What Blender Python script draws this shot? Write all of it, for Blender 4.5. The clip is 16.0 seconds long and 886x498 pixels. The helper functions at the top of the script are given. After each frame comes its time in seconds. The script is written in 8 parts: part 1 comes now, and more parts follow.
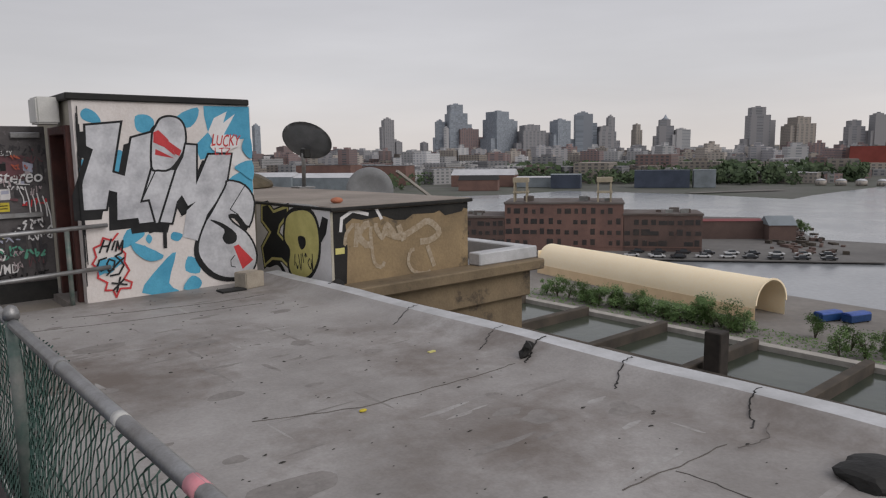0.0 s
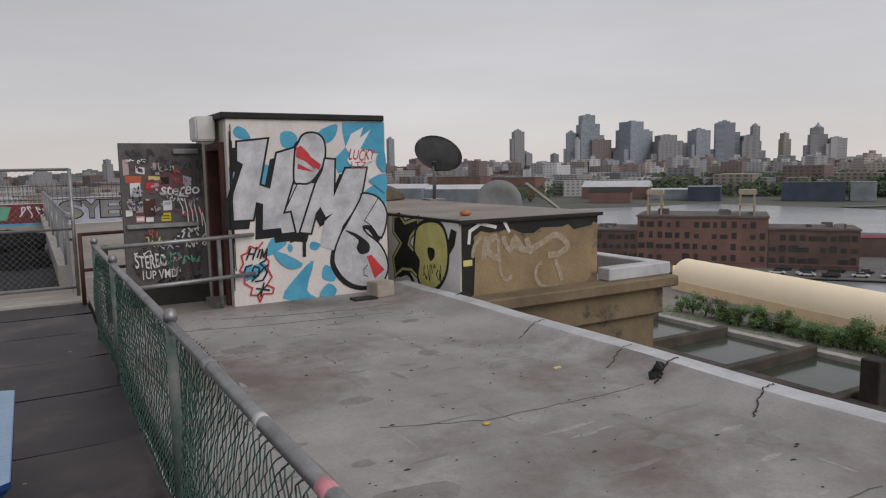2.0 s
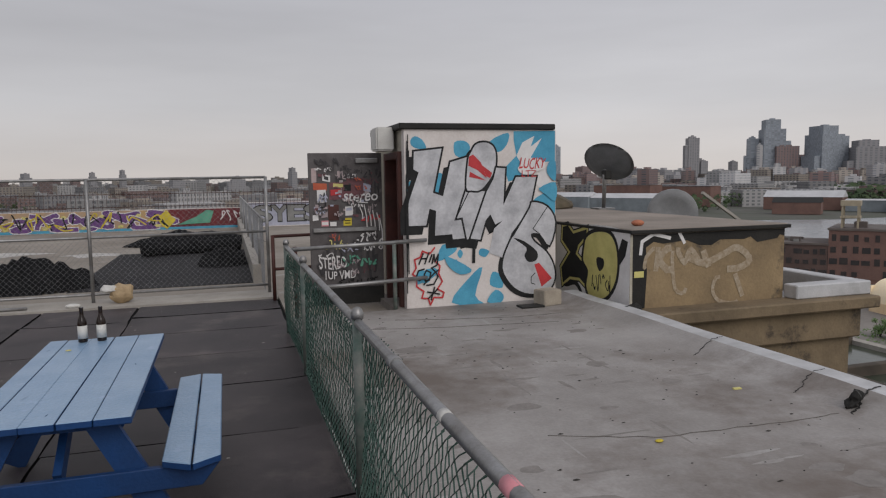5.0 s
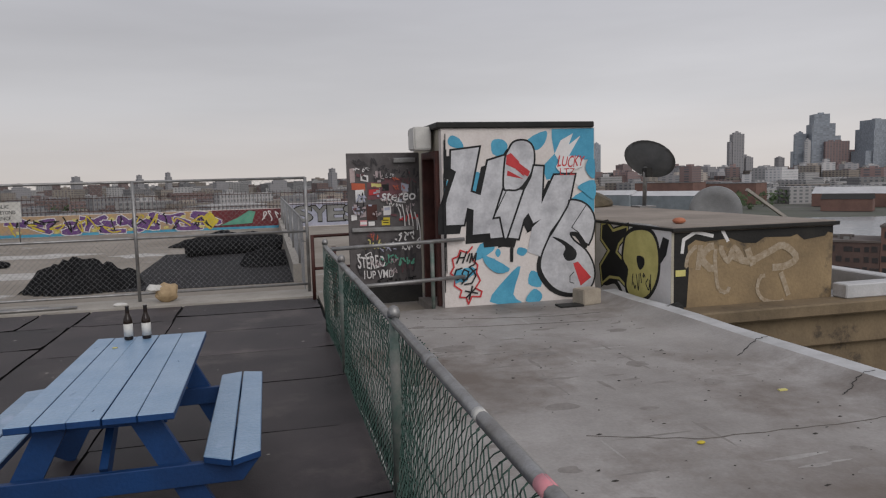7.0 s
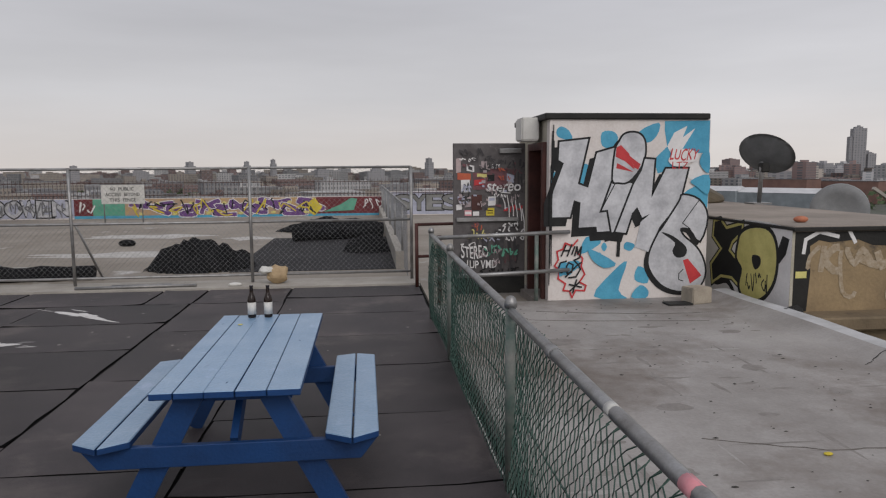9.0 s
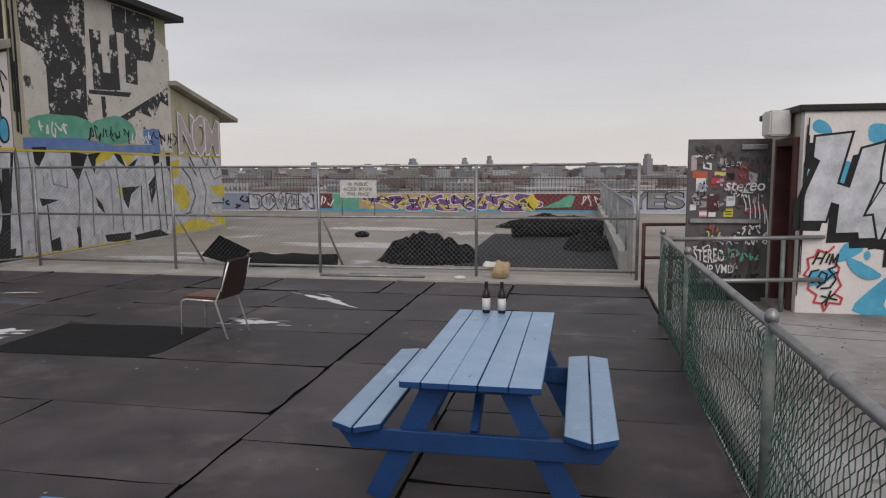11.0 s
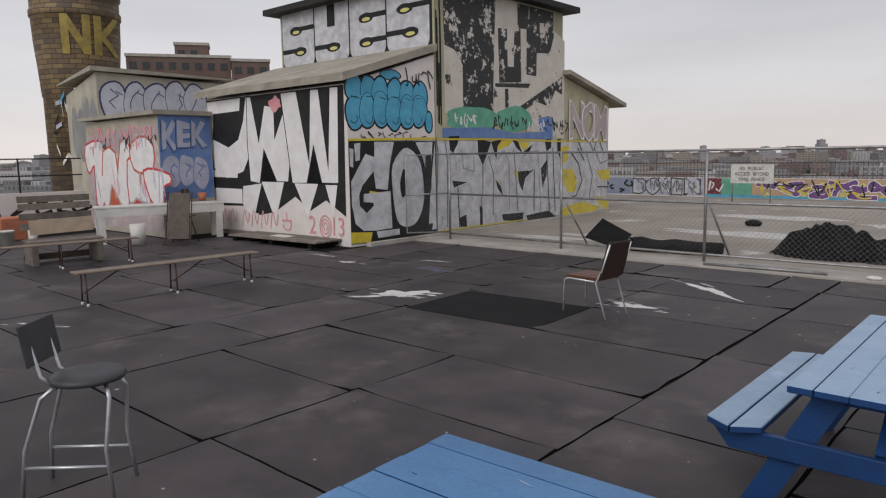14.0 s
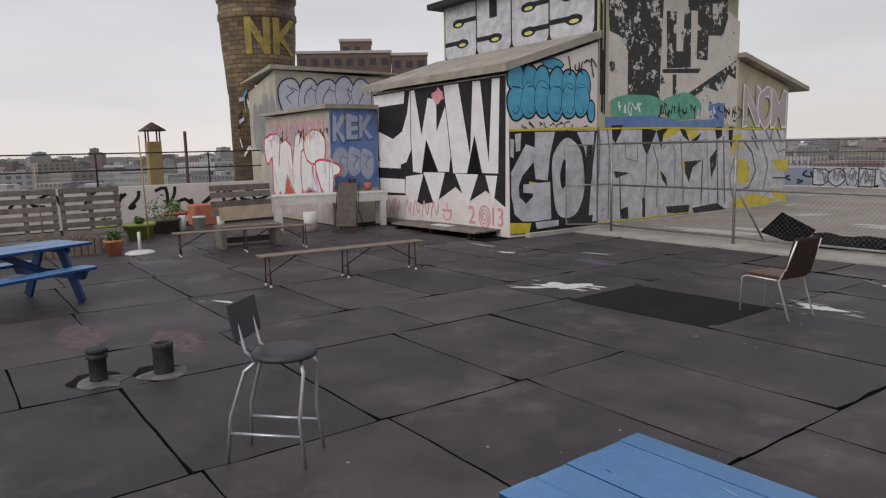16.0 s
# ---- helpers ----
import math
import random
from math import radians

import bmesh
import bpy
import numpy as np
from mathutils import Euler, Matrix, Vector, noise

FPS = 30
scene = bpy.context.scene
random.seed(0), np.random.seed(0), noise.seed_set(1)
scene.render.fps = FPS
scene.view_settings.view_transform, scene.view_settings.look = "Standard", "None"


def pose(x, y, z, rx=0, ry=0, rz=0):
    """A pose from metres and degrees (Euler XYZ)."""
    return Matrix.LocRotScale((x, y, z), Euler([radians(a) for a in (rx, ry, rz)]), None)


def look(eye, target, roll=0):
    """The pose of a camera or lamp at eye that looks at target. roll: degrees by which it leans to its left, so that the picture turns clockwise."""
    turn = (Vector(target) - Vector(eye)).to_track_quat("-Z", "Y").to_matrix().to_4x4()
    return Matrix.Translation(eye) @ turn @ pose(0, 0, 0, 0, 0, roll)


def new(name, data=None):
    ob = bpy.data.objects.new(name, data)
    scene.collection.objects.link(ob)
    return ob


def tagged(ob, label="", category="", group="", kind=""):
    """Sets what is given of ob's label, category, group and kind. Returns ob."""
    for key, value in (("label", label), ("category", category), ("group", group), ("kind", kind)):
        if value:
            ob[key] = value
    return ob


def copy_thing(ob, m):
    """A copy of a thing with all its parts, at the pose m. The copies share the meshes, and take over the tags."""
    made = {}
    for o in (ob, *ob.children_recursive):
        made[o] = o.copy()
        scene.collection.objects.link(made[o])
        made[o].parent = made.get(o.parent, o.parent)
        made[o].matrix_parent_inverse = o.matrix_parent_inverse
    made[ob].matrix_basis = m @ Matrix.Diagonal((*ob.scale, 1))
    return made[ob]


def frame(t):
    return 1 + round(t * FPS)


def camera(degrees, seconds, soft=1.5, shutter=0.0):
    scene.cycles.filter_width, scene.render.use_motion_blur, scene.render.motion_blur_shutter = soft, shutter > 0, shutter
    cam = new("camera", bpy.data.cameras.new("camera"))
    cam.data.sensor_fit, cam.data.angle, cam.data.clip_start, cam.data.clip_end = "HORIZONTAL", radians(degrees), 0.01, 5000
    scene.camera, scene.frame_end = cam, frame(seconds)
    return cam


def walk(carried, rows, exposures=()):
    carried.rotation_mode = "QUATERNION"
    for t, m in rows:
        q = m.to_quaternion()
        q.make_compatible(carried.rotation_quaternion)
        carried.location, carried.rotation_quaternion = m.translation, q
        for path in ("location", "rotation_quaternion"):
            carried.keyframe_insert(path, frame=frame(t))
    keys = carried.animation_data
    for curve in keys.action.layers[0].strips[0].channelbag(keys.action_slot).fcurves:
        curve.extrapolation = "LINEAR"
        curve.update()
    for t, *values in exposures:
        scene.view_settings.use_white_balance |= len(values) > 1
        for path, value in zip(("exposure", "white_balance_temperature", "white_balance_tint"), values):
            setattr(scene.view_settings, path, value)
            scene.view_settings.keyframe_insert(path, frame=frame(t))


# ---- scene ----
cam = camera(64.6, 16.0, soft=1.2)
PATH = [
    (0, (1.294, -3.47, 1.82), (2.594, -1.975, 1.549), -0.8),
    (0.5, (1.319, -3.474, 1.833), (2.52, -1.896, 1.57), -1.1),
    (1, (1.326, -3.473, 1.829), (2.469, -1.852, 1.576), -0.9),
    (1.5, (1.31, -3.473, 1.831), (2.399, -1.814, 1.581), -0.9),
    (2, (1.287, -3.494, 1.843), (2.295, -1.783, 1.61), -1.0),
    (2.5, (1.27, -3.507, 1.846), (2.207, -1.756, 1.602), -0.7),
    (3, (1.264, -3.511, 1.848), (2.162, -1.739, 1.613), -1.3),
    (3.5, (1.246, -3.514, 1.849), (2.092, -1.718, 1.614), -1.5),
    (4, (1.219, -3.522, 1.857), (1.986, -1.688, 1.644), -1.2),
    (4.5, (1.212, -3.522, 1.857), (1.896, -1.655, 1.636), -0.9),
    (5, (1.203, -3.518, 1.849), (1.79, -1.617, 1.646), -0.9),
    (5.2, (1.205, -3.52, 1.849), (1.738, -1.604, 1.637), -0.9),
    (7.5, (1.22, -3.519, 1.843), (1.68, -1.582, 1.643), -1.3),
    (8, (1.193, -3.518, 1.843), (1.592, -1.571, 1.625), -0.8),
    (8.2, (1.174, -3.517, 1.843), (1.535, -1.563, 1.616), -0.7),
    (10.3, (0.918, -3.482, 1.838), (0.848, -1.494, 1.62), -0.2),
    (10.5, (0.905, -3.479, 1.837), (0.768, -1.497, 1.605), -0.3),
    (11, (0.902, -3.465, 1.861), (0.523, -1.515, 1.63), -0.3),
    (11.5, (0.941, -3.418, 1.855), (0.41, -1.504, 1.623), -0.4),
    (12, (0.93, -3.438, 1.856), (0.259, -1.572, 1.596), -0.3),
    (12.5, (0.941, -3.436, 1.862), (0.157, -1.615, 1.602), -0.6),
    (13, (0.935, -3.434, 1.858), (0.093, -1.635, 1.62), -0.2),
    (13.5, (0.912, -3.48, 1.853), (-0.243, -1.87, 1.579), 0.2),
    (14, (0.918, -3.516, 1.866), (-0.399, -2.034, 1.602), -0.9),
    (14.5, (0.881, -3.566, 1.877), (-0.51, -2.156, 1.599), -1.1),
    (15, (0.85, -3.605, 1.881), (-0.607, -2.261, 1.61), -0.9),
    (15.5, (0.82, -3.624, 1.88), (-0.712, -2.368, 1.609), -1.2),
    (16, (0.801, -3.635, 1.874), (-0.801, -2.471, 1.591), -1.3),
]
walk(cam, [(t, look(eye, target, roll)) for t, eye, target, roll in PATH],
     exposures=((0.0, -0.03), (5.0, -0.13), (8.0, -0.06), (10.5, 0.09), (16.0, 0.16)))

# ---- world, sun and exposure ----
world = bpy.data.worlds.new("overcast_sky")
scene.world = world
world.use_nodes = True
wn, wl = world.node_tree.nodes, world.node_tree.links
wn.clear()
w_out, w_bg = wn.new("ShaderNodeOutputWorld"), wn.new("ShaderNodeBackground")
w_sky = wn.new("ShaderNodeTexSky")
w_sky.sky_type, w_sky.sun_disc = "NISHITA", False
w_sky.sun_elevation, w_sky.sun_rotation, w_sky.dust_density = radians(30), radians(140), 4.0
w_tc, w_map, w_noise = wn.new("ShaderNodeTexCoord"), wn.new("ShaderNodeMapping"), wn.new("ShaderNodeTexNoise")
w_map.inputs["Scale"].default_value = (1.1, 1.1, 7.0)
w_noise.inputs["Scale"].default_value, w_noise.inputs["Detail"].default_value = 1.6, 5.0
w_sep, w_ramp = wn.new("ShaderNodeSeparateXYZ"), wn.new("ShaderNodeValToRGB")
w_ramp.color_ramp.elements[0].position, w_ramp.color_ramp.elements[0].color = 0.0, (0.71, 0.66, 0.63, 1)
w_ramp.color_ramp.elements[1].position, w_ramp.color_ramp.elements[1].color = 0.30, (0.55, 0.555, 0.605, 1)
e = w_ramp.color_ramp.elements.new(0.10)
e.color = (0.64, 0.635, 0.655, 1)
w_cloud, w_mul, w_mix = wn.new("ShaderNodeMapRange"), wn.new("ShaderNodeMixRGB"), wn.new("ShaderNodeMixRGB")
w_cloud.inputs["From Min"].default_value, w_cloud.inputs["From Max"].default_value = 0.3, 0.7
w_cloud.inputs["To Min"].default_value, w_cloud.inputs["To Max"].default_value = 0.90, 1.06
w_mul.blend_type, w_mul.inputs[0].default_value = "MULTIPLY", 1.0
w_dim = wn.new("ShaderNodeMixRGB")
w_dim.blend_type, w_dim.inputs[0].default_value, w_dim.inputs[2].default_value = "MULTIPLY", 1.0, (0.1, 0.1, 0.1, 1)
w_mix.inputs[0].default_value = 0.985
# heavier cloud to the north
w_dot, w_heavy, w_deep = wn.new("ShaderNodeVectorMath"), wn.new("ShaderNodeMapRange"), wn.new("ShaderNodeMixRGB")
w_dot.operation, w_dot.inputs[1].default_value = "DOT_PRODUCT", Vector((-0.12, 0.93, 0.36)).normalized()
w_heavy.inputs["From Min"].default_value, w_heavy.inputs["From Max"].default_value = 0.78, 1.0
w_heavy.inputs["To Min"].default_value, w_heavy.inputs["To Max"].default_value = 1.03, 0.88
w_deep.blend_type, w_deep.inputs[0].default_value = "MULTIPLY", 1.0
wl.new(w_tc.outputs["Generated"], w_dot.inputs[0])
wl.new(w_dot.outputs["Value"], w_heavy.inputs["Value"])
wl.new(w_mul.outputs[0], w_deep.inputs[1])
wl.new(w_heavy.outputs[0], w_deep.inputs[2])
for a, b in ((w_tc.outputs["Generated"], w_map.inputs[0]), (w_map.outputs[0], w_noise.inputs["Vector"]), (w_noise.outputs["Fac"], w_cloud.inputs["Value"]),
             (w_tc.outputs["Generated"], w_sep.inputs[0]), (w_sep.outputs["Z"], w_ramp.inputs[0]), (w_ramp.outputs[0], w_mul.inputs[1]),
             (w_cloud.outputs[0], w_mul.inputs[2]), (w_sky.outputs[0], w_dim.inputs[1]), (w_dim.outputs[0], w_mix.inputs[1]),
             (w_deep.outputs[0], w_mix.inputs[2]), (w_mix.outputs[0], w_bg.inputs[0]), (w_bg.outputs[0], w_out.inputs[0])):
    wl.new(a, b)
w_bg.inputs[1].default_value = 1.0
sun = new("sun", bpy.data.lights.new("sun", "SUN"))
sun.data.energy, sun.data.angle, sun.data.color = 1.3, radians(45), (1.0, 0.96, 0.93)
sun.matrix_world = look((7, -28, 22), (0, 0, 0))

# ---- materials ----
MATS = {}


def mat(name, col, col2=None, scale=3.0, rough=0.8, metal=0.0, bump=0.15, fine=60.0, var=0.5, stain=None, stain_scale=0.7, stain_cut=0.58, vary=0.0, spec=0.4, soft=0.09):
    """A surface with large and small variation in colour and a fine relief, by place in the world."""
    if name in MATS:
        return MATS[name]
    m = bpy.data.materials.new(name)
    m.use_nodes = True
    n, l = m.node_tree.nodes, m.node_tree.links
    b = n["Principled BSDF"]
    b.inputs["Metallic"].default_value = metal
    b.inputs["Specular IOR Level"].default_value = spec
    geo = n.new("ShaderNodeNewGeometry")
    big, small = n.new("ShaderNodeTexNoise"), n.new("ShaderNodeTexNoise")
    big.inputs["Scale"].default_value, big.inputs["Detail"].default_value, big.inputs["Roughness"].default_value = scale, 6, 0.62
    small.inputs["Scale"].default_value, small.inputs["Detail"].default_value = fine, 3
    for t in (big, small):
        l.new(geo.outputs["Position"], t.inputs["Vector"])
    c2 = col2 or tuple(c * 0.68 for c in col)
    mix = n.new("ShaderNodeMixRGB")
    mix.inputs[1].default_value, mix.inputs[2].default_value = (*col, 1), (*c2, 1)
    rng = n.new("ShaderNodeMapRange")
    rng.inputs["From Min"].default_value, rng.inputs["From Max"].default_value = 0.35, 0.68
    rng.inputs["To Max"].default_value = min(1.0, var * 2)
    l.new(big.outputs["Fac"], rng.inputs["Value"])
    l.new(rng.outputs[0], mix.inputs[0])
    last = mix.outputs[0]
    sm = n.new("ShaderNodeMixRGB")
    sm.blend_type, sm.inputs[0].default_value = "OVERLAY", 0.18
    l.new(last, sm.inputs[1])
    l.new(small.outputs["Fac"], sm.inputs[2])
    last = sm.outputs[0]
    if stain:
        st, sr, smix = n.new("ShaderNodeTexNoise"), n.new("ShaderNodeMapRange"), n.new("ShaderNodeMixRGB")
        st.inputs["Scale"].default_value, st.inputs["Detail"].default_value, st.inputs["Roughness"].default_value = stain_scale, 8, 0.7
        off = n.new("ShaderNodeVectorMath")
        off.inputs[1].default_value = (7.3, 2.1, 4.4)
        l.new(geo.outputs["Position"], off.inputs[0])
        l.new(off.outputs[0], st.inputs["Vector"])
        sr.inputs["From Min"].default_value, sr.inputs["From Max"].default_value = stain_cut, stain_cut + soft
        l.new(st.outputs["Fac"], sr.inputs["Value"])
        l.new(sr.outputs[0], smix.inputs[0])
        l.new(last, smix.inputs[1])
        smix.inputs[2].default_value = (*stain, 1)
        last = smix.outputs[0]
    if vary:
        oi, vr, vm = n.new("ShaderNodeObjectInfo"), n.new("ShaderNodeMapRange"), n.new("ShaderNodeMixRGB")
        vr.inputs["To Min"].default_value, vr.inputs["To Max"].default_value = 1 - vary, 1 + vary
        vm.blend_type, vm.inputs[0].default_value = "MULTIPLY", 1.0
        l.new(oi.outputs["Random"], vr.inputs["Value"])
        l.new(last, vm.inputs[1])
        l.new(vr.outputs[0], vm.inputs[2])
        last = vm.outputs[0]
    l.new(last, b.inputs["Base Color"])
    rr = n.new("ShaderNodeMapRange")
    rr.inputs["To Min"].default_value, rr.inputs["To Max"].default_value = max(0.02, rough - 0.12), min(1.0, rough + 0.1)
    l.new(big.outputs["Fac"], rr.inputs["Value"])
    l.new(rr.outputs[0], b.inputs["Roughness"])
    if bump:
        bp = n.new("ShaderNodeBump")
        bp.inputs["Strength"].default_value, bp.inputs["Distance"].default_value = bump, 0.01
        l.new(small.outputs["Fac"], bp.inputs["Height"])
        l.new(bp.outputs[0], b.inputs["Normal"])
    MATS[name] = m
    return m


def far_mat(name, wall, glass, storey=3.4, bay=3.2, share=0.5, lit=0.0):
    """Distant facades: rows of windows by storey and bay, too small there to be built."""
    m = bpy.data.materials.new(name)
    m.use_nodes = True
    n, l = m.node_tree.nodes, m.node_tree.links
    b = n["Principled BSDF"]
    b.inputs["Roughness"].default_value = 0.7
    geo, sep, add, com, br = n.new("ShaderNodeNewGeometry"), n.new("ShaderNodeSeparateXYZ"), n.new("ShaderNodeMath"), n.new("ShaderNodeCombineXYZ"), n.new("ShaderNodeTexBrick")
    l.new(geo.outputs["Position"], sep.inputs[0])
    l.new(sep.outputs["X"], add.inputs[0])
    l.new(sep.outputs["Y"], add.inputs[1])
    l.new(add.outputs[0], com.inputs["X"])
    l.new(sep.outputs["Z"], com.inputs["Y"])
    l.new(com.outputs[0], br.inputs["Vector"])
    br.offset, br.squash = 0.0, 1.0
    br.inputs["Scale"].default_value, br.inputs["Brick Width"].default_value, br.inputs["Row Height"].default_value = 1.0, bay, storey
    br.inputs["Mortar Size"].default_value, br.inputs["Mortar Smooth"].default_value = min(storey, bay) * (1 - share) / 2, 0.1
    br.inputs["Color1"].default_value, br.inputs["Color2"].default_value = (*glass, 1), (*[g * 1.6 for g in glass], 1)
    br.inputs["Mortar"].default_value = (*wall, 1)
    oi, vr, vm = n.new("ShaderNodeNewGeometry"), n.new("ShaderNodeMapRange"), n.new("ShaderNodeMixRGB")
    vr.inputs["To Min"].default_value, vr.inputs["To Max"].default_value = 0.7, 1.25
    vm.blend_type, vm.inputs[0].default_value = "MULTIPLY", 1.0
    l.new(oi.outputs["Random Per Island"], vr.inputs["Value"])
    l.new(br.outputs["Color"], vm.inputs[1])
    l.new(vr.outputs[0], vm.inputs[2])
    l.new(vm.outputs[0], b.inputs["Base Color"])
    MATS[name] = m
    return m


CONCRETE = mat("grey_roof_coating", (0.35, 0.33, 0.315), (0.20, 0.182, 0.168), 0.8, 0.6, 0, 0.25, 45, 0.6, (0.150, 0.124, 0.106), 0.55, 0.50, soft=0.16)
KERB = mat("kerb_concrete", (0.40, 0.37, 0.33), (0.28, 0.26, 0.23), 1.4, 0.85, 0, 0.4, 40, 0.6)
PALE_ROOF = mat("pale_roof_felt", (0.31, 0.275, 0.235), (0.20, 0.172, 0.142), 0.35, 0.8, 0, 0.3, 30, 0.6, (0.52, 0.50, 0.48), 0.45, 0.60)
COATED = mat("white_edge_paint", (0.55, 0.55, 0.56), (0.38, 0.38, 0.38), 2.5, 0.6, 0, 0.3, 40, 0.5)
MATBLACK = mat("black_rubber_mat", (0.034, 0.0285, 0.030), (0.071, 0.060, 0.061), 1.3, 0.58, 0, 0.3, 120, 0.6, (0.125, 0.106, 0.099), 0.9, 0.54, 0.24, spec=0.26, soft=0.2)
UNDER = mat("underlay_and_gap_black", (0.010, 0.010, 0.010), None, 2.0, 0.9, spec=0.1)
CARPET = mat("black_carpet", (0.014, 0.014, 0.015), (0.02, 0.02, 0.02), 3.0, 0.9, 0, 0.4, 150, spec=0.1)
BLUE_TOP = mat("worn_light_blue_paint", (0.225, 0.335, 0.47), (0.17, 0.28, 0.42), 2.6, 0.34, 0, 0.35, 55, 0.5, (0.30, 0.40, 0.56), 5.0, 0.60, 0.10, spec=0.9)
BLUE_DEEP = mat("glossy_blue_paint", (0.06, 0.19, 0.39), (0.045, 0.145, 0.32), 1.6, 0.34, 0, 0.25, 55, 0.5, (0.10, 0.22, 0.44), 3.0, 0.62, 0.10, spec=0.7)
BLUE_WORN = mat("chipped_pale_blue_paint", (0.34, 0.42, 0.54), (0.24, 0.33, 0.47), 9, 0.5, 0, 0.3, 60, 0.6)
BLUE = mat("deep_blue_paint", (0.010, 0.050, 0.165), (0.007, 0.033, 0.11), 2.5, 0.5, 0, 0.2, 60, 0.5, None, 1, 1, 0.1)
GALV = mat("galvanised_steel", (0.34, 0.34, 0.34), (0.22, 0.21, 0.20), 6, 0.45, 0.7, 0.1, 90, 0.6)
WIRE = mat("chain_wire", (0.30, 0.30, 0.30), (0.2, 0.2, 0.2), 6, 0.5, 0.6, 0)
GREENWIRE = mat("green_chain_wire", (0.020, 0.060, 0.045), (0.05, 0.085, 0.07), 5, 0.5, 0.1, 0)
GREENPOST = mat("green_painted_post", (0.10, 0.15, 0.13), (0.24, 0.24, 0.22), 7, 0.55, 0.2, 0.15, 60, 0.7)
RUST = mat("rust_brown_paint", (0.085, 0.028, 0.022), (0.045, 0.018, 0.015), 4, 0.6, 0, 0.3, 50)
WHITEWALL = mat("white_painted_render", (0.68, 0.63, 0.60), (0.57, 0.52, 0.49), 1.6, 0.7, 0, 0.35, 35, 0.4)
DIRTYWALL = mat("weathered_render", (0.46, 0.43, 0.36), (0.33, 0.30, 0.23), 1.2, 0.8, 0, 0.4, 30, 0.6, (0.20, 0.18, 0.15), 1.5, 0.62)
OLIVE = mat("olive_yellow_render", (0.44, 0.41, 0.29), (0.32, 0.30, 0.20), 1.3, 0.8, 0, 0.4, 30, 0.6)
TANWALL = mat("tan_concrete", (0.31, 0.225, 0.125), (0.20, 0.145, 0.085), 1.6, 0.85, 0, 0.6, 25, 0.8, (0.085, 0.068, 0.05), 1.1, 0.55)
TANDARK = mat("dark_tan_concrete", (0.215, 0.16, 0.098), (0.13, 0.098, 0.062), 1.4, 0.85, 0, 0.6, 25, 0.8, (0.06, 0.048, 0.036), 1.3, 0.56)
ROOFTAN = mat("weathered_roof_slab", (0.36, 0.33, 0.27), (0.22, 0.20, 0.165), 1.5, 0.85, 0, 0.4, 30, 0.7)
TAR = mat("black_tar", (0.018, 0.018, 0.018), (0.035, 0.033, 0.03), 2, 0.6, 0, 0.4, 30, spec=0.18)
BROWNFELT = mat("brown_roof_felt", (0.31, 0.265, 0.225), (0.20, 0.17, 0.145), 0.8, 0.85, 0, 0.4, 40)
BLACKP = mat("black_spray_paint", (0.016, 0.016, 0.017), (0.03, 0.03, 0.03), 4, 0.6, 0, 0.1, spec=0.15)
SILVER = mat("silver_spray_paint", (0.57, 0.57, 0.59), (0.36, 0.36, 0.38), 4.5, 0.45, 0.1, 0.2, 30, 0.7)
WHITEP = mat("white_spray_paint", (0.74, 0.72, 0.71), (0.60, 0.58, 0.57), 3, 0.6, 0, 0.2, 30, 0.4)
CYAN = mat("cyan_spray_paint", (0.085, 0.36, 0.52), (0.05, 0.27, 0.42), 3, 0.55, 0, 0.15)
REDP = mat("red_spray_paint", (0.56, 0.045, 0.05), (0.40, 0.03, 0.035), 3, 0.55, 0, 0.1)
PINKP = mat("pink_spray_paint", (0.62, 0.20, 0.24), (0.60, 0.35, 0.36), 5, 0.6, 0, 0.1)
YELP = mat("yellow_spray_paint", (0.62, 0.50, 0.05), (0.48, 0.37, 0.03), 3, 0.55, 0, 0.1)
OLIVEP = mat("olive_yellow_paint", (0.64, 0.58, 0.21), (0.50, 0.45, 0.15), 4, 0.55, 0, 0.15)
PURPLE = mat("purple_spray_paint", (0.16, 0.07, 0.22), (0.10, 0.04, 0.16), 3, 0.6, 0, 0.1)
MAROON = mat("maroon_spray_paint", (0.16, 0.025, 0.03), (0.10, 0.02, 0.025), 3, 0.6, 0, 0.1)
TEAL = mat("sea_green_spray_paint", (0.13, 0.38, 0.26), (0.08, 0.27, 0.19), 3, 0.6, 0, 0.1)
COBALT = mat("cobalt_spray_paint", (0.085, 0.165, 0.39), (0.16, 0.24, 0.42), 3, 0.6, 0, 0.1)
LILAC = mat("lilac_grey_spray_paint", (0.44, 0.45, 0.55), (0.33, 0.34, 0.42), 4, 0.55, 0.1, 0.1)
OLDWOOD = mat("weathered_wood", (0.19, 0.165, 0.14), (0.11, 0.09, 0.075), 5, 0.85, 0, 0.4, 50, 0.6, None, 1, 1, 0.25)
BENCHWOOD = mat("bench_wood", (0.22, 0.17, 0.13), (0.14, 0.105, 0.08), 6, 0.7, 0, 0.3, 50)
BROWNSTEEL = mat("brown_steel", (0.07, 0.035, 0.03), (0.05, 0.03, 0.025), 6, 0.5, 0.3, 0.1)
CHROME = mat("chrome_tube", (0.66, 0.66, 0.65), (0.54, 0.54, 0.53), 6, 0.3, 0.45, 0)
ALU = mat("aluminium_tube", (0.50, 0.51, 0.53), (0.4, 0.4, 0.42), 6, 0.38, 0.75, 0)
BROWNSEAT = mat("brown_vinyl", (0.12, 0.045, 0.02), (0.07, 0.03, 0.018), 5, 0.45, 0, 0.15)
DARKBACK = mat("dark_brown_vinyl", (0.03, 0.018, 0.014), (0.045, 0.025, 0.02), 5, 0.4, 0, 0.1)
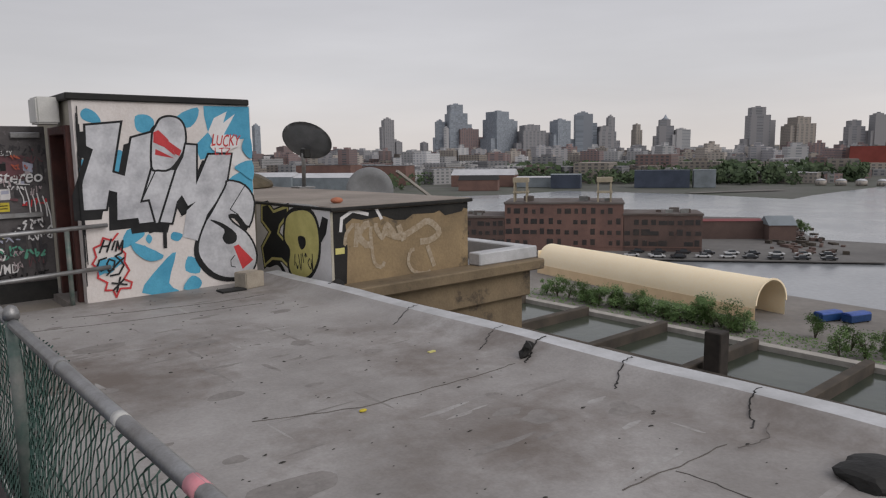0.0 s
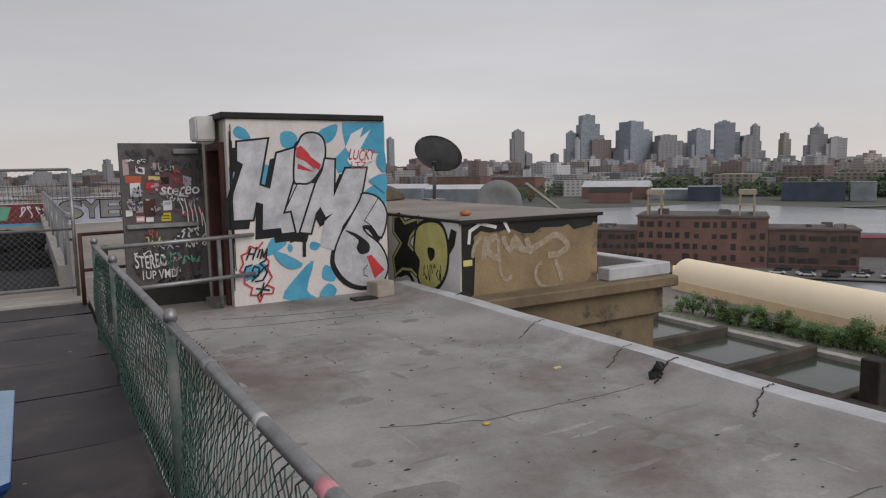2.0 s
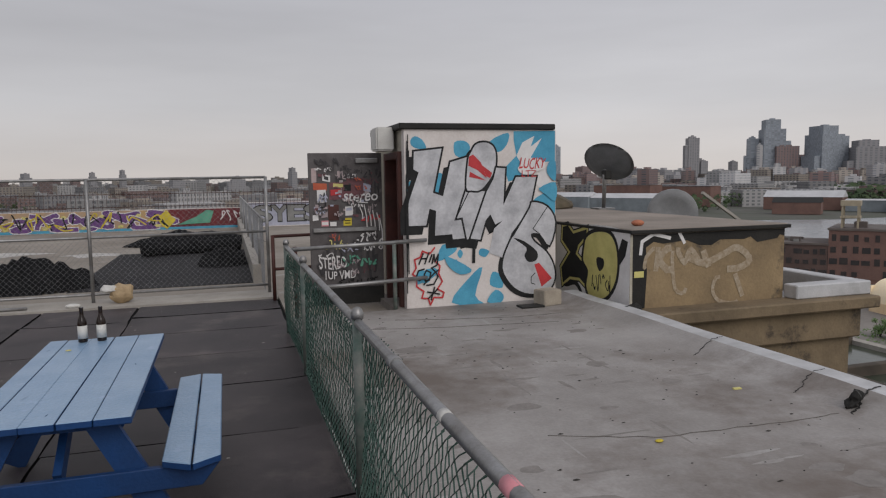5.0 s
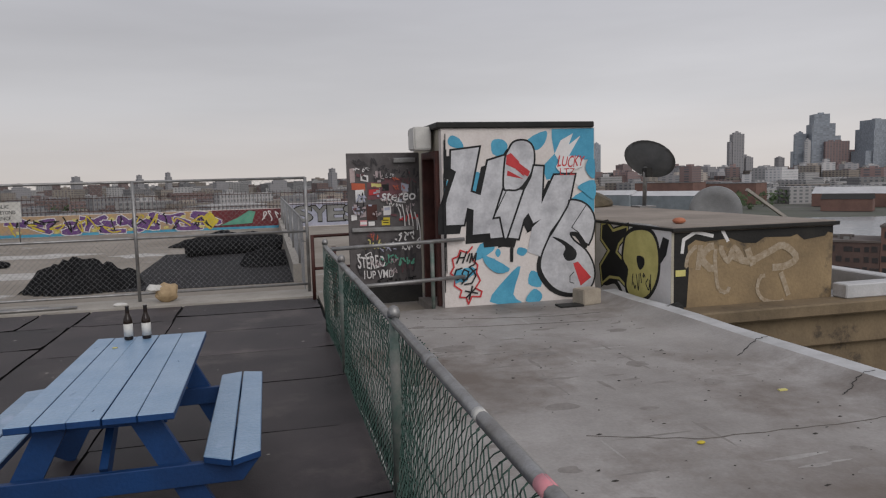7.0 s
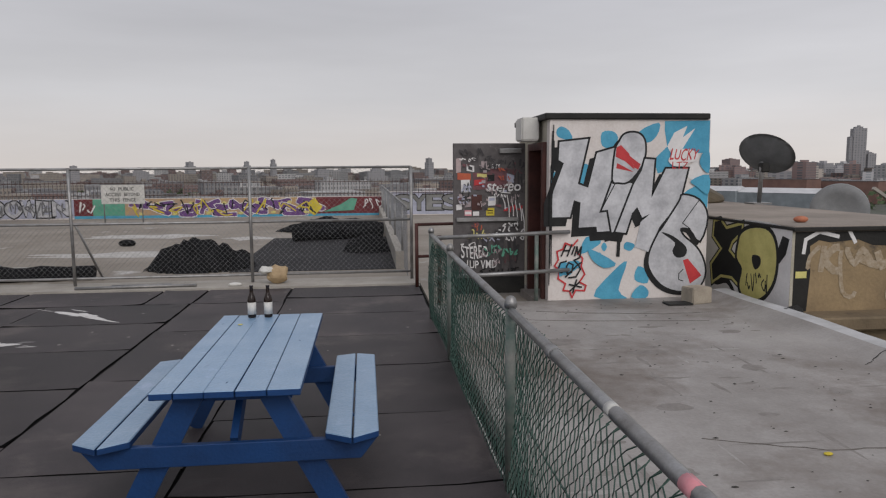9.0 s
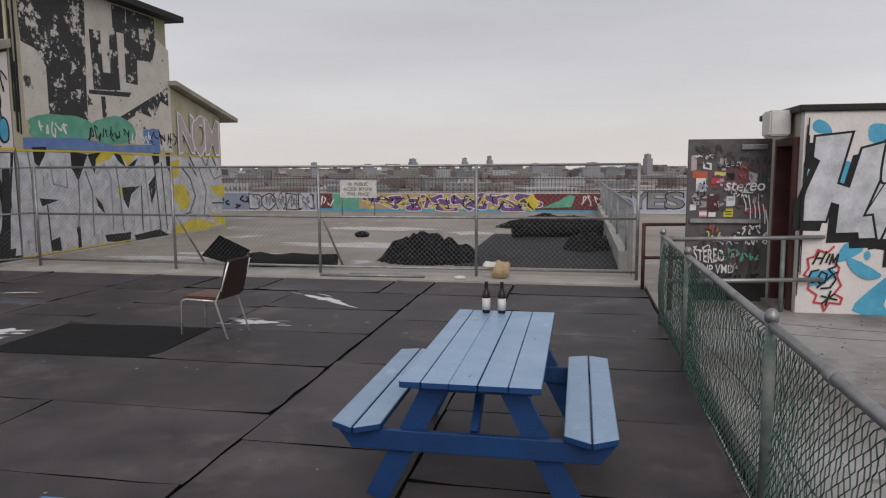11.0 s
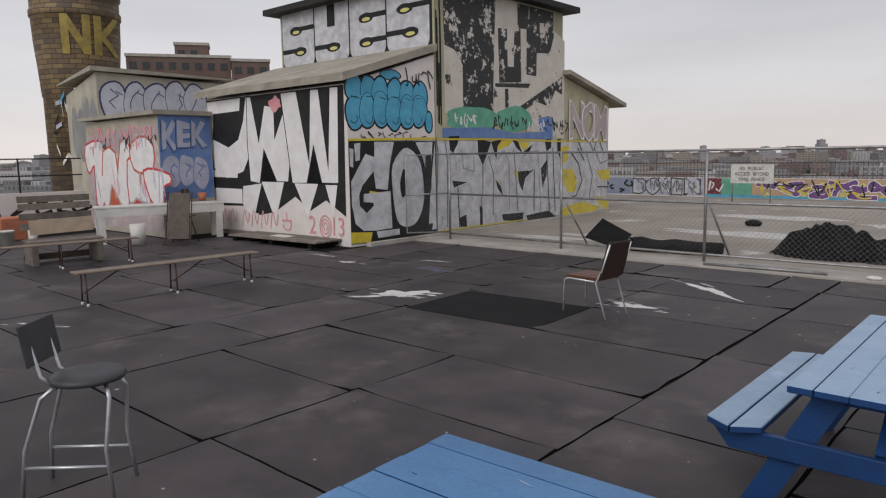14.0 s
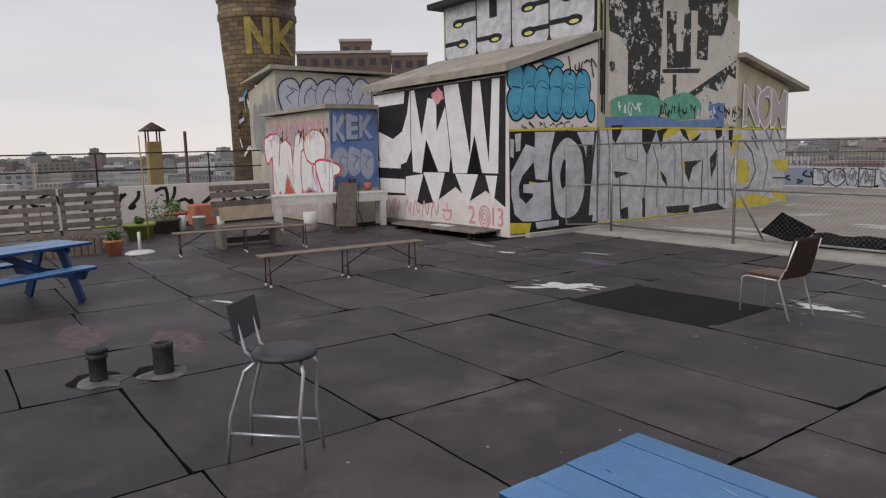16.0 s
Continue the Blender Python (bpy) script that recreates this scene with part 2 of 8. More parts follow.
GREYSEAT = mat("charcoal_vinyl", (0.035, 0.036, 0.04), (0.05, 0.05, 0.055), 5, 0.5, 0, 0.2)
WHITEPL = mat("white_plastic", (0.62, 0.61, 0.58), (0.5, 0.49, 0.46), 4, 0.45, 0, 0.1)
TERRA = mat("terracotta", (0.46, 0.17, 0.09), (0.34, 0.12, 0.07), 5, 0.75, 0, 0.2)
LIME = mat("lime_plastic", (0.30, 0.36, 0.08), (0.22, 0.28, 0.06), 5, 0.5, 0, 0.1)
LEAFDARK = mat("far_leaf", (0.045, 0.075, 0.03), (0.065, 0.09, 0.04), 0.05, 0.8, 0, 0)
LEAF = mat("leaf_green", (0.085, 0.155, 0.045), (0.15, 0.23, 0.075), 4, 0.6, 0, 0.1, 40, 0.7)
BARK = mat("bark", (0.10, 0.08, 0.06), None, 6, 0.9, 0, 0.4)
# paler than bare brick: haze over the works is put into its colour
BRICK = mat("hazy_red_brick", (0.205, 0.118, 0.095), (0.145, 0.088, 0.075), 0.12, 0.85, 0, 0.2, 3, 0.6)
BRICKDARK = mat("brown_brick", (0.135, 0.088, 0.074), (0.09, 0.062, 0.054), 0.12, 0.85, 0, 0.2, 3, 0.6)
GLASSDARK = mat("dark_window_glass", (0.03, 0.035, 0.04), None, 1, 0.15, 0, 0)
SOOT = mat("dark_bottle_glass", (0.018, 0.010, 0.007), None, 5, 0.12, 0, 0)


def round_brick(name, centre, col, col2, joint, row=0.17, width=0.42):
    """Coursed brick round an upright axis."""
    m = bpy.data.materials.new(name)
    m.use_nodes = True
    n, l = m.node_tree.nodes, m.node_tree.links
    b = n["Principled BSDF"]
    b.inputs["Roughness"].default_value = 0.65
    geo, off, sep, at, sc, com, br, ns, mx = (n.new("ShaderNode" + k) for k in ("NewGeometry", "VectorMath", "SeparateXYZ", "Math", "Math", "CombineXYZ", "TexBrick", "TexNoise", "MixRGB"))
    off.operation, off.inputs[1].default_value = "SUBTRACT", centre
    at.operation, sc.operation, sc.inputs[1].default_value = "ARCTAN2", "MULTIPLY", 1.4
    l.new(geo.outputs["Position"], off.inputs[0])
    l.new(off.outputs[0], sep.inputs[0])
    l.new(sep.outputs["Y"], at.inputs[0])
    l.new(sep.outputs["X"], at.inputs[1])
    l.new(at.outputs[0], sc.inputs[0])
    l.new(sc.outputs[0], com.inputs["X"])
    l.new(sep.outputs["Z"], com.inputs["Y"])
    l.new(com.outputs[0], br.inputs["Vector"])
    l.new(geo.outputs["Position"], ns.inputs["Vector"])
    ns.inputs["Scale"].default_value, ns.inputs["Detail"].default_value = 1.1, 6
    br.inputs["Scale"].default_value, br.inputs["Brick Width"].default_value, br.inputs["Row Height"].default_value, br.inputs["Mortar Size"].default_value = 1.0, width, row, 0.012
    br.inputs["Color1"].default_value, br.inputs["Color2"].default_value, br.inputs["Mortar"].default_value = (*col, 1), (*col2, 1), (*joint, 1)
    mx.blend_type, mx.inputs[0].default_value = "OVERLAY", 0.75
    l.new(br.outputs["Color"], mx.inputs[1])
    l.new(ns.outputs["Fac"], mx.inputs[2])
    l.new(mx.outputs[0], b.inputs["Base Color"])
    bp = n.new("ShaderNodeBump")
    bp.inputs["Strength"].default_value, bp.inputs["Distance"].default_value, bp.invert = 0.6, 0.02, True
    l.new(br.outputs["Fac"], bp.inputs["Height"])
    l.new(bp.outputs[0], b.inputs["Normal"])
    MATS[name] = m
    return m


# ---- building helpers ----
def box(bm, x0, x1, y0, y1, z0, z1, m=None):
    v = [bm.verts.new(p) for p in ((x0, y0, z0), (x1, y0, z0), (x1, y1, z0), (x0, y1, z0), (x0, y0, z1), (x1, y0, z1), (x1, y1, z1), (x0, y1, z1))]
    for f in ((3, 2, 1, 0), (4, 5, 6, 7), (0, 1, 5, 4), (1, 2, 6, 5), (2, 3, 7, 6), (3, 0, 4, 7)):
        bm.faces.new([v[i] for i in f])
    if m is not None:
        bmesh.ops.transform(bm, matrix=m, verts=v)
    return v


def beam(bm, p, q, w, h, up=(0, 0, 1)):
    """A bar of w by h from p to q; h lies along up."""
    p, q = Vector(p), Vector(q)
    a = (q - p).normalized()
    s = a.cross(Vector(up))
    s = s.normalized() if s.length > 1e-4 else Vector((1, 0, 0))
    u = s.cross(a)
    v = []
    for c in (p, q):
        for i, j in ((-1, -1), (1, -1), (1, 1), (-1, 1)):
            v.append(bm.verts.new(c + s * (i * w / 2) + u * (j * h / 2)))
    for f in ((3, 2, 1, 0), (4, 5, 6, 7), (0, 1, 5, 4), (1, 2, 6, 5), (2, 3, 7, 6), (3, 0, 4, 7)):
        bm.faces.new([v[i] for i in f])
    return v


def tube(bm, pts, r, n=8, cap=True):
    """A round tube through the points; r is one radius or one for each point."""
    pts = [Vector(p) for p in pts]
    rs = r if isinstance(r, (list, tuple)) else [r] * len(pts)
    rings, side = [], None
    for i, p in enumerate(pts):
        a = ((pts[min(i + 1, len(pts) - 1)] - p).normalized() + (p - pts[max(i - 1, 0)]).normalized()).normalized()
        if side is None:
            side = a.orthogonal().normalized()
        side = (side - a * side.dot(a)).normalized()
        up = a.cross(side)
        rings.append([bm.verts.new(p + (side * math.cos(k * math.tau / n) + up * math.sin(k * math.tau / n)) * rs[i]) for k in range(n)])
    for r0, r1 in zip(rings, rings[1:]):
        for k in range(n):
            bm.faces.new((r0[k], r0[(k + 1) % n], r1[(k + 1) % n], r1[k])).smooth = n > 4
    if cap:
        bm.faces.new(rings[0][::-1])
        bm.faces.new(rings[-1])
    return rings


def lathe(bm, prof, n=20, c=(0, 0, 0)):
    """Turns the profile of (radius, height) about the upright axis through c."""
    rings = [[bm.verts.new((c[0] + r * math.cos(k * math.tau / n), c[1] + r * math.sin(k * math.tau / n), c[2] + z)) for k in range(n)] for r, z in prof]
    for r0, r1 in zip(rings, rings[1:]):
        for k in range(n):
            bm.faces.new((r0[k], r0[(k + 1) % n], r1[(k + 1) % n], r1[k])).smooth = True
    bm.faces.new(rings[0][::-1])
    bm.faces.new(rings[-1])


def bevel(bm, w=0.006, seg=1):
    bmesh.ops.bevel(bm, geom=list(bm.edges), offset=w, segments=seg, affect="EDGES", clamp_overlap=True)


def mesh_of(name, bm, material):
    bmesh.ops.recalc_face_normals(bm, faces=bm.faces)
    me = bpy.data.meshes.new(name)
    bm.to_mesh(me)
    bm.free()
    for m in material if isinstance(material, (list, tuple)) else (material,):
        me.materials.append(m)
    return me


def part(name, bm, material, parent=None, label=""):
    ob = new(name, mesh_of(name, bm, material))
    if parent is not None:
        ob.parent = parent
    return tagged(ob, label)


def thing(name, m, label, category, group="", kind=""):
    ob = new(name)
    ob.matrix_basis = m
    ob.empty_display_size = 0.1
    return tagged(ob, label, category, group, kind)


def solid(name, bm, material, label="", category="", kind="structure", group=""):
    return tagged(part(name, bm, material), label, category, group, kind)


def slab(name, dims, material, label, category="wall", kind="structure"):
    bm = bmesh.new()
    box(bm, *dims)
    return solid(name, bm, material, label, category, kind)


def hull(bm, foot, z0, tops):
    """An upright prism over the corners of foot, up to one height for each corner."""
    lo = [bm.verts.new((x, y, z0)) for x, y in foot]
    hi = [bm.verts.new((x, y, z)) for (x, y), z in zip(foot, tops)]
    n = len(foot)
    bm.faces.new(lo[::-1])
    bm.faces.new(hi)
    for i in range(n):
        bm.faces.new((lo[i], lo[(i + 1) % n], hi[(i + 1) % n], hi[i]))

# ---- the large structure ----
GROUND = -31.0
# the building under the roof
bm = bmesh.new()
box(bm, -22.0, 5.62, -16.0, 30.0, GROUND, -0.06)
solid("main_building", bm, DIRTYWALL, "tall concrete building under the rooftop deck", "building")
# black deck: underlay; its mats come last in the file
deck = slab("roof_deck", (-21.9, 1.93, -15.9, 7.62, -0.06, -0.012), UNDER, "black underlay of the rooftop deck", "floor")
slab("kerb_strip", (-9.9, 1.93, 7.63, 8.42, -0.06, 0.035), KERB, "pale concrete strip under the wire fence", "kerb")
slab("pale_roof", (-21.9, 5.6, 8.43, 25.2, -0.06, 0.02), PALE_ROOF, "pale patched roof behind the wire fence", "roof")
slab("pale_roof_passage", (1.94, 3.3, 5.6, 8.42, -0.06, 0.02), PALE_ROOF, "pale concrete passage before the stair door", "roof")
# grey coated roof with its rounded foot and low parapet
bm = bmesh.new()
prof = ((1.94, -0.05), (1.94, 0.10), (1.97, 0.12), (5.30, 0.12), (5.46, 0.125), (5.58, 0.145), (5.68, 0.185), (5.74, 0.215), (5.92, 0.225), (5.925, -0.4), (5.6, -0.4))
rows = []
N = 26
for i in range(N + 1):
    y = -12 + (5.405 - -12) * i / N
    rows.append([bm.verts.new((x + (0.012 * math.sin(i * 2.1 + j) if j > 4 else 0), y, z + (0.008 * math.sin(i * 1.7) if 5 < j < 9 else 0))) for j, (x, z) in enumerate(prof)])
for a, b in zip(rows, rows[1:]):
    for j in range(len(prof) - 1):
        bm.faces.new((a[j], b[j], b[j + 1], a[j + 1])).smooth = 3 < j < 7
for f in bm.faces:
    f.material_index = 1 if all(v.co.x > 5.7 for v in f.verts) else 0
grey_roof = solid("grey_roof", bm, (CONCRETE, COATED), "grey coated roof with a low rounded parapet", "roof")
slab("grey_roof_rear", (3.3, 6.09, 5.41, 8.42, -0.06, 0.115), CONCRETE, "grey roof behind the stair house", "roof")

# annex with tan walls and a higher roof
annex = thing("annex", pose(0, 0, 0), "tan concrete roof annex with a tarred edge", "building", kind="structure")
bm = bmesh.new()
box(bm, 6.1, 8.46, 4.2, 14.0, -0.2, 1.09)
part("wall", bm, TANWALL, annex)
bm = bmesh.new()
box(bm, 6.06, 8.50, 4.17, 14.0, 1.091, 1.16)
bevel(bm, 0.015)
part("roof", bm, BROWNFELT, annex, "brown felt roof")
bm = bmesh.new()
box(bm, 6.04, 8.52, 4.14, 4.169, 1.10, 1.15)
box(bm, 6.035, 6.058, 4.13, 14.0, 1.11, 1.15)
bevel(bm, 0.008)
part("edge_strip", bm, TAR, annex, "black tarred edge strip")
bm = bmesh.new()
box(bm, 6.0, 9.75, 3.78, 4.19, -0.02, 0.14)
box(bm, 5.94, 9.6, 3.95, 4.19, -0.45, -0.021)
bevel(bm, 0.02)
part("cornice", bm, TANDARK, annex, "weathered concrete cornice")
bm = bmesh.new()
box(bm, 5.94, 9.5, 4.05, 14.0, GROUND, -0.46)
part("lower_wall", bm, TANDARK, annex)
bm = bmesh.new()
box(bm, 8.47, 9.75, 3.95, 4.20, 0.141, 0.33)
box(bm, 9.5, 9.75, 4.21, 7.5, 0.0, 0.33)
bevel(bm, 0.015)
part("parapet", bm, COATED, annex, "grey coated parapet")

# stair house with the painted wall
stair = thing("stair_house", pose(0, 0, 0), "white stair house painted with large silver letters", "stair house", kind="structure")
bm = bmesh.new()
box(bm, 3.45, 5.62, 5.41, 5.55, 0.115, 2.48)
part("front_wall", bm, WHITEWALL, stair)
bm = bmesh.new()
box(bm, 5.48, 5.62, 5.551, 7.2, 0.115, 2.48)
box(bm, 3.45, 5.479, 7.06, 7.2, 0.115, 2.48)
box(bm, 3.45, 3.59, 6.45, 7.059, 0.115, 2.48)
box(bm, 3.45, 3.59, 5.551, 6.449, 2.2, 2.48)
part("side_wall", bm, DIRTYWALL, stair)
bm = bmesh.new()
box(bm, 3.38, 5.60, 5.37, 7.25, 2.481, 2.56)
bevel(bm, 0.012)
part("roof", bm, TAR, stair, "black tarred roof slab")
bm = bmesh.new()
box(bm, 3.40, 3.62, 5.56, 5.66, 0.02, 2.2)
box(bm, 3.40, 3.62, 6.36, 6.44, 0.02, 2.2)
box(bm, 3.40, 3.62, 5.661, 6.359, 2.1, 2.199)
bevel(bm, 0.008)
part("door_frame", bm, RUST, stair, "rust-brown steel door frame")
bm = bmesh.new()
box(bm, 3.16, 3.40, 5.75, 6.15, 2.22, 2.53)
bevel(bm, 0.02, 2)
part("lamp_box", bm, WHITEPL, stair, "beige lamp housing")
door = thing("stair_door", pose(3.36, 6.42, 0.06, 0, 0, 0), "open grey steel door covered with stickers and tags", "door")
bm = bmesh.new()
box(bm, -1.04, 0, -0.025, 0.025, 0.24, 2.155)
bevel(bm, 0.006)
DOORGREY = mat("grey_door_paint", (0.115, 0.105, 0.105), (0.07, 0.06, 0.06), 5, 0.5, 0, 0.2, 60, 0.7, (0.22, 0.20, 0.20), 6, 0.6)
part("leaf", bm, DOORGREY, door)
bm = bmesh.new()
box(bm, -1.0, -0.1, -0.075, -0.026, 1.045, 1.105)
bevel(bm, 0.008)
part("push_bar", bm, GALV, door, "steel push bar")
bm = bmesh.new()
box(bm, -0.38, -0.06, -0.07, -0.026, 2.01, 2.08)
bevel(bm, 0.008)
part("door_closer", bm, GALV, door)
# added dark plate, standing in for the black mat before the door
bm = bmesh.new()
box(bm, -1.02, 0.0, -0.02, 0.02, 0.0, 0.238)
part("kick_plate", bm, TAR, door, "dark lower plate added in place of the black ground mat")

# graffiti penthouse: lean-to wing, tower, lower gabled end
pent = thing("penthouse", pose(0, 0, 0), "rooftop penthouse covered with large graffiti letters", "building", kind="structure")
bm = bmesh.new()
hull(bm, [(-15.75, 6.17), (-10.22, 6.12), (-9.95, 8.5), (-15.75, 8.5)], -0.05, (3.36, 3.36, 4.12, 4.12))
part("wing_wall", bm, WHITEWALL, pent)
bm = bmesh.new()
for (y0, z0), (y1, z1) in (((5.95, 3.40), (8.52, 4.20)),):
    v = [bm.verts.new(p) for p in ((-15.95, y0, z0), (-10.12, y0, z0), (-9.86, y1, z1), (-15.95, y1, z1), (-15.95, y0, z0 + 0.16), (-10.12, y0, z0 + 0.16), (-9.86, y1, z1 + 0.16), (-15.95, y1, z1 + 0.16))]
    for f in ((3, 2, 1, 0), (4, 5, 6, 7), (0, 1, 5, 4), (1, 2, 6, 5), (2, 3, 7, 6), (3, 0, 4, 7)):
        bm.faces.new([v[i] for i in f])
part("wing_roof", bm, ROOFTAN, pent, "weathered lean-to roof slab")
bm = bmesh.new()
box(bm, -15.66, -9.95, 8.53, 13.9, -0.05, 5.75)
part("tower_wall", bm, OLIVE, pent, "tall olive wall with peeling black and white paint")
bm = bmesh.new()
box(bm, -16.0, -9.6, 8.2, 14.25, 5.751, 5.9)
part("tower_roof", bm, TAR, pent)
bm = bmesh.new()
hull(bm, [(-15.2, 13.91), (-9.95, 13.91), (-9.95, 16.6), (-15.2, 16.6)], -0.05, (4.05, 4.05, 3.42, 3.42))
part("end_wall", bm, OLIVE, pent)
bm = bmesh.new()
v = [bm.verts.new(p) for p in ((-15.4, 13.92, 4.08), (-9.7, 13.92, 4.08), (-9.7, 17.3, 3.30), (-15.4, 17.3, 3.30), (-15.4, 13.92, 4.2), (-9.7, 13.92, 4.2), (-9.7, 17.3, 3.42), (-15.4, 17.3, 3.42))]
for f in ((3, 2, 1, 0), (4, 5, 6, 7), (0, 1, 5, 4), (1, 2, 6, 5), (2, 3, 7, 6), (3, 0, 4, 7)):
    bm.faces.new([v[i] for i in f])
part("end_roof", bm, ROOFTAN, pent)
slab("plinth", (-9.94, -9.8, 6.3, 16.5, 0.0, 0.09), KERB, "low kerb along the painted wall", "kerb")

# sheds to the left of the wing
shed = thing("painted_shed", pose(0, 0, 0), "low shed with blue and white graffiti walls", "shed", kind="structure")
bm = bmesh.new()
hull(bm, [(-19.6, 4.7), (-15.45, 4.7), (-15.45, 6.1), (-19.6, 6.1)], -0.05, (2.9, 2.95, 2.95, 2.9))
part("wall", bm, DIRTYWALL, shed)
bm = bmesh.new()
hull(bm, [(-19.8, 4.55), (-15.35, 4.55), (-15.35, 6.1), (-19.8, 6.1)], 2.951, (3.03, 3.06, 3.06, 3.03))
part("roof", bm, ROOFTAN, shed)
shed2 = thing("grey_shed", pose(0, 0, 0), "taller grey rendered shed with silver graffiti", "shed", kind="structure")
bm = bmesh.new()
hull(bm, [(-24.5, 6.11), (-19.65, 5.1), (-19.65, 9.2), (-24.5, 9.2)], -0.05, (4.05, 4.35, 4.25, 3.95))
part("wall", bm, DIRTYWALL, shed2)
bm = bmesh.new()
hull(bm, [(-24.7, 5.9), (-19.5, 4.9), (-19.5, 9.4), (-24.7, 9.4)], 4.36, (4.41, 4.49, 4.42, 4.4))
part("roof", bm, ROOFTAN, shed2)
# round brick water tower
bm = bmesh.new()
lathe(bm, ((1.24, 0), (1.27, 4.2), (1.30, 4.25), (1.36, 5.2), (1.44, 6.2), (1.47, 7.0), (1.52, 7.05), (1.52, 7.25), (1.47, 7.3), (1.47, 7.7), (1.54, 7.75), (1.54, 8.1), (1.47, 8.2), (1.45, 12.0)), 40, (-26.65, 7.49, -0.05))
tower_mat = round_brick("glazed_tile", (-26.65, 7.49, 0), (0.20, 0.135, 0.06), (0.075, 0.05, 0.032), (0.03, 0.024, 0.02))
silo = solid("round_tower", bm, tower_mat, "round brown tile tower with yellow painted letters", "tower")

# back parapet of the pale roof and its neighbours
slab("parapet_back", (-22.0, 1.95, 25.2, 25.5, -0.05, 0.80), WHITEWALL, "low roof parapet painted with purple graffiti")
slab("parapet_corner", (1.96, 5.9, 25.9, 26.2, -0.05, 0.95), WHITEWALL, "low parapet with white letters")
slab("parapet_side", (1.62, 1.80, 9.4, 25.19, 0.0, 0.35), KERB, "low kerb beside the roof passage")
slab("parapet_left", (-20.0, -19.7, -14.0, 4.6, -0.05, 1.05), WHITEWALL, "white roof parapet with black lettering")

# ---- fences ----
def chain(bm, p, q, z0, z1, pitch, r, slack=0.0, seed=1):
    """Chain link between two points: two families of slanting wires."""
    rnd = random.Random(seed)
    p, q = Vector((*p, 0)), Vector((*q, 0))
    length, h = (q - p).length, z1 - z0
    a = (q - p) / length
    nrm = Vector((-a.y, a.x, 0))
    k = int((length + h) / pitch)
    for fam in (1, -1):
        for i in range(k + 1):
            s0 = i * pitch - (h if fam > 0 else 0)
            s1 = s0 + fam * h
            lo, hi = (s0, z0), (s1, z1)
            pts = []
            (sa, za), (sb, zb) = lo, hi
            t0, t1 = 0.0, 1.0
            d = sb - sa
            for lim, sign in ((0.0, 1), (length, -1)):
                t = (lim - sa) / d
                if sign * d > 0:
                    t0 = max(t0, t)
                else:
                    t1 = min(t1, t)
            if t1 - t0 < 0.02:
                continue
            steps = 3 if slack else 1
            for j in range(steps + 1):
                t = t0 + (t1 - t0) * j / steps
                s, z = sa + d * t, za + h * t
                bulge = slack * math.sin(s * 1.9) * math.sin(math.pi * (z - z0) / h) + slack * 0.15 * rnd.uniform(-1, 1)
                pts.append(p + a * s + nrm * (bulge + fam * r * 0.6) + Vector((0, 0, z)))
            tube(bm, pts, r, 3, False)


green = thing("green_fence", pose(1.87, 0, 0), "low fence with green chain link and steel rail", "fence")
for y in (-4.6, 0.27, 3.08, 5.0):
    bm = bmesh.new()
    tube(bm, ((0, y, 0), (0, y, 1.08)), 0.03, 10)
    post = part("post", bm, GREENPOST, green)
    bm = bmesh.new()
    lathe(bm, ((0.036, 0), (0.036, 0.03), (0.026, 0.055), (0.01, 0.065)), 10, (0, y, 1.081))
    part("cap", bm, GALV, post)
bm = bmesh.new()
tube(bm, ((0, -9, 1.06), (0, -1.2, 1.055), (0, 0.24, 1.06)), 0.026, 10)
tube(bm, ((0, 0.30, 1.06), (0, 4.98, 1.055)), 0.026, 10)
part("rail", bm, GALV, green, "worn galvanised top rail")
bm = bmesh.new()
lathe(bm, ((0.032, -0.04), (0.032, 0.04)), 10)
bmesh.ops.transform(bm, matrix=pose(0, -0.62, 1.056, 90), verts=bm.verts)
part("coupling", bm, GALV, green)


def netting(bm, y0, y1, pitch, step, r, seed):
    """Loose chain link: upright zigzag wires hooked into each other, sagging and bulging between the posts."""
    rnd_ = random.Random(seed)
    for i in range(int((y1 - y0) / pitch)):
        yy = y0 + i * pitch
        top = 1.035 - 0.05 * abs(math.sin(yy * 1.15)) + rnd_.uniform(-0.012, 0.012)
        n = int((top - 0.03) / step)
        pts = []
        for j in range(n + 1):
            z = 0.03 + j * step
            side_ = 1 if (i + j) % 2 else -1
            lean = 0.055 * math.sin(yy * 2.1) * math.sin(math.pi * min(1, z)) + 0.05 * (z - 0.55) * (0.6 + 0.4 * math.sin(yy * 0.9 + 1))
            pts.append((lean + 0.004 * side_ + rnd_.uniform(-0.004, 0.004), yy + side_ * pitch * 0.6 + rnd_.uniform(-0.003, 0.003) + 0.03 * math.sin(z * 5 + yy), z - 0.02 * math.sin(yy * 3) * z))
        pts.append((pts[-1][0] + 0.03, pts[-1][1] + rnd_.uniform(-0.02, 0.02), pts[-1][2] + 0.02))
        tube(bm, pts, r, 3, False)


bm = bmesh.new()
netting(bm, -3.2, 4.98, 0.034, 0.034, 0.0033, 3)
part("chain_link", bm, GREENWIRE, green, "green coated chain link")
bm = bmesh.new()
tube(bm, [(0.0 + 0.006 * math.sin(i * 1.1), -1.2 + i * 0.2, 0.022 + 0.008 * math.sin(i * 1.9)) for i in range(18)], 0.006, 5)
part("bottom_cord", bm, WHITEPL, green, "frayed pale cord along the foot")
bm = bmesh.new()
lathe(bm, ((0.0268, -0.035), (0.0268, 0.035)), 12)
bmesh.ops.transform(bm, matrix=pose(0, -1.93, 1.0552, 90), verts=bm.verts)
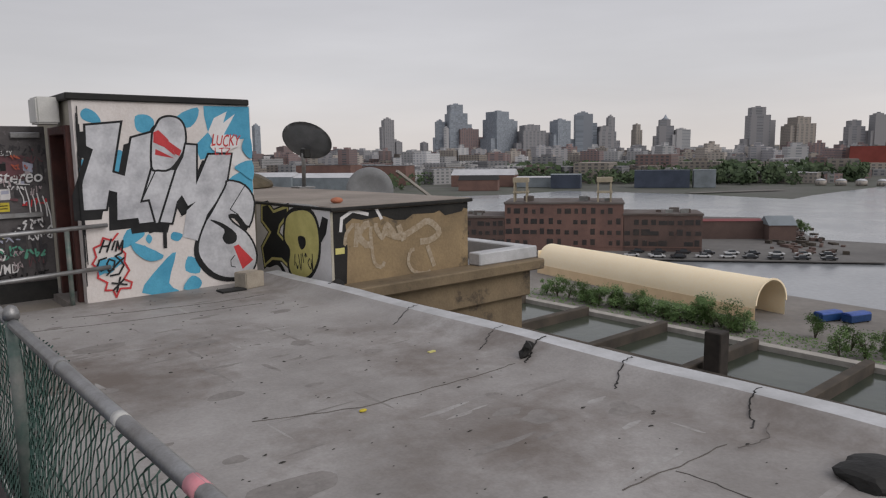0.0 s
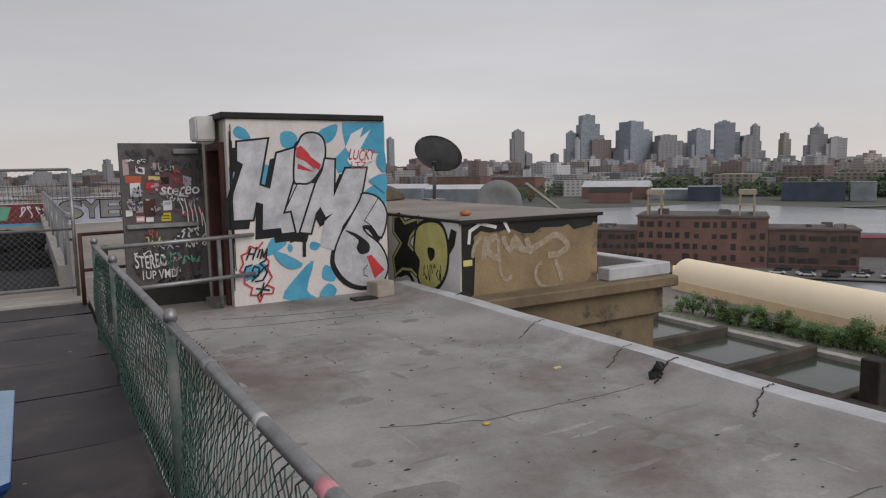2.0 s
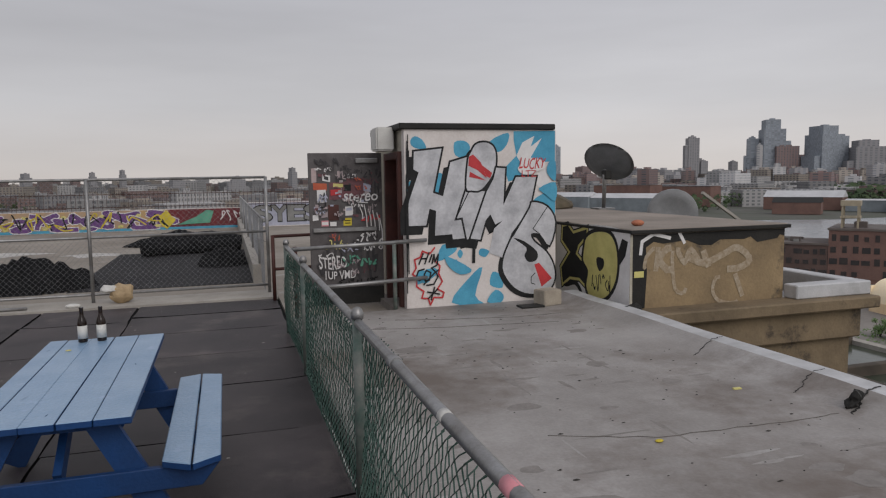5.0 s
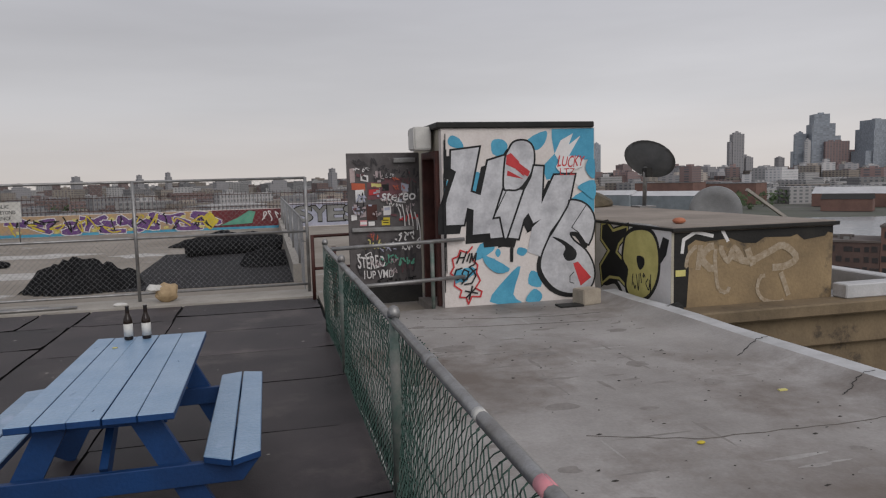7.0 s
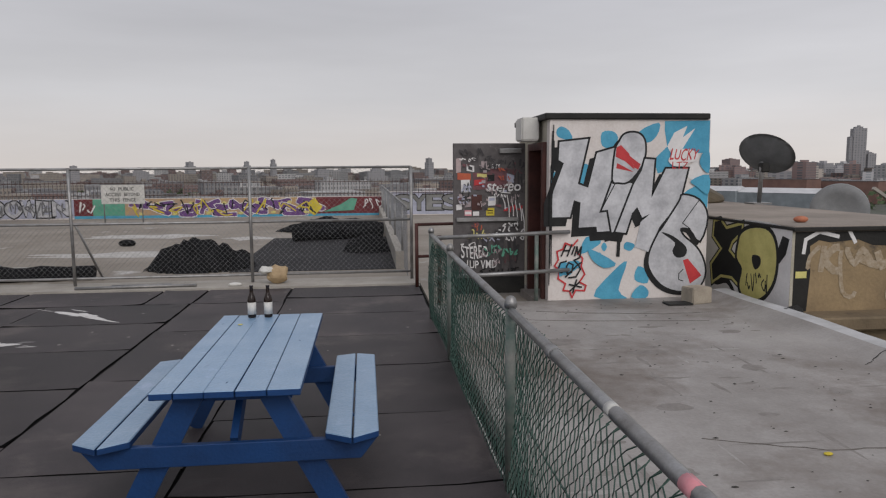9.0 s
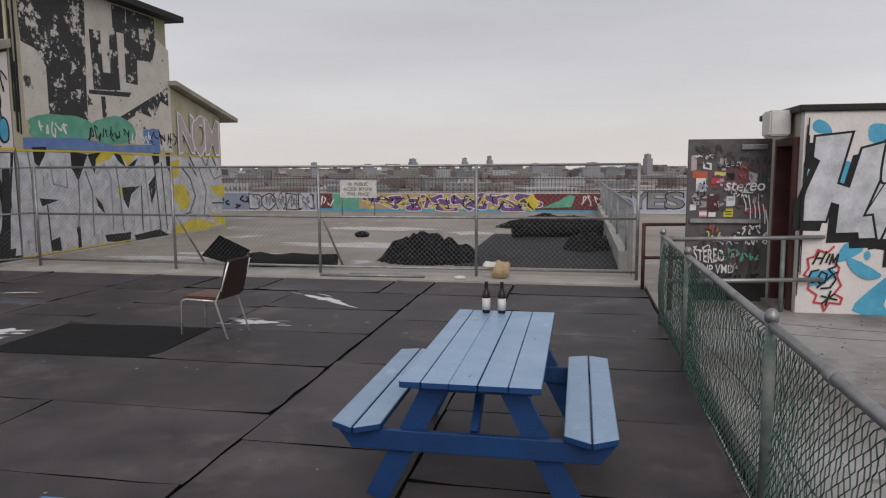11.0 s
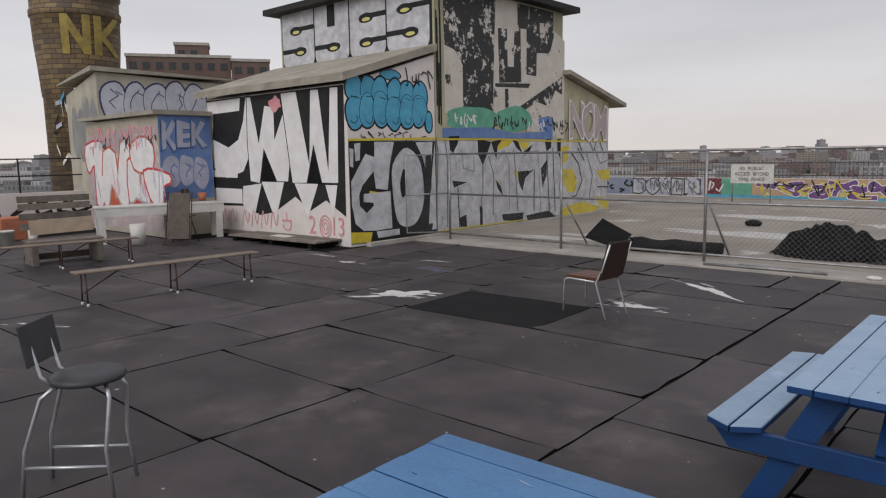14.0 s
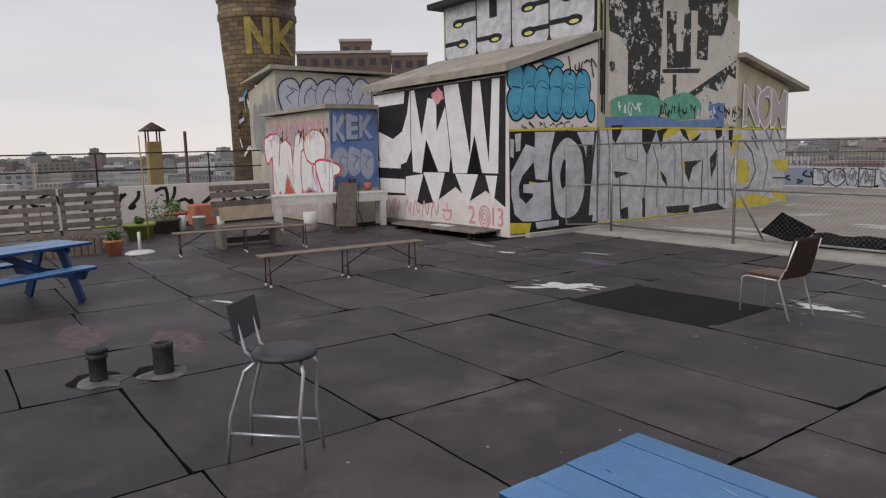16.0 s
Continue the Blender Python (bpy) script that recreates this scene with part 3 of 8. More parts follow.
part("paint_mark", bm, PINKP, green, "pink paint mark on the rail")
bm = bmesh.new()
lathe(bm, ((0.0266, -0.025), (0.0266, 0.025)), 12)
bmesh.ops.transform(bm, matrix=pose(0, -1.36, 1.0552, 90), verts=bm.verts)
part("scuff", bm, WHITEPL, green, "white scuff on the rail")

for z in (0.5,):
    bm = bmesh.new()
    tube(bm, [(0.03 + 0.03 * math.sin(i), -6.5 + i * 0.5, z + 0.03 * math.sin(i * 1.3)) for i in range(24)], 0.0045, 4)
    part("tension_wire", bm, GREENWIRE, green)

wirefence = thing("wire_fence", pose(0, 8.12, 0), "tall galvanised chain-link fence across the roof", "fence")
for x in (-9.2, -6.35, -3.55, -0.78, 1.83):
    bm = bmesh.new()
    tube(bm, ((x, 0, 0.03), (x, 0, 1.91)), 0.026, 8)
    part("post", bm, GALV, wirefence)
for z in (1.90, 1.03, 0.16):
    bm = bmesh.new()
    tube(bm, ((-9.2, 0.03, z), (-4, 0.03, z - 0.012), (1.83, 0.03, z)), 0.021, 8)
    part("rail", bm, GALV, wirefence)
for x in (-6.3, -3.5):
    bm = bmesh.new()
    tube(bm, ((x, 0.03, 1.0), (x + 0.12, 0.75, 0.02)), 0.02, 8)
    part("brace", bm, GALV, wirefence)
bm = bmesh.new()
chain(bm, (-9.2, 0.05), (1.83, 0.05), 0.17, 1.88, 0.085, 0.0016)
part("chain_link", bm, WIRE, wirefence)
gate = thing("wire_gate", pose(-9.2, 8.12, 0), "narrow chain-link panel beside the painted wall", "gate")
bm = bmesh.new()
tube(bm, ((0, 0, 0.2), (0, 0, 1.9), (-0.6, -0.75, 1.88), (-0.6, -0.75, 0.2), (0, 0, 0.2)), 0.02, 8)
tube(bm, ((0, 0, 1.05), (-0.6, -0.75, 1.03)), 0.018, 8)
part("frame", bm, GALV, gate)
bm = bmesh.new()
chain(bm, (0, 0), (-0.6, -0.75), 0.2, 1.88, 0.085, 0.0016)
part("chain_link", bm, WIRE, gate)
side = thing("side_fence", pose(1.75, 8.12, 0), "chain-link fence along the roof passage", "fence")
for y in (1.4, 4.6, 7.8, 11.0, 14.2, 16.9):
    bm = bmesh.new()
    tube(bm, ((0, y, 0.0), (0, y, 1.25)), 0.024, 8)
    part("post", bm, GALV, side)
bm = bmesh.new()
tube(bm, ((0, 0, 1.24), (0, 16.9, 1.24)), 0.02, 8)
part("rail", bm, GALV, side)
bm = bmesh.new()
chain(bm, (0.02, 0.1), (0.02, 16.9), 0.05, 1.22, 0.085, 0.0018)
part("chain_link", bm, WIRE, side)

# pipe rail between deck and stair door
rail = thing("pipe_rail", pose(0, 0, 0), "rusty pipe handrail before the stair door", "handrail")
for p in ((1.86, 7.35), (2.0, 5.3), (3.3, 5.45)):
    bm = bmesh.new()
    tube(bm, ((*p, 0.02), (*p, 1.02)), 0.028, 8)
    part("post", bm, RUST if p[0] < 3 else GREENPOST, rail)
for z in (1.0, 0.5):
    bm = bmesh.new()
    tube(bm, ((1.95, 5.15, z), (3.72, 5.37, z + 0.03)), 0.026, 8)
    part("bar", bm, GALV, rail)
    bm = bmesh.new()
    tube(bm, ((1.86, 7.35, z), (3.2, 7.6, z)), 0.024, 8)
    part("bar", bm, RUST, rail)

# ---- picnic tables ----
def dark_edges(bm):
    """Gives the sides and underside of a plank the second, darker colour."""
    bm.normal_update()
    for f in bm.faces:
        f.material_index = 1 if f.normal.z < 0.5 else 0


def picnic_table(m, label, paint, group="blue picnic tables"):
    t = thing("picnic_table", m, label, "picnic table", group)
    for k, (a, b) in enumerate(((-0.012, 0.1), (0.105, 0.2525), (0.2545, 0.401), (0.408, 0.561), (0.566, 0.732))):
        bm = bmesh.new()
        box(bm, a, b, 0.003 * (k % 2), 1.9 - 0.004 * (k % 3), 0.712, 0.75 - 0.0015 * (k % 2))
        bevel(bm, 0.004)
        bmesh.ops.recalc_face_normals(bm, faces=bm.faces)
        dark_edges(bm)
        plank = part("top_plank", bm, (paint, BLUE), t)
        bm = bmesh.new()
        rnd_ = random.Random(40 + k)
        for j in range(1):
            cx, cy = rnd_.uniform(a + 0.02, b - 0.02), rnd_.uniform(0.1, 1.8)
            ang, ln = rnd_.uniform(1.2, 1.9), rnd_.uniform(0.012, 0.045)
            bm.faces.new([bm.verts.new((cx + ln * u * math.cos(ang) - 0.004 * v * math.sin(ang), cy + ln * u * math.sin(ang) + 0.004 * v * math.cos(ang), 0.7504)) for u, v in ((-1, 0), (-0.3, -1), (0.6, -0.8), (1, 0.2), (0.1, 1))])
        part("chip", bm, (BLUE, BLUE_WORN)[k % 2], plank, "chipped paint")
    for x0 in (-0.42, 0.845):
        for i in range(2):
            bm = bmesh.new()
            a = x0 + i * 0.148
            o = a if i == 0 else a + 0.132
            v = box(bm, a, a + (0.132 if i else 0.138), 0.0, 1.68, 0.44, 0.48)
            for w in v:
                if abs(w.co.x - o) < 1e-4:
                    w.co.y += 0.085 if w.co.y < 0.5 else -0.05
            bevel(bm, 0.005)
            bmesh.ops.recalc_face_normals(bm, faces=bm.faces)
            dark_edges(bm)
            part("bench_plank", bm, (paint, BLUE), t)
    for y in (0.12, 1.50):
        bm = bmesh.new()
        for w in beam(bm, (-0.40, y, 0.38), (1.12, y, 0.38), 0.04, 0.115):
            if w.co.z < 0.38:
                w.co.x += 0.09 if w.co.x < 0.36 else -0.09
        bevel(bm, 0.004)
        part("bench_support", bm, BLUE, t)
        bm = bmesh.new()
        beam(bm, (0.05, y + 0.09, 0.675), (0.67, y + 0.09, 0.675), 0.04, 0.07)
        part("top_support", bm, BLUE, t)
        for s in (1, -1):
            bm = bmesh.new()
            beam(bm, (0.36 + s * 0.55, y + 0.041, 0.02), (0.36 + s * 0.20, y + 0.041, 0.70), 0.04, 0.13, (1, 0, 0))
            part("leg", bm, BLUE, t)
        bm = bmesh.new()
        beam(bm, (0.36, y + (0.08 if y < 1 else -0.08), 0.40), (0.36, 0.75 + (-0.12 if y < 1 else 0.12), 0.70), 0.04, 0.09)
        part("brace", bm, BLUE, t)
    return t


table = picnic_table(pose(0, 0, 0), "worn light-blue picnic table with two bottles on it", BLUE_TOP)
deep = picnic_table(pose(-0.89, -1.49, 0, 0, 0, -88), "glossy blue painted picnic table with bare planks", BLUE_DEEP)
copy_thing(deep, pose(-9.25, -3.97, 0, 0, 0, 28))["label"] = "blue painted picnic table before the pallet planters"

# ---- chairs, stool, benches ----
chair = thing("side_chair", pose(-2.98, 3.68, 0.0, 0, 0, -7), "brown vinyl side chair with bent chrome legs", "chair")
bm = bmesh.new()
v = box(bm, -0.40, 0.06, -0.22, 0.22, 0.43, 0.465)
bevel(bm, 0.012, 2)
part("seat", bm, BROWNSEAT, chair)
bm = bmesh.new()
beam(bm, (0.075, 0, 0.46), (0.19, 0, 0.88), 0.44, 0.035, (1, 0, 0))
bevel(bm, 0.014, 2)
part("backrest", bm, DARKBACK, chair)
for s in (1, -1):
    bm = bmesh.new()
    tube(bm, ((-0.44, s * 0.21, 0.0), (-0.42, s * 0.21, 0.40), (-0.36, s * 0.21, 0.425), (0.0, s * 0.21, 0.42)), 0.011, 8)
    part("leg", bm, CHROME, chair)
    bm = bmesh.new()
    tube(bm, ((0.16, s * 0.21, 0.0), (0.02, s * 0.21, 0.41), (0.10, s * 0.21, 0.55), (0.20, s * 0.2, 0.86)), 0.011, 8)
    part("leg", bm, CHROME, chair)

stool = thing("bar_stool", pose(-3.17, -2.06, 0.0, 0, 0, 43), "bar stool with round charcoal seat and aluminium legs", "stool")
bm = bmesh.new()
lathe(bm, ((0.15, 0.655), (0.192, 0.66), (0.198, 0.678), (0.185, 0.698), (0.1, 0.702)), 28, (0.09, 0, 0))
part("seat", bm, GREYSEAT, stool)
bm = bmesh.new()
beam(bm, (-0.145, 0, 0.77), (-0.18, 0, 1.0), 0.35, 0.016, (1, 0, 0))
bevel(bm, 0.006)
part("backrest", bm, GREYSEAT, stool)
for a in (32, 148, 212, 328):
    c, s = math.cos(radians(a)), math.sin(radians(a))
    bm = bmesh.new()
    tube(bm, ((c * 0.295, s * 0.295, 0), (c * 0.26, s * 0.26, 0.3), (c * 0.22 + 0.06, s * 0.21, 0.58), (c * 0.15 + 0.09, s * 0.15, 0.655)), 0.0125, 8)
    leg = part("leg", bm, ALU, stool)
for s in (1, -1):
    bm = bmesh.new()
    tube(bm, ((-0.06, s * 0.10, 0.65), (-0.12, s * 0.10, 0.70), (-0.165, s * 0.10, 0.88)), 0.011, 8)
    part("back_post", bm, ALU, stool)
    bm = bmesh.new()
    tube(bm, ((-0.228, s * 0.144, 0.2), (0.228, s * 0.144, 0.2)), 0.0105, 8)
    part("foot_bar", bm, ALU, stool)


def beer_bench(m, label):
    t = thing("bench", m, label, "bench", "folding benches")
    bm = bmesh.new()
    box(bm, -0.125, 0.125, 0, 2.6, 0.435, 0.46)
    bevel(bm, 0.006)
    part("seat", bm, BENCHWOOD, t)
    for y in (0.12, 1.3, 2.45):
        for s in (1, -1):
            bm = bmesh.new()
            tube(bm, ((s * 0.09, y, 0.43), (s * 0.11, y, 0.02)), 0.012, 6)
            leg = part("leg", bm, BROWNSTEEL, t)
            bm = bmesh.new()
            lathe(bm, ((0.018, 0), (0.02, 0.03), (0.014, 0.045)), 8, (s * 0.111, y, 0))
            part("foot", bm, WHITEPL, leg)
        bm = bmesh.new()
        d = 0.45 if y < 1.5 else -0.45
        tube(bm, ((0, y, 0.18), (0, y + d, 0.425)), 0.009, 6)
        tube(bm, ((-0.1, y, 0.18), (0.1, y, 0.18)), 0.009, 6)
        part("brace", bm, BROWNSTEEL, t)
    return t


bench = beer_bench(pose(-8.5, -0.05, 0, 0, 0, -4), "long folding bench with wooden seat and brown legs")
copy_thing(bench, pose(-12.4, -0.15, 0, 0, 0, -10))

# ---- far and near surroundings ----
ground = slab("ground", (-6000, 6000, -3000, 6000, GROUND - 1, GROUND), mat("city_ground", (0.115, 0.11, 0.10), (0.075, 0.085, 0.06), 0.02, 0.9, 0, 0, 0.5, 0.6), "flat harbour ground with yards and streets", "ground")
WATER = mat("harbour_water", (0.26, 0.27, 0.28), (0.22, 0.23, 0.24), 0.05, 0.22, 0, 0.35, 0.8, 0.4)


def plate(name, corners, z, material, label, category):
    bm = bmesh.new()
    hull(bm, corners, z - 0.3, [z] * len(corners))
    return solid(name, bm, material, label, category)


plate("water_basin", [(150, 30), (159, 61), (150, 125), (120, 190), (200, 420), (369, 388), (397, 374), (465, 373), (468, 340), (481, 269), (470, 190), (518, 196), (586, 197), (670, 197), (900, 240), (900, -60)], GROUND + 0.2, WATER, "grey harbour basin and canal", "water")
plate("pier", [(110, 190), (138, 177), (177, 118), (221, 61), (265, 74), (261, 96), (308, 123), (328, 147), (257, 269), (200, 330)], GROUND + 0.9, mat("pier_asphalt", (0.17, 0.16, 0.15), (0.11, 0.105, 0.10), 0.05, 0.9, 0, 0, 0.6, 0.6), "asphalt pier with parked cars and works", "pier")
plate("yard", [(105, 20), (157, 36), (159, 61), (152, 122), (118, 185), (100, 185)], GROUND + 0.5, mat("yard_concrete", (0.24, 0.22, 0.20), (0.17, 0.155, 0.14), 0.06, 0.9, 0, 0, 0.8, 0.6), "pale concrete yard beside the canal", "yard")
plate("long_quay", [(483, 268), (560, 232), (560, 240), (486, 275)], GROUND + 1.0, mat("quay_stone", (0.2, 0.185, 0.17), None, 0.1, 0.9, 0, 0), "long low quay in the basin", "quay")

# haze is put into these wall and glass colours, paler than the bare materials
HAZEWALLS = [far_mat("far_brick", (0.25, 0.175, 0.165), (0.10, 0.10, 0.11)), far_mat("far_grey", (0.31, 0.30, 0.305), (0.15, 0.155, 0.17)),
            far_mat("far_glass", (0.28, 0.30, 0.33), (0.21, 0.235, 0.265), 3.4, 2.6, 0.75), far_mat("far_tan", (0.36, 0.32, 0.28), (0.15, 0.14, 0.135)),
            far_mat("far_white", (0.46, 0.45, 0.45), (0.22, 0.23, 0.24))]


def tower(az, width, elev, dist, material, crown=0):
    """A far tower block: bearing and apparent size in degrees."""
    c = Vector((1.3 + dist * math.sin(radians(az)), -3.5 + dist * math.cos(radians(az)), GROUND))
    w = dist * math.radians(width) * 0.75
    top = 1.85 + dist * math.tan(radians(elev)) - GROUND
    t = thing("tower_block", Matrix.Translation(c) @ pose(0, 0, 0, 0, 0, (az * 7) % 40 - az), "distant high-rise block with haze in its wall colour", "building", "skyline")
    bm = bmesh.new()
    box(bm, -w / 2, w / 2, -w / 2, w / 2, 0, top * (0.86 if crown else 0.97))
    part("body", bm, material, t)
    bm = bmesh.new()
    k = 0.33 if not crown else 0.4
    box(bm, -w * k, w * k * 0.7, -w * k, w * k, top * (0.86 if crown else 0.97) + 0.05, top)
    part("top_storey", bm, material, t)
    rnd_ = random.Random(int(az * 10))
    sgn = rnd_.choice((-1, 1))
    if width > 0.9:
        for k, hh in ((1, rnd_.uniform(0.62, 0.84)), (-1, rnd_.uniform(0.4, 0.66))):
            bm = bmesh.new()
            a = sgn * k * w * 0.5
            box(bm, min(a, a + sgn * k * w * 0.26), max(a, a + sgn * k * w * 0.26), -w * 0.42, w * 0.36, 0, top * hh)
            part("wing", bm, material, t)
    bm = bmesh.new()
    box(bm, -w * 0.12, w * 0.1, -w * 0.1, w * 0.12, top + 0.02, top * 1.025)
    part("roof_plant", bm, material, t)
    if crown == 2:
        bm = bmesh.new()
        lathe(bm, ((w * 0.3, 0), (w * 0.12, top * 0.05), (0.6, top * 0.12)), 8, (0, 0, top + 0.05))
        part("spire", bm, HAZEWALLS[2], t)
    return t


B_, G_, L_, T_, W_ = HAZEWALLS
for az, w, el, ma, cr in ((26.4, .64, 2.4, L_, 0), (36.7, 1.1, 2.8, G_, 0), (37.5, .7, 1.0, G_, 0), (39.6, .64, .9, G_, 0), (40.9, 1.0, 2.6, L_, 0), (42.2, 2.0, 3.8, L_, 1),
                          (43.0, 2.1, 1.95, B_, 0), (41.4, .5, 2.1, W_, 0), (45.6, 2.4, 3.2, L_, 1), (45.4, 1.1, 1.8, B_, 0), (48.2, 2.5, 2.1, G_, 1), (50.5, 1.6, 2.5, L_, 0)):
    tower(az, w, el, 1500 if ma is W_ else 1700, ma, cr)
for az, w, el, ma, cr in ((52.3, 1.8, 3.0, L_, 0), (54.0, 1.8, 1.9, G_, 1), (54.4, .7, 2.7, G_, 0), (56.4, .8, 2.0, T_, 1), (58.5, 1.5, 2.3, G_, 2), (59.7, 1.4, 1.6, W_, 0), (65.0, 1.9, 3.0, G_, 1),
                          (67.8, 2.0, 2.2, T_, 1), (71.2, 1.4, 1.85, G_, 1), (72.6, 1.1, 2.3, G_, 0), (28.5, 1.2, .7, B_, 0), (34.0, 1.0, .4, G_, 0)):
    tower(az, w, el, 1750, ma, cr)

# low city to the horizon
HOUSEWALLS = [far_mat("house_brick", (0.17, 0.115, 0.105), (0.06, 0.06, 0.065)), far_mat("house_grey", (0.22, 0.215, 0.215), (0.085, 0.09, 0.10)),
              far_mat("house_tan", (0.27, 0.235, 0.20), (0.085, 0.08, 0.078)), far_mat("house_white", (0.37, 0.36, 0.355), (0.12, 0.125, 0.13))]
rnd = random.Random(5)
for name, ma in (("far_brick_houses", HOUSEWALLS[0]), ("far_grey_houses", HOUSEWALLS[1]), ("far_tan_houses", HOUSEWALLS[2]), ("far_white_houses", HOUSEWALLS[3])):
    bm = bmesh.new()
    for i in range(760):
        az = rnd.uniform(-95, 80)
        d = rnd.uniform(330, 2600) if az < 24 else rnd.uniform(760, 2600)
        if 24 < az < 80 and d < 760:
            continue
        w, q = rnd.uniform(14, 50), rnd.uniform(12, 40)
        h = rnd.uniform(7, 17) + (rnd.random() < 0.2) * rnd.uniform(4, 14) + max(0, (d - 900) / 100)
        m = pose(d * math.sin(radians(az)), d * math.cos(radians(az)), GROUND, 0, 0, rnd.choice((20, 25, 70)))
        box(bm, -w / 2, w / 2, -q / 2, q / 2, 0, h, m)
        if rnd.random() < 0.3:
            box(bm, -w * 0.2, w * 0.1, -q * 0.2, q * 0.2, h + 0.02, h + rnd.uniform(2, 4), m)
    tagged(part(name, bm, ma), "low far houses and works", "houses", "", "stuff")

# brick pier works
works = thing("brick_works", pose(168, 157, GROUND + 0.9, 0, 0, -53), "long red-brick waterfront works with two roof gantries", "building")


WORKGLASS = mat("sooty_window_glass", (0.055, 0.045, 0.042), (0.03, 0.03, 0.032), 0.4, 0.35, 0, 0)
WORKROOF = mat("brown_works_roof", (0.10, 0.075, 0.065), (0.15, 0.135, 0.125), 0.12, 0.85, 0, 0)
GREYUNIT = mat("grey_roof_unit", (0.26, 0.26, 0.25), (0.16, 0.16, 0.15), 1.0, 0.7, 0, 0)


def brick_block(x0, x1, depth, h, material, parent, n, rows_, win=(1.8, 1.7)):
    bm = bmesh.new()
    box(bm, x0, x1, 0, depth, 0, h)
    wall = part("wall", bm, material, parent)
    bm = bmesh.new()
    box(bm, x0 - 0.3, x1 + 0.3, -0.3, depth, h + 0.01, h + 0.6)
    part("roof", bm, WORKROOF, parent)
    rnd_ = random.Random(n)
    for i in range(5):
        bm = bmesh.new()
        ux, uy, us = rnd_.uniform(x0 + 2, x1 - 4), rnd_.uniform(2, depth - 5), rnd_.uniform(0.8, 2.2)
        box(bm, ux, ux + us * 1.6, uy, uy + us, h + 0.601, h + 0.6 + us * 0.8)
        part("roof_unit", bm, (WORKROOF, GREYUNIT)[i % 2], parent)
    bm = bmesh.new()
    box(bm, x0, x1, -0.12, -0.001, 1.25, 1.5)
    part("string_course", bm, BRICK, parent)
    first = None
    for r in range(rows_):
        for i in range(n):
            cx, cz = x0 + (i + 0.5) * (x1 - x0) / n + rnd_.uniform(-0.2, 0.2), 1.8 + r * (h - 1.5) / rows_
            if first is not None and rnd_.random() < 0.14:
                continue
            if first is None:
                bm = bmesh.new()
                box(bm, -win[0] / 2, win[0] / 2, -0.06, 0.12, 0, win[1])
                first = part("window", bm, WORKGLASS, wall)
                ob = first
            else:
                ob = new("window", first.data)
                ob.parent = wall
            ob.location = (cx, -0.02, cz)
            ob.scale = (rnd_.choice((0.8, 1.0, 1.0, 1.5)), 1, rnd_.choice((0.8, 1.0, 1.15)))


brick_block(-16, -0.1, 18, 10.5, BRICKDARK, works, 7, 3, (1.5, 1.5))
brick_block(0, 38, 22, 15.0, BRICK, works, 14, 4, (1.4, 1.7))
brick_block(38.1, 62, 16, 11.5, BRICKDARK, works, 9, 3)
CREAM = mat("cream_steel", (0.42, 0.36, 0.26), None, 0.5, 0.7, 0, 0)
for x in (3, 30):
    bm = bmesh.new()
    box(bm, x - 0.5, x + 4.5, 1.5, 6.5, 22.01, 23.5)
    gantry = part("gantry", bm, CREAM, works, "cream steel gantry")
    for dx in (0, 4):
        for dy in (2, 6):
            bm = bmesh.new()
            beam(bm, (x + dx, dy, 15.5), (x + dx, dy, 22), 0.5, 0.5)
            part("post", bm, CREAM, gantry)
    bm = bmesh.new()
    box(bm, x - 0.5, x + 4.5, 1.5, 6.5, 18.5, 19.0)
    part("platform", bm, CREAM, gantry)

# long tent
TENTM = mat("cream_tent_fabric", (0.97, 0.82, 0.58), (0.92, 0.76, 0.52), 0.08, 0.6, 0, 0.1, 2, 0.4)
tent = thing("tunnel_tent", pose(135.5, 55, GROUND + 0.5, 0, 0, -10.5), "long cream fabric tunnel tent", "tent")
bm = bmesh.new()
R, L = 4.6, 66
rings = []
for i in range(24):
    y = L * i / 23
    k = 1.0 + 0.008 * (i % 2)
    rings.append([bm.verts.new((R * k * math.cos(a), y, 2.9 + 4.6 * k * math.sin(a))) for a in (math.pi * j / 18 for j in range(19))])
    rings[-1] = [bm.verts.new((R * k, y, 0))] + rings[-1] + [bm.verts.new((-R * k, y, 0))]
for a, b in zip(rings, rings[1:]):
    for j in range(len(a) - 1):
        bm.faces.new((a[j], a[j + 1], b[j + 1], b[j])).smooth = True
part("cover", bm, TENTM, tent)
bm = bmesh.new()
hull(bm, [(-4.5, L - 0.2), (4.5, L - 0.2), (4.5, L), (-4.5, L)], 0, (6, 6, 6, 6))
part("end_wall", bm, TENTM, tent)
SKIRT = mat("tan_tent_skirt", (0.80, 0.60, 0.37), (0.72, 0.53, 0.32), 0.3, 0.7, 0, 0.1)
for x in (-4.72, 4.66):
    bm = bmesh.new()
    box(bm, x, x + 0.06, 0.1, L - 0.1, 0, 2.3)
    part("skirt", bm, SKIRT, tent, "tan lower skirt")
bm = bmesh.new()
for j in range(18):
    a0, a1 = math.pi * j / 18, math.pi * (j + 1) / 18
    beam(bm, (4.65 * math.cos(a0), -0.1, 2.9 + 4.65 * math.sin(a0)), (4.65 * math.cos(a1), -0.1, 2.9 + 4.65 * math.sin(a1)), 0.35, 0.35, (0, 1, 0))
part("end_arch", bm, TENTM, tent)

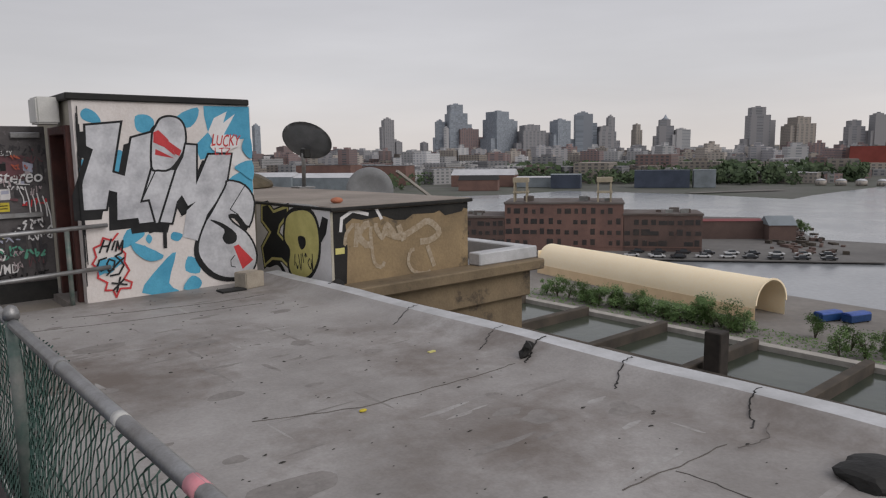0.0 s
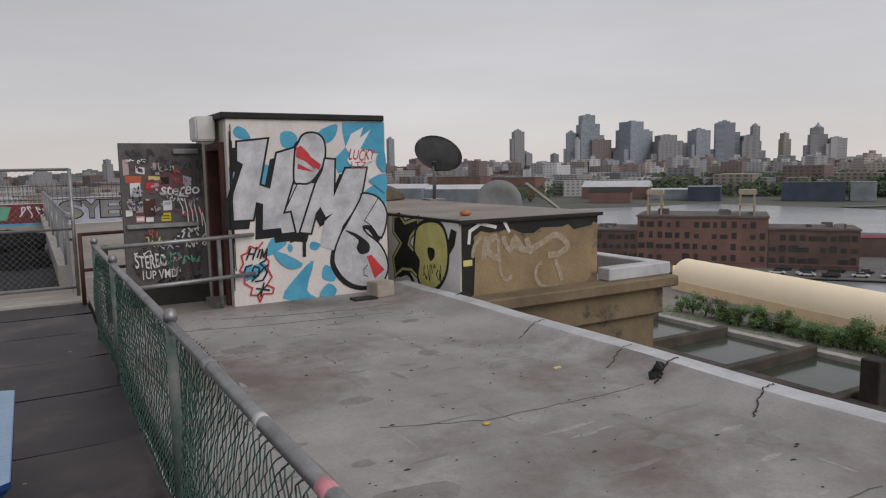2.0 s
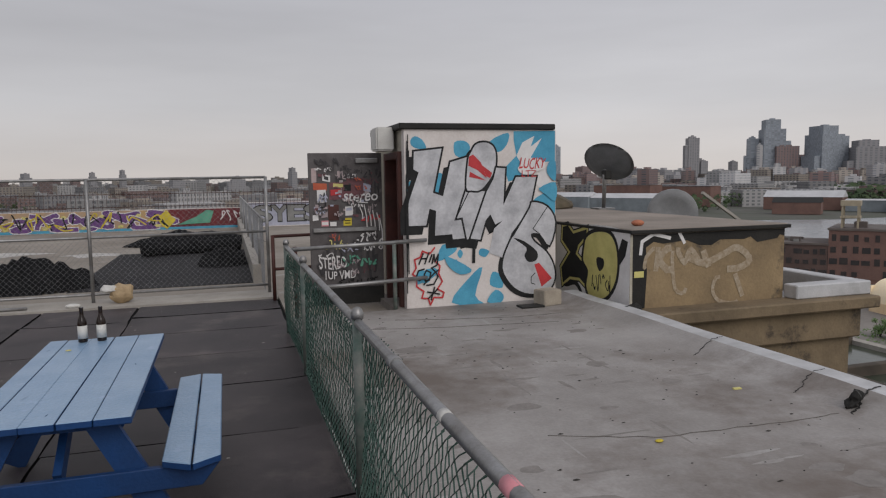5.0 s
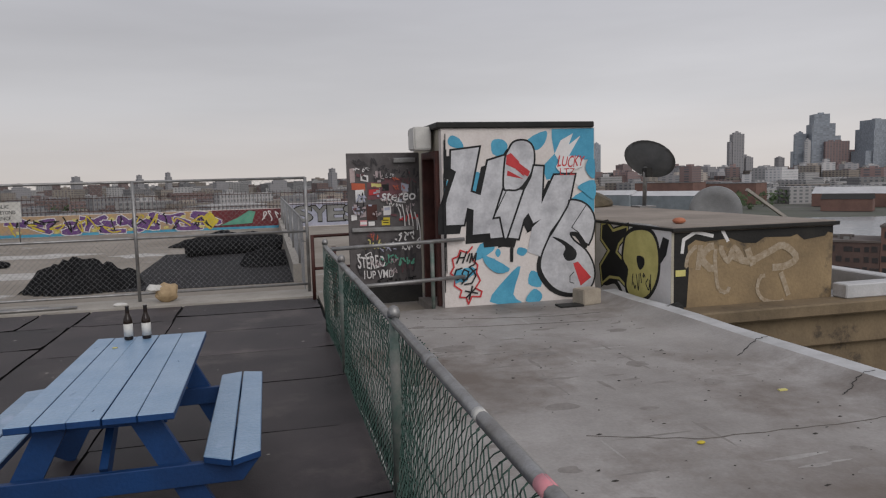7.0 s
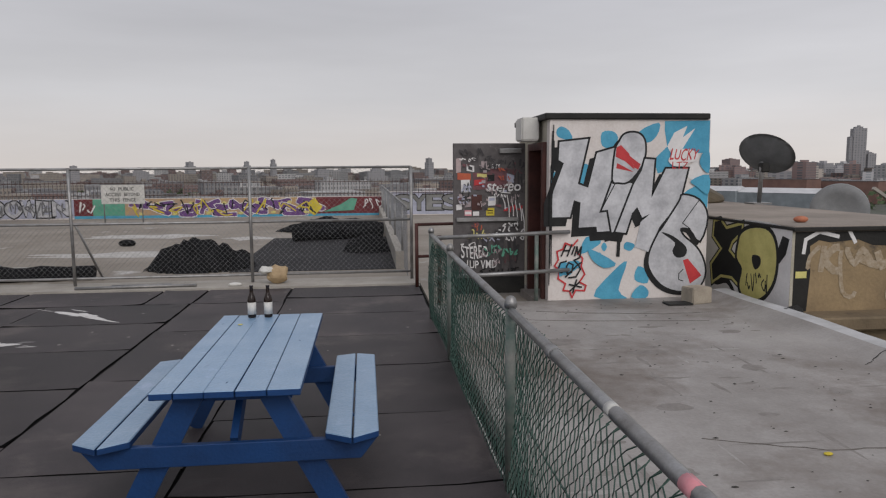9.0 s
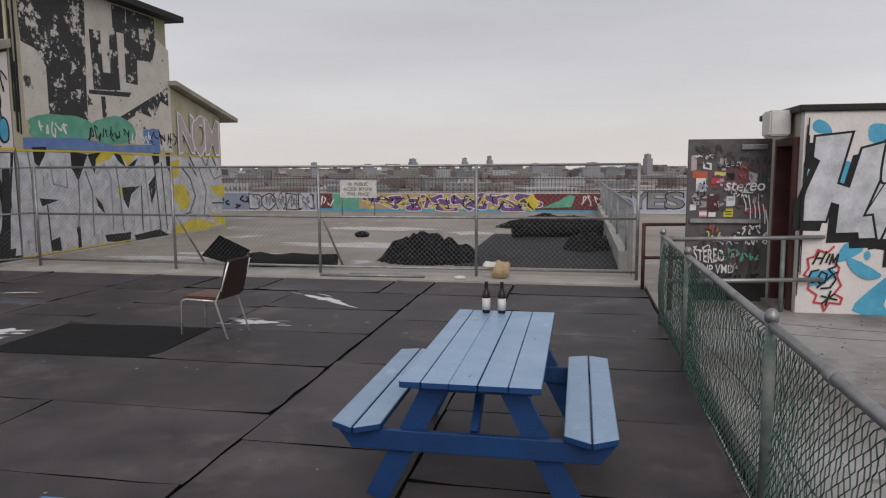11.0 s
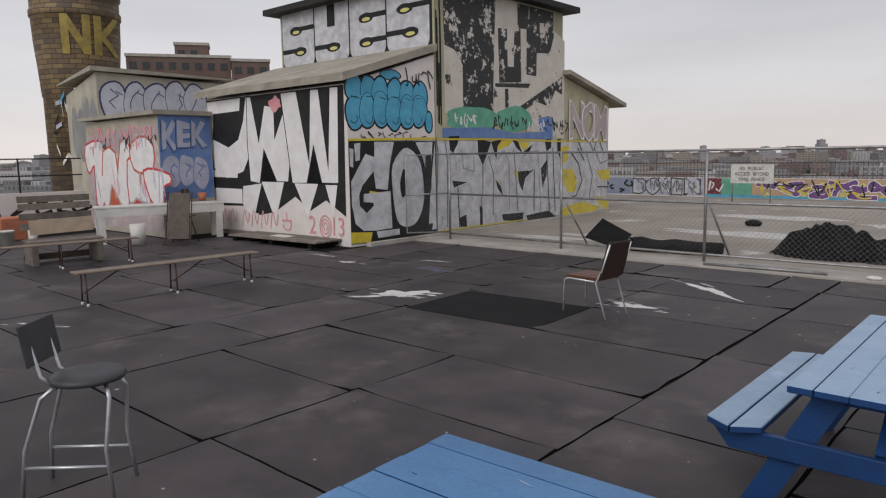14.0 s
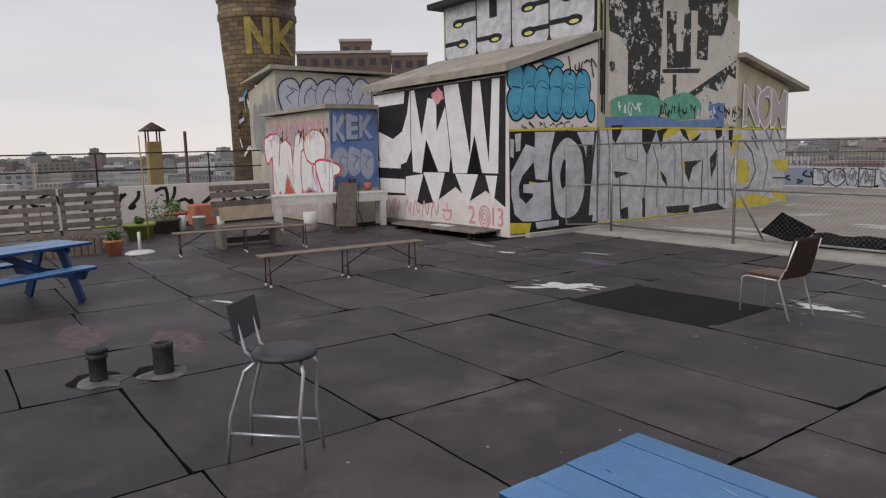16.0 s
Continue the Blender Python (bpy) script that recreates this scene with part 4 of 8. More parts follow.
# flooded lower roof with beams
plate("flooded_roof", [(5.95, -60), (41, -60), (41, 40), (5.95, 40)], -9.72, mat("pond_water", (0.035, 0.045, 0.033), (0.06, 0.07, 0.05), 0.3, 0.14, 0, 1.0, 1.3, 0.5, spec=0.4), "shallow water standing on the lower roof", "water")
slab("lower_building", (5.93, 41.6, -60, 40, GROUND, -10.8), DIRTYWALL, "lower flooded building wing", "building")
OLDC = mat("old_concrete", (0.085, 0.068, 0.052), (0.04, 0.034, 0.028), 0.5, 0.9, 0, 0.4, 8, 0.6)
for y in (44.5, 38.6, 32.7, 26.7, 20.5, 14.6, 8.6, 2.6, -3.4, -9.4):
    bm = bmesh.new()
    v = box(bm, 6.5, 41.0, y - 0.26, y + 0.26, -10.6, -9.1)
    bevel(bm, 0.05)
    solid("roof_beam", bm, OLDC, "weathered concrete beam over the flooded roof", "beam", "structure", "roof beams")
slab("edge_beam", (40.9, 41.6, -60, 48, -10.6, -9.42), KERB, "concrete edge beam of the lower roof", "beam")
slab("middle_beam", (33.2, 33.9, -60, 48, -10.9, -9.3), OLDC, "concrete cross beam of the lower roof", "beam")
bm = bmesh.new()
box(bm, 33.95, 34.85, 13.1, 14.0, -10.5, -7.3)
bevel(bm, 0.05)
solid("concrete_stub", bm, mat("charred_concrete", (0.045, 0.036, 0.03), (0.025, 0.021, 0.018), 2, 0.9, 0, 0.4, 8), "dark broken concrete column stub", "column")

# ---- wall paint ----
from mathutils.geometry import tessellate_polygon


class Wall:
    """A flat wall for paint: a corner, the way along it and its outward side."""

    def __init__(self, parent, corner, along, out, name="graffiti"):
        self.parent, self.o, self.u, self.n, self.name = parent, Vector(corner), Vector(along).normalized(), Vector(out).normalized(), name
        self.lift = 0.003

    def at(self, u, v, lift):
        return self.o + self.u * u + Vector((0, 0, v)) + self.n * lift

    def put(self, polys, material, label="", lift=None):
        """Paints polygons, lists of (u, v) in metres, each layer a little over the one before."""
        if lift is None:
            lift = self.lift
            self.lift += 0.0004
        verts, faces = [], []
        for k, poly in enumerate(polys):
            base = len(verts)
            verts += [self.at(u, v, lift + k * 0.000005) for u, v in poly]
            for tri in tessellate_polygon([[Vector((u, v, 0)) for u, v in poly]]):
                i, j, m_ = (base + t for t in tri)
                n_ = (verts[j] - verts[i]).cross(verts[m_] - verts[i])
                faces.append((i, j, m_) if n_.dot(self.n) > 0 else (i, m_, j))
        me = bpy.data.meshes.new(self.name)
        me.from_pydata(verts, [], faces)
        me.materials.append(material)
        ob = new(self.name, me)
        ob.parent = self.parent
        return tagged(ob, label)


def smooth(pts, k=3):
    """A closed line rounded through the points."""
    out, n = [], len(pts)
    for i in range(n):
        p0, p1, p2, p3 = (Vector(pts[(i + j - 1) % n]) for j in range(4))
        for s in range(k):
            t = s / k
            out.append(tuple(0.5 * ((2 * p1) + (p2 - p0) * t + (2 * p0 - 5 * p1 + 4 * p2 - p3) * t * t + (3 * p1 - p0 - 3 * p2 + p3) * t ** 3)))
    return out


def grown(pts, w):
    """The polygon widened by w, with cut corners."""
    area = sum(a[0] * b[1] - b[0] * a[1] for a, b in zip(pts, pts[1:] + pts[:1]))
    sg, out, n = (1 if area > 0 else -1), [], len(pts)
    for i in range(n):
        a, b, c = (Vector(pts[(i + j) % n]) for j in (-1, 0, 1))
        d0, d1 = (b - a), (c - b)
        if d0.length < 1e-6 or d1.length < 1e-6:
            continue
        n0, n1 = Vector((d0.y, -d0.x)).normalized() * sg, Vector((d1.y, -d1.x)).normalized() * sg
        m = n0 + n1
        if m.length < 0.9:
            out += [tuple(b + n0 * w), tuple(b + n1 * w)]
        else:
            out.append(tuple(b + m.normalized() * w / max(0.55, m.length / 2)))
    return out


def line(pts, w):
    """A brush line of width w as short four-sided pieces."""
    out = []
    for a, b in zip(pts, pts[1:]):
        a, b = Vector(a), Vector(b)
        d = b - a
        if d.length < 1e-5:
            continue
        s = Vector((-d.y, d.x)).normalized() * w / 2
        e_ = d.normalized() * w * 0.3
        out.append([tuple(a - e_ + s), tuple(a - e_ - s), tuple(b + e_ - s), tuple(b + e_ + s)])
    return out


def cm(pts, du=0.0, dv=0.0):
    return [(u / 100 + du, v / 100 + dv) for u, v in pts]


LETTERS = {}


def letter_polys(text, fat=0.0):
    """Triangles of one line of built-in lettering in a 1 x 1 square."""
    key = (text, fat)
    if key not in LETTERS:
        cu = bpy.data.curves.new("lettering", "FONT")
        cu.body, cu.offset, cu.resolution_u = text, fat, 4
        ob = bpy.data.objects.new("lettering", cu)
        scene.collection.objects.link(ob)
        bpy.context.view_layer.update()
        me = ob.to_mesh()
        vs = [v.co.to_2d() for v in me.vertices]
        x0, x1, y0, y1 = min(v.x for v in vs), max(v.x for v in vs), min(v.y for v in vs), max(v.y for v in vs)
        LETTERS[key] = [[((vs[i].x - x0) / (x1 - x0), (vs[i].y - y0) / (y1 - y0)) for i in p.vertices] for p in me.polygons]
        ob.to_mesh_clear()
        bpy.data.objects.remove(ob)
        bpy.data.curves.remove(cu)
    return LETTERS[key]


def lettering(wall, text, box4, material, fat=0.0, wave=0.0, slant=0.0, label=""):
    u0, u1, v0, v1 = box4
    polys = []
    for p in letter_polys(text, fat):
        polys.append([(u0 + (u1 - u0) * (x + slant * y), v0 + (v1 - v0) * (y + wave * math.sin(x * 9 + y * 2))) for x, y in p])
    return wall.put(polys, material, label)


def bubble(wall, text, box4, fill, edge, w=0.04, wave=0.04, slant=0.0, shade=None, label=""):
    """Fat letters one by one, each a rounded block with its counter, over a black edge and a slipped shade."""
    u0, u1, v0, v1 = box4
    n = len(text)
    step = (u1 - u0) / n
    rnd = random.Random(text)
    for i, ch in enumerate(text):
        a = u0 + i * step
        lo, hi = v0 + (v1 - v0) * wave * rnd.uniform(-1, 1), v1 + (v1 - v0) * wave * rnd.uniform(-1, 1)
        b4 = (a - step * 0.04, a + step * 1.04, lo, hi)
        if shade:
            lettering(wall, ch, (b4[0] - w * 1.6, b4[1] + w * 0.4, lo - w * 1.6, hi + w * 0.4), shade, 0.045, wave, slant)
        lettering(wall, ch, (b4[0] - w, b4[1] + w, lo - w, hi + w), edge, 0.05, wave, slant)
        lettering(wall, ch, b4, fill, 0.03, wave, slant, label)


def scrawl(wall, box4, material, n, w, seed):
    """Unreadable tag lines."""
    rnd = random.Random(seed)
    u0, u1, v0, v1 = box4
    polys = []
    u = u0
    while u < u1:
        step = (u1 - u0) / n * rnd.uniform(0.7, 1.3)
        pts = [(u + step * rnd.uniform(-0.1, 1.0), v0 + (v1 - v0) * rnd.random()) for _ in range(4)]
        polys += line(smooth(pts, 3)[:9], w)
        u += step
    for k, p in enumerate(polys):
        polys[k] = [(x, y) for x, y in p]
    wall.put(polys, material)


def patch(c, ru, rv, seed, n=12, rough=0.35):
    rnd = random.Random(seed)
    return smooth([(c[0] + ru * (1 + rnd.uniform(-rough, rough)) * math.cos(k * math.tau / n), c[1] + rv * (1 + rnd.uniform(-rough, rough)) * math.sin(k * math.tau / n)) for k in range(n)], 2)


# the stair house: silver letters on white with cyan clouds
W1 = Wall(stair, (0, 5.41, 0), (1, 0, 0), (0, -1, 0))
clouds = [[(354, 234), (360, 239), (370, 234), (375, 223), (363, 223), (355, 227)], [(414, 231), (428, 233), (436, 225), (430, 212), (415, 214)],
          [(464, 232), (491, 244), (489, 228), (476, 218)], [(526, 150), (558, 164), (560, 127), (549, 143)], [(385, 189), (398, 188), (392, 164), (384, 167)],
          [(407, 16), (432, 48), (452, 62), (441, 24), (453, 11)], [(463, 37), (467, 55), (480, 48), (481, 32)], [(395, 95), (413, 94), (413, 85), (388, 73)], [(348, 179), (360, 179), (351, 160), (348, 165)]]
W1.put([smooth(cm(c)) for c in clouds], CYAN, "cyan sprayed cloud")
W1.put([cm([(499, 246), (561, 247), (561, 205), (540, 204), (523, 186), (491, 178), (485, 196), (503, 213), (499, 234)])], CYAN)
W1.put([cm([(503, 213), (512, 231), (530, 240), (524, 225), (541, 237), (524, 210), (511, 200)]), smooth(cm([(545, 195), (552, 178), (540, 168), (530, 180)]))], WHITEP)
W1.put([smooth(cm([(416, 82), (420, 76), (424, 82), (420, 88)])), smooth(cm([(411, 70), (414, 65), (417, 70), (414, 75)])), smooth(cm([(450, 88), (462, 84), (456, 76), (447, 80)]))], CYAN)
HL = cm([(358, 219), (396, 223), (383, 165), (397, 160), (408, 205), (433, 212), (430, 171), (415, 131), (424, 131), (430, 103), (410, 102), (409, 109), (385, 108), (387, 141), (378, 144), (373, 122), (348, 122), (348, 149), (364, 192), (357, 196)])
IL = cm([(430, 169), (459, 165), (451, 138), (434, 102), (430, 101), (424, 131), (416, 130)])
HEAD = smooth(cm([(438, 219), (444, 228), (455, 231), (466, 228), (472, 218), (472, 200), (466, 185), (451, 168), (437, 167), (430, 171), (433, 208)]))
ML = cm([(459, 165), (469, 182), (473, 197), (486, 196), (483, 146), (502, 184), (532, 184), (522, 140), (495, 107), (481, 74), (462, 81), (469, 114), (482, 125), (471, 120), (464, 134), (457, 126), (449, 100), (435, 102)])
SL = smooth(cm([(522, 140), (527, 149), (549, 142), (561, 120), (552, 88), (538, 104), (524, 105), (529, 94), (547, 79), (558, 60), (560, 40), (549, 23), (522, 21), (499, 31), (483, 53), (483, 73), (494, 98), (500, 106)]))
forms = (HL, IL, HEAD, ML, SL)
for k, f in enumerate(forms):
    W1.put([[(u - 0.075 if f is not SL else u - 0.04, v - 0.095 if f is not SL else v - 0.03) for u, v in grown(f, 0.025)]], BLACKP, "black drop shadow")
for f in forms:
    W1.put([grown(f, 0.026)], BLACKP)
    W1.put([f], SILVER, "silver sprayed letter")
W1.put([smooth(cm([(498, 100), (514, 95), (533, 80), (532, 68), (520, 66), (514, 75), (517, 86)]))], BLACKP)
W1.put(line(cm([(549, 142), (527, 112), (538, 104)]), 0.012) + line(cm([(415, 131), (433, 165)]), 0.014) + line(cm([(530, 50), (524, 44), (524, 36), (530, 34)]), 0.012) + line(cm([(440, 98), (439, 70)]), 0.045), BLACKP)
W1.put([cm(r) for r in ([(434, 212), (440, 215), (451, 204), (459, 183), (446, 194), (433, 200)], [(452, 201), (467, 190), (464, 183), (458, 186)], [(435, 192), (458, 180), (434, 185)], [(529, 62), (536, 64), (556, 41), (540, 30)])], REDP, "red sprayed flash")
tag = cm([(384, 92), (377, 84), (367, 88), (364, 80), (356, 77), (358, 66), (353, 58), (360, 52), (358, 41), (368, 34), (365, 25), (374, 24), (377, 15), (382, 25), (394, 24), (396, 31), (387, 36), (394, 46), (389, 57), (391, 67), (382, 77)])
W1.put(line(tag, 0.022), REDP, "red outline of a small tag")
W1.put([patch((3.66, 0.53), 0.10, 0.09, 4), patch((3.78, 0.58), 0.09, 0.06, 5)], CYAN)
for pts in ([(368, 85), (362, 71)], [(365, 78), (373, 78)], [(376, 86), (370, 71)], [(380, 83), (376, 73)], [(380, 71), (383, 83), (384, 73), (389, 83), (387, 69)], [(369, 64), (361, 62), (358, 54), (362, 49), (368, 52)], [(369, 57), (372, 62), (378, 59), (376, 49), (370, 48), (369, 57)],
            [(386, 68), (379, 65), (385, 59), (388, 53), (382, 43), (372, 42)], [(368, 43), (383, 58), (389, 62)], [(383, 39), (378, 22)], [(373, 33), (390, 29)], [(387, 36), (374, 24)]):
    W1.put(line(cm(pts), 0.021), BLACKP)
W1.put([smooth(cm([(400, 80), (436, 60), (420, 54), (403, 66)]))], CYAN)
W1.put([patch((5.24, 1.99), 0.21, 0.11, 11, 12, 0.2)], WHITEP)
W1.put([smooth(cm([(552, 205), (561, 205), (561, 178), (548, 190)])), smooth(cm([(536, 168), (561, 176), (561, 150), (545, 160)])), smooth(cm([(470, 30), (482, 22), (478, 12), (458, 14)]))], CYAN)
lettering(W1, "LUCKY", (5.06, 5.44, 1.95, 2.10), REDP, 0.012, 0.06, 0.08, "red sprayed word")
lettering(W1, "LTZ", (5.10, 5.32, 1.84, 1.93), REDP, 0.0, 0.04)
scrawl(W1, (3.455, 3.50, 0.3, 2.4), BLACKP, 6, 0.012, 3)

# annex: olive letters on its left wall, tar and pale scrawls on the front
GRIME = mat("grimy_pink_wash", (0.46, 0.36, 0.35), (0.33, 0.29, 0.31), 1.6, 0.75, 0, 0.3, 30, 0.7, (0.50, 0.47, 0.46), 2.0, 0.56)
ORANGEP = mat("orange_red_spray_paint", (0.52, 0.12, 0.05), (0.42, 0.09, 0.05), 4, 0.6, 0, 0.1)
W2 = Wall(annex, (6.06, 0, 0), (0, -1, 0), (-1, 0, 0))
bm = bmesh.new()
box(bm, 6.061, 6.099, 4.2, 14.0, 0.10, 1.09)
part("side_render", bm, DIRTYWALL, annex)
W2.put([cm([(-624, 112), (-508, 117), (-468, 117), (-419, 113), (-420, 18), (-440, 10), (-496, 2), (-557, -1), (-630, 2)])], WHITEP, "white sprayed ground")
ZL = cm([(-604, 108), (-588, 111), (-571, 100), (-531, 109), (-531, 101), (-555, 85), (-563, 71), (-530, 54), (-526, 26), (-552, 37), (-582, 35), (-604, 23), (-609, 46), (-580, 72), (-606, 88)])
W2.put([grown(ZL, 0.062)], BLACKP)
W2.put([grown(ZL, 0.04)], OLIVEP, "olive-yellow letter outline")
W2.put([ZL], BLACKP)
DL = smooth(cm([(-531, 97), (-509, 106), (-476, 108), (-457, 98), (-449, 75), (-453, 47), (-471, 25), (-495, 15), (-521, 16), (-531, 29), (-526, 51), (-540, 64), (-537, 84)]))
W2.put([grown(DL, 0.055)], BLACKP)
W2.put([DL], OLIVEP, "olive-yellow sprayed letter")
W2.put([smooth(cm([(-502, 72), (-485, 72), (-483, 62), (-494, 54), (-502, 62)])), smooth(cm([(-602, 20), (-579, 30), (-556, 30), (-535, 9), (-547, 14), (-565, 25), (-589, 19)])), cm([(-438, 103), (-424, 100), (-430, 81), (-443, 68), (-446, 87)])], BLACKP)
sc = cm([(-518, 51), (-468, 25)])
scrawl(W2, (sc[0][0], sc[1][0], sc[1][1], sc[0][1]), BLACKP, 6, 0.02, 21)
W3 = Wall(annex, (0, 4.2, 0), (1, 0, 0), (0, -1, 0))
W3.put([cm([(610, 109), (846, 109), (846, 99), (838, 101), (834, 96), (801, 92), (790, 100), (780, 97), (741, 98), (728, 91), (709, 92), (690, 99), (654, 96), (640, 99), (629, 92), (631, 60), (628, 14), (610, 14)])], TAR, "black tar band")
PALE = mat("faded_white_spray", (0.40, 0.335, 0.255), (0.27, 0.20, 0.12), 22, 0.7, 0, 0.1, 40, 0.8)
for k, pts in enumerate([[(641, 90), (630, 80), (628, 66)], [(647, 90), (644, 63)], [(664, 90), (649, 76), (664, 62)], [(669, 85), (673, 37), (689, 35)], [(677, 88), (687, 70), (696, 87), (709, 68)], [(692, 79), (716, 68), (746, 78), (769, 86), (789, 68), (756, 58)], [(741, 48), (731, 32), (742, 16), (770, 14)], [(767, 49), (778, 22)], [(716, 82), (723, 65)]]):
    W3.put(line(smooth(cm(pts), 4)[:4 * len(pts) - 3], 0.05 + 0.02 * (k % 3)), PALE)
W3.put([f for pts in [[(621, 84), (623, 100), (640, 109), (664, 103)], [(676, 113), (686, 96)]] for f in line(cm(pts), 0.045)], WHITEP)
W3.put([cm([(612, 62), (626, 62), (626, 54), (612, 54)])], OLIVEP)

# penthouse front: black ground with tall white letters, pink scrawls under it
W4 = Wall(pent, (0, 6.17, 0), (1, -0.009, 0), (0, -1, 0))
W4.o.y = 6.17 - 0.009 * 15.75
W4.put([cm([(-1572, 334), (-1405, 334), (-1030, 334), (-1035, 62), (-1100, 95), (-1156, 70), (-1210, 100), (-1290, 62), (-1353, 52), (-1420, 72), (-1558, 68)])], BLACKP, "black painted ground")
for f in ([(-1570, 330), (-1415, 332), (-1421, 302), (-1541, 300), (-1550, 237), (-1477, 215), (-1432, 233), (-1406, 277), (-1391, 332), (-1375, 332), (-1364, 223), (-1416, 156), (-1490, 139), (-1550, 164)],
          [(-1574, 114), (-1425, 113), (-1427, 77), (-1573, 76)],
          [(-1386, 331), (-1371, 331), (-1344, 222), (-1314, 308), (-1279, 302), (-1280, 228), (-1241, 289), (-1209, 331), (-1195, 330), (-1234, 134), (-1277, 134), (-1325, 211), (-1348, 129), (-1386, 133), (-1391, 224)],
          [(-1248, 331), (-1192, 331), (-1153, 170), (-1140, 331), (-1114, 330), (-1088, 156), (-1074, 331), (-1049, 330), (-1057, 133), (-1111, 133), (-1136, 216), (-1165, 132), (-1217, 131)]):
    W4.put([grown(cm(f), 0.03)], BLACKP)
    W4.put([cm(f)], WHITEP, "tall white letter")
W4.put([cm([(-1340, 132), (-1290, 40), (-1250, 132)]), cm([(-1210, 130), (-1165, 55), (-1125, 130)]), cm([(-1100, 128), (-1075, 60), (-1060, 128)]), cm([(-1425, 76), (-1380, 40), (-1340, 128), (-1420, 120)])], WHITEP)
W4.put([patch((-12.7, 3.1), 0.22, 0.16, 3)], PINKP)
for k, u in enumerate((-15.2, -14.85, -14.3, -13.9, -13.5, -13.1)):
    W4.put(line(smooth([(u, 0.22), (u + 0.1, 0.62), (u + 0.22, 0.3), (u + 0.3, 0.6)], 4)[:12], 0.03), PINKP)
W4.put(line(smooth([(-12.6, 0.42), (-12.3, 0.42), (-12.35, 0.24), (-12.55, 0.24)], 2), 0.03) + line([(-12.62, 0.45), (-12.28, 0.45)], 0.03) + line([(-12.45, 0.45), (-12.45, 0.62)], 0.03), PINKP)
for r in (0.08, 0.16, 0.24):
    W4.put(line([(-11.05 + r * 0.8 * math.cos(a), 0.38 + r * math.sin(a)) for a in (k * math.tau / 16 for k in range(17))], 0.03), PINKP)
lettering(W4, "2", (-11.62, -11.38, 0.2, 0.6), PINKP)
lettering(W4, "13", (-10.78, -10.42, 0.2, 0.6), PINKP, label="pink sprayed date")
W4.put([cm([(-1560, 160), (-1440, 158), (-1442, 140), (-1560, 142)])], WHITEP)

def throwup(wall, n, box4, fill, edge, seed):
    """Rounded overlapping letters with inner strokes."""
    u0, u1, v0, v1 = box4
    st = (u1 - u0) / n
    rnd_ = random.Random(seed)
    shapes_ = [patch((u0 + st * (i + 0.5), (v0 + v1) / 2 + rnd_.uniform(-0.06, 0.06) * (v1 - v0)), st * 0.60, (v1 - v0) * 0.5, seed + i, 9, 0.16) for i in range(n)]
    for f in shapes_:
        wall.put([grown(f, 0.05)], edge)
    for i, f in enumerate(shapes_):
        wall.put([grown(f, 0.02)], edge)
        wall.put([f], fill, "rounded pale letter")
        c = u0 + st * (i + 0.5)
        pts = [(c + st * rnd_.uniform(-0.3, 0.3), v0 + (v1 - v0) * k) for k in (0.75, 0.6, 0.45, 0.3)]
        wall.put(line(pts, 0.028), edge)
        wall.put(line([(c + st * 0.1, v0 + (v1 - v0) * 0.7), (c + st * 0.4, v0 + (v1 - v0) * 0.62)], 0.028), edge)


# side of the wing and the long wall: cyan bubbles, silver letters with yellow edges
W5 = Wall(pent, (-10.22, 6.12, 0), (0.27, 2.38, 0), (2.38, -0.27, 0))
bubs = []
for i, u in enumerate((0.2, 0.52, 0.86, 1.22, 1.58, 1.93)):
    bubs += [patch((u + 0.03 * (i % 2), 3.27 - 0.02 * i), 0.20, 0.30, 30 + i, 9, 0.10), patch((u, 2.78 + 0.04 * (i % 3)), 0.215, 0.36, 130 + i, 9, 0.10)]
bubs.append(patch((2.2, 2.62), 0.09, 0.22, 37, 9, 0.1))
W5.put([patch((1.15, 3.60), 0.30, 0.12, 40, 9, 0.1)], BLACKP)
W5.put([patch((1.15, 3.60), 0.27, 0.095, 40, 9, 0.1)], CYAN)
W5.put([grown(b, 0.04) for b in bubs], BLACKP)
for b in bubs:
    W5.put([grown(b, 0.012)], BLACKP)
    W5.put([b], CYAN, "cyan bubble letter")
W5.put([f for i, u in enumerate((0.16, 0.55, 0.9, 1.25, 1.6, 1.9)) for f in line(smooth([(u - 0.08, 2.62), (u + 0.02, 2.56), (u + 0.1, 2.66), (u + 0.02, 2.74)], 2)[:6], 0.014) + line([(u - 0.06, 3.12), (u + 0.10, 3.08 + 0.05 * (i % 2))], 0.014)], BLACKP)
scrawl(W5, (0.3, 1.9, 2.2, 2.4), BLACKP, 8, 0.02, 50)
scrawl(W5, (1.5, 2.2, 3.35, 3.75), BLACKP, 4, 0.03, 51)
W5.put([[(0.0, 0.05), (2.39, 0.05), (2.39, 2.2), (0.0, 2.2)]], BLACKP)
W5.put(line([(0, 2.22), (2.39, 2.26)], 0.05) + [[(0.0, 0.06), (0.5, 0.06), (0.55, 0.26), (0.0, 0.3)], [(0.5, 0.9), (0.9, 0.95), (0.8, 1.1), (0.5, 1.15)]], YELP, "yellow paint edge")
OL = smooth([(1.25, 1.1), (1.4, 1.75), (1.75, 2.0), (2.15, 1.75), (2.3, 1.1), (2.15, 0.5), (1.8, 0.22), (1.4, 0.45)])
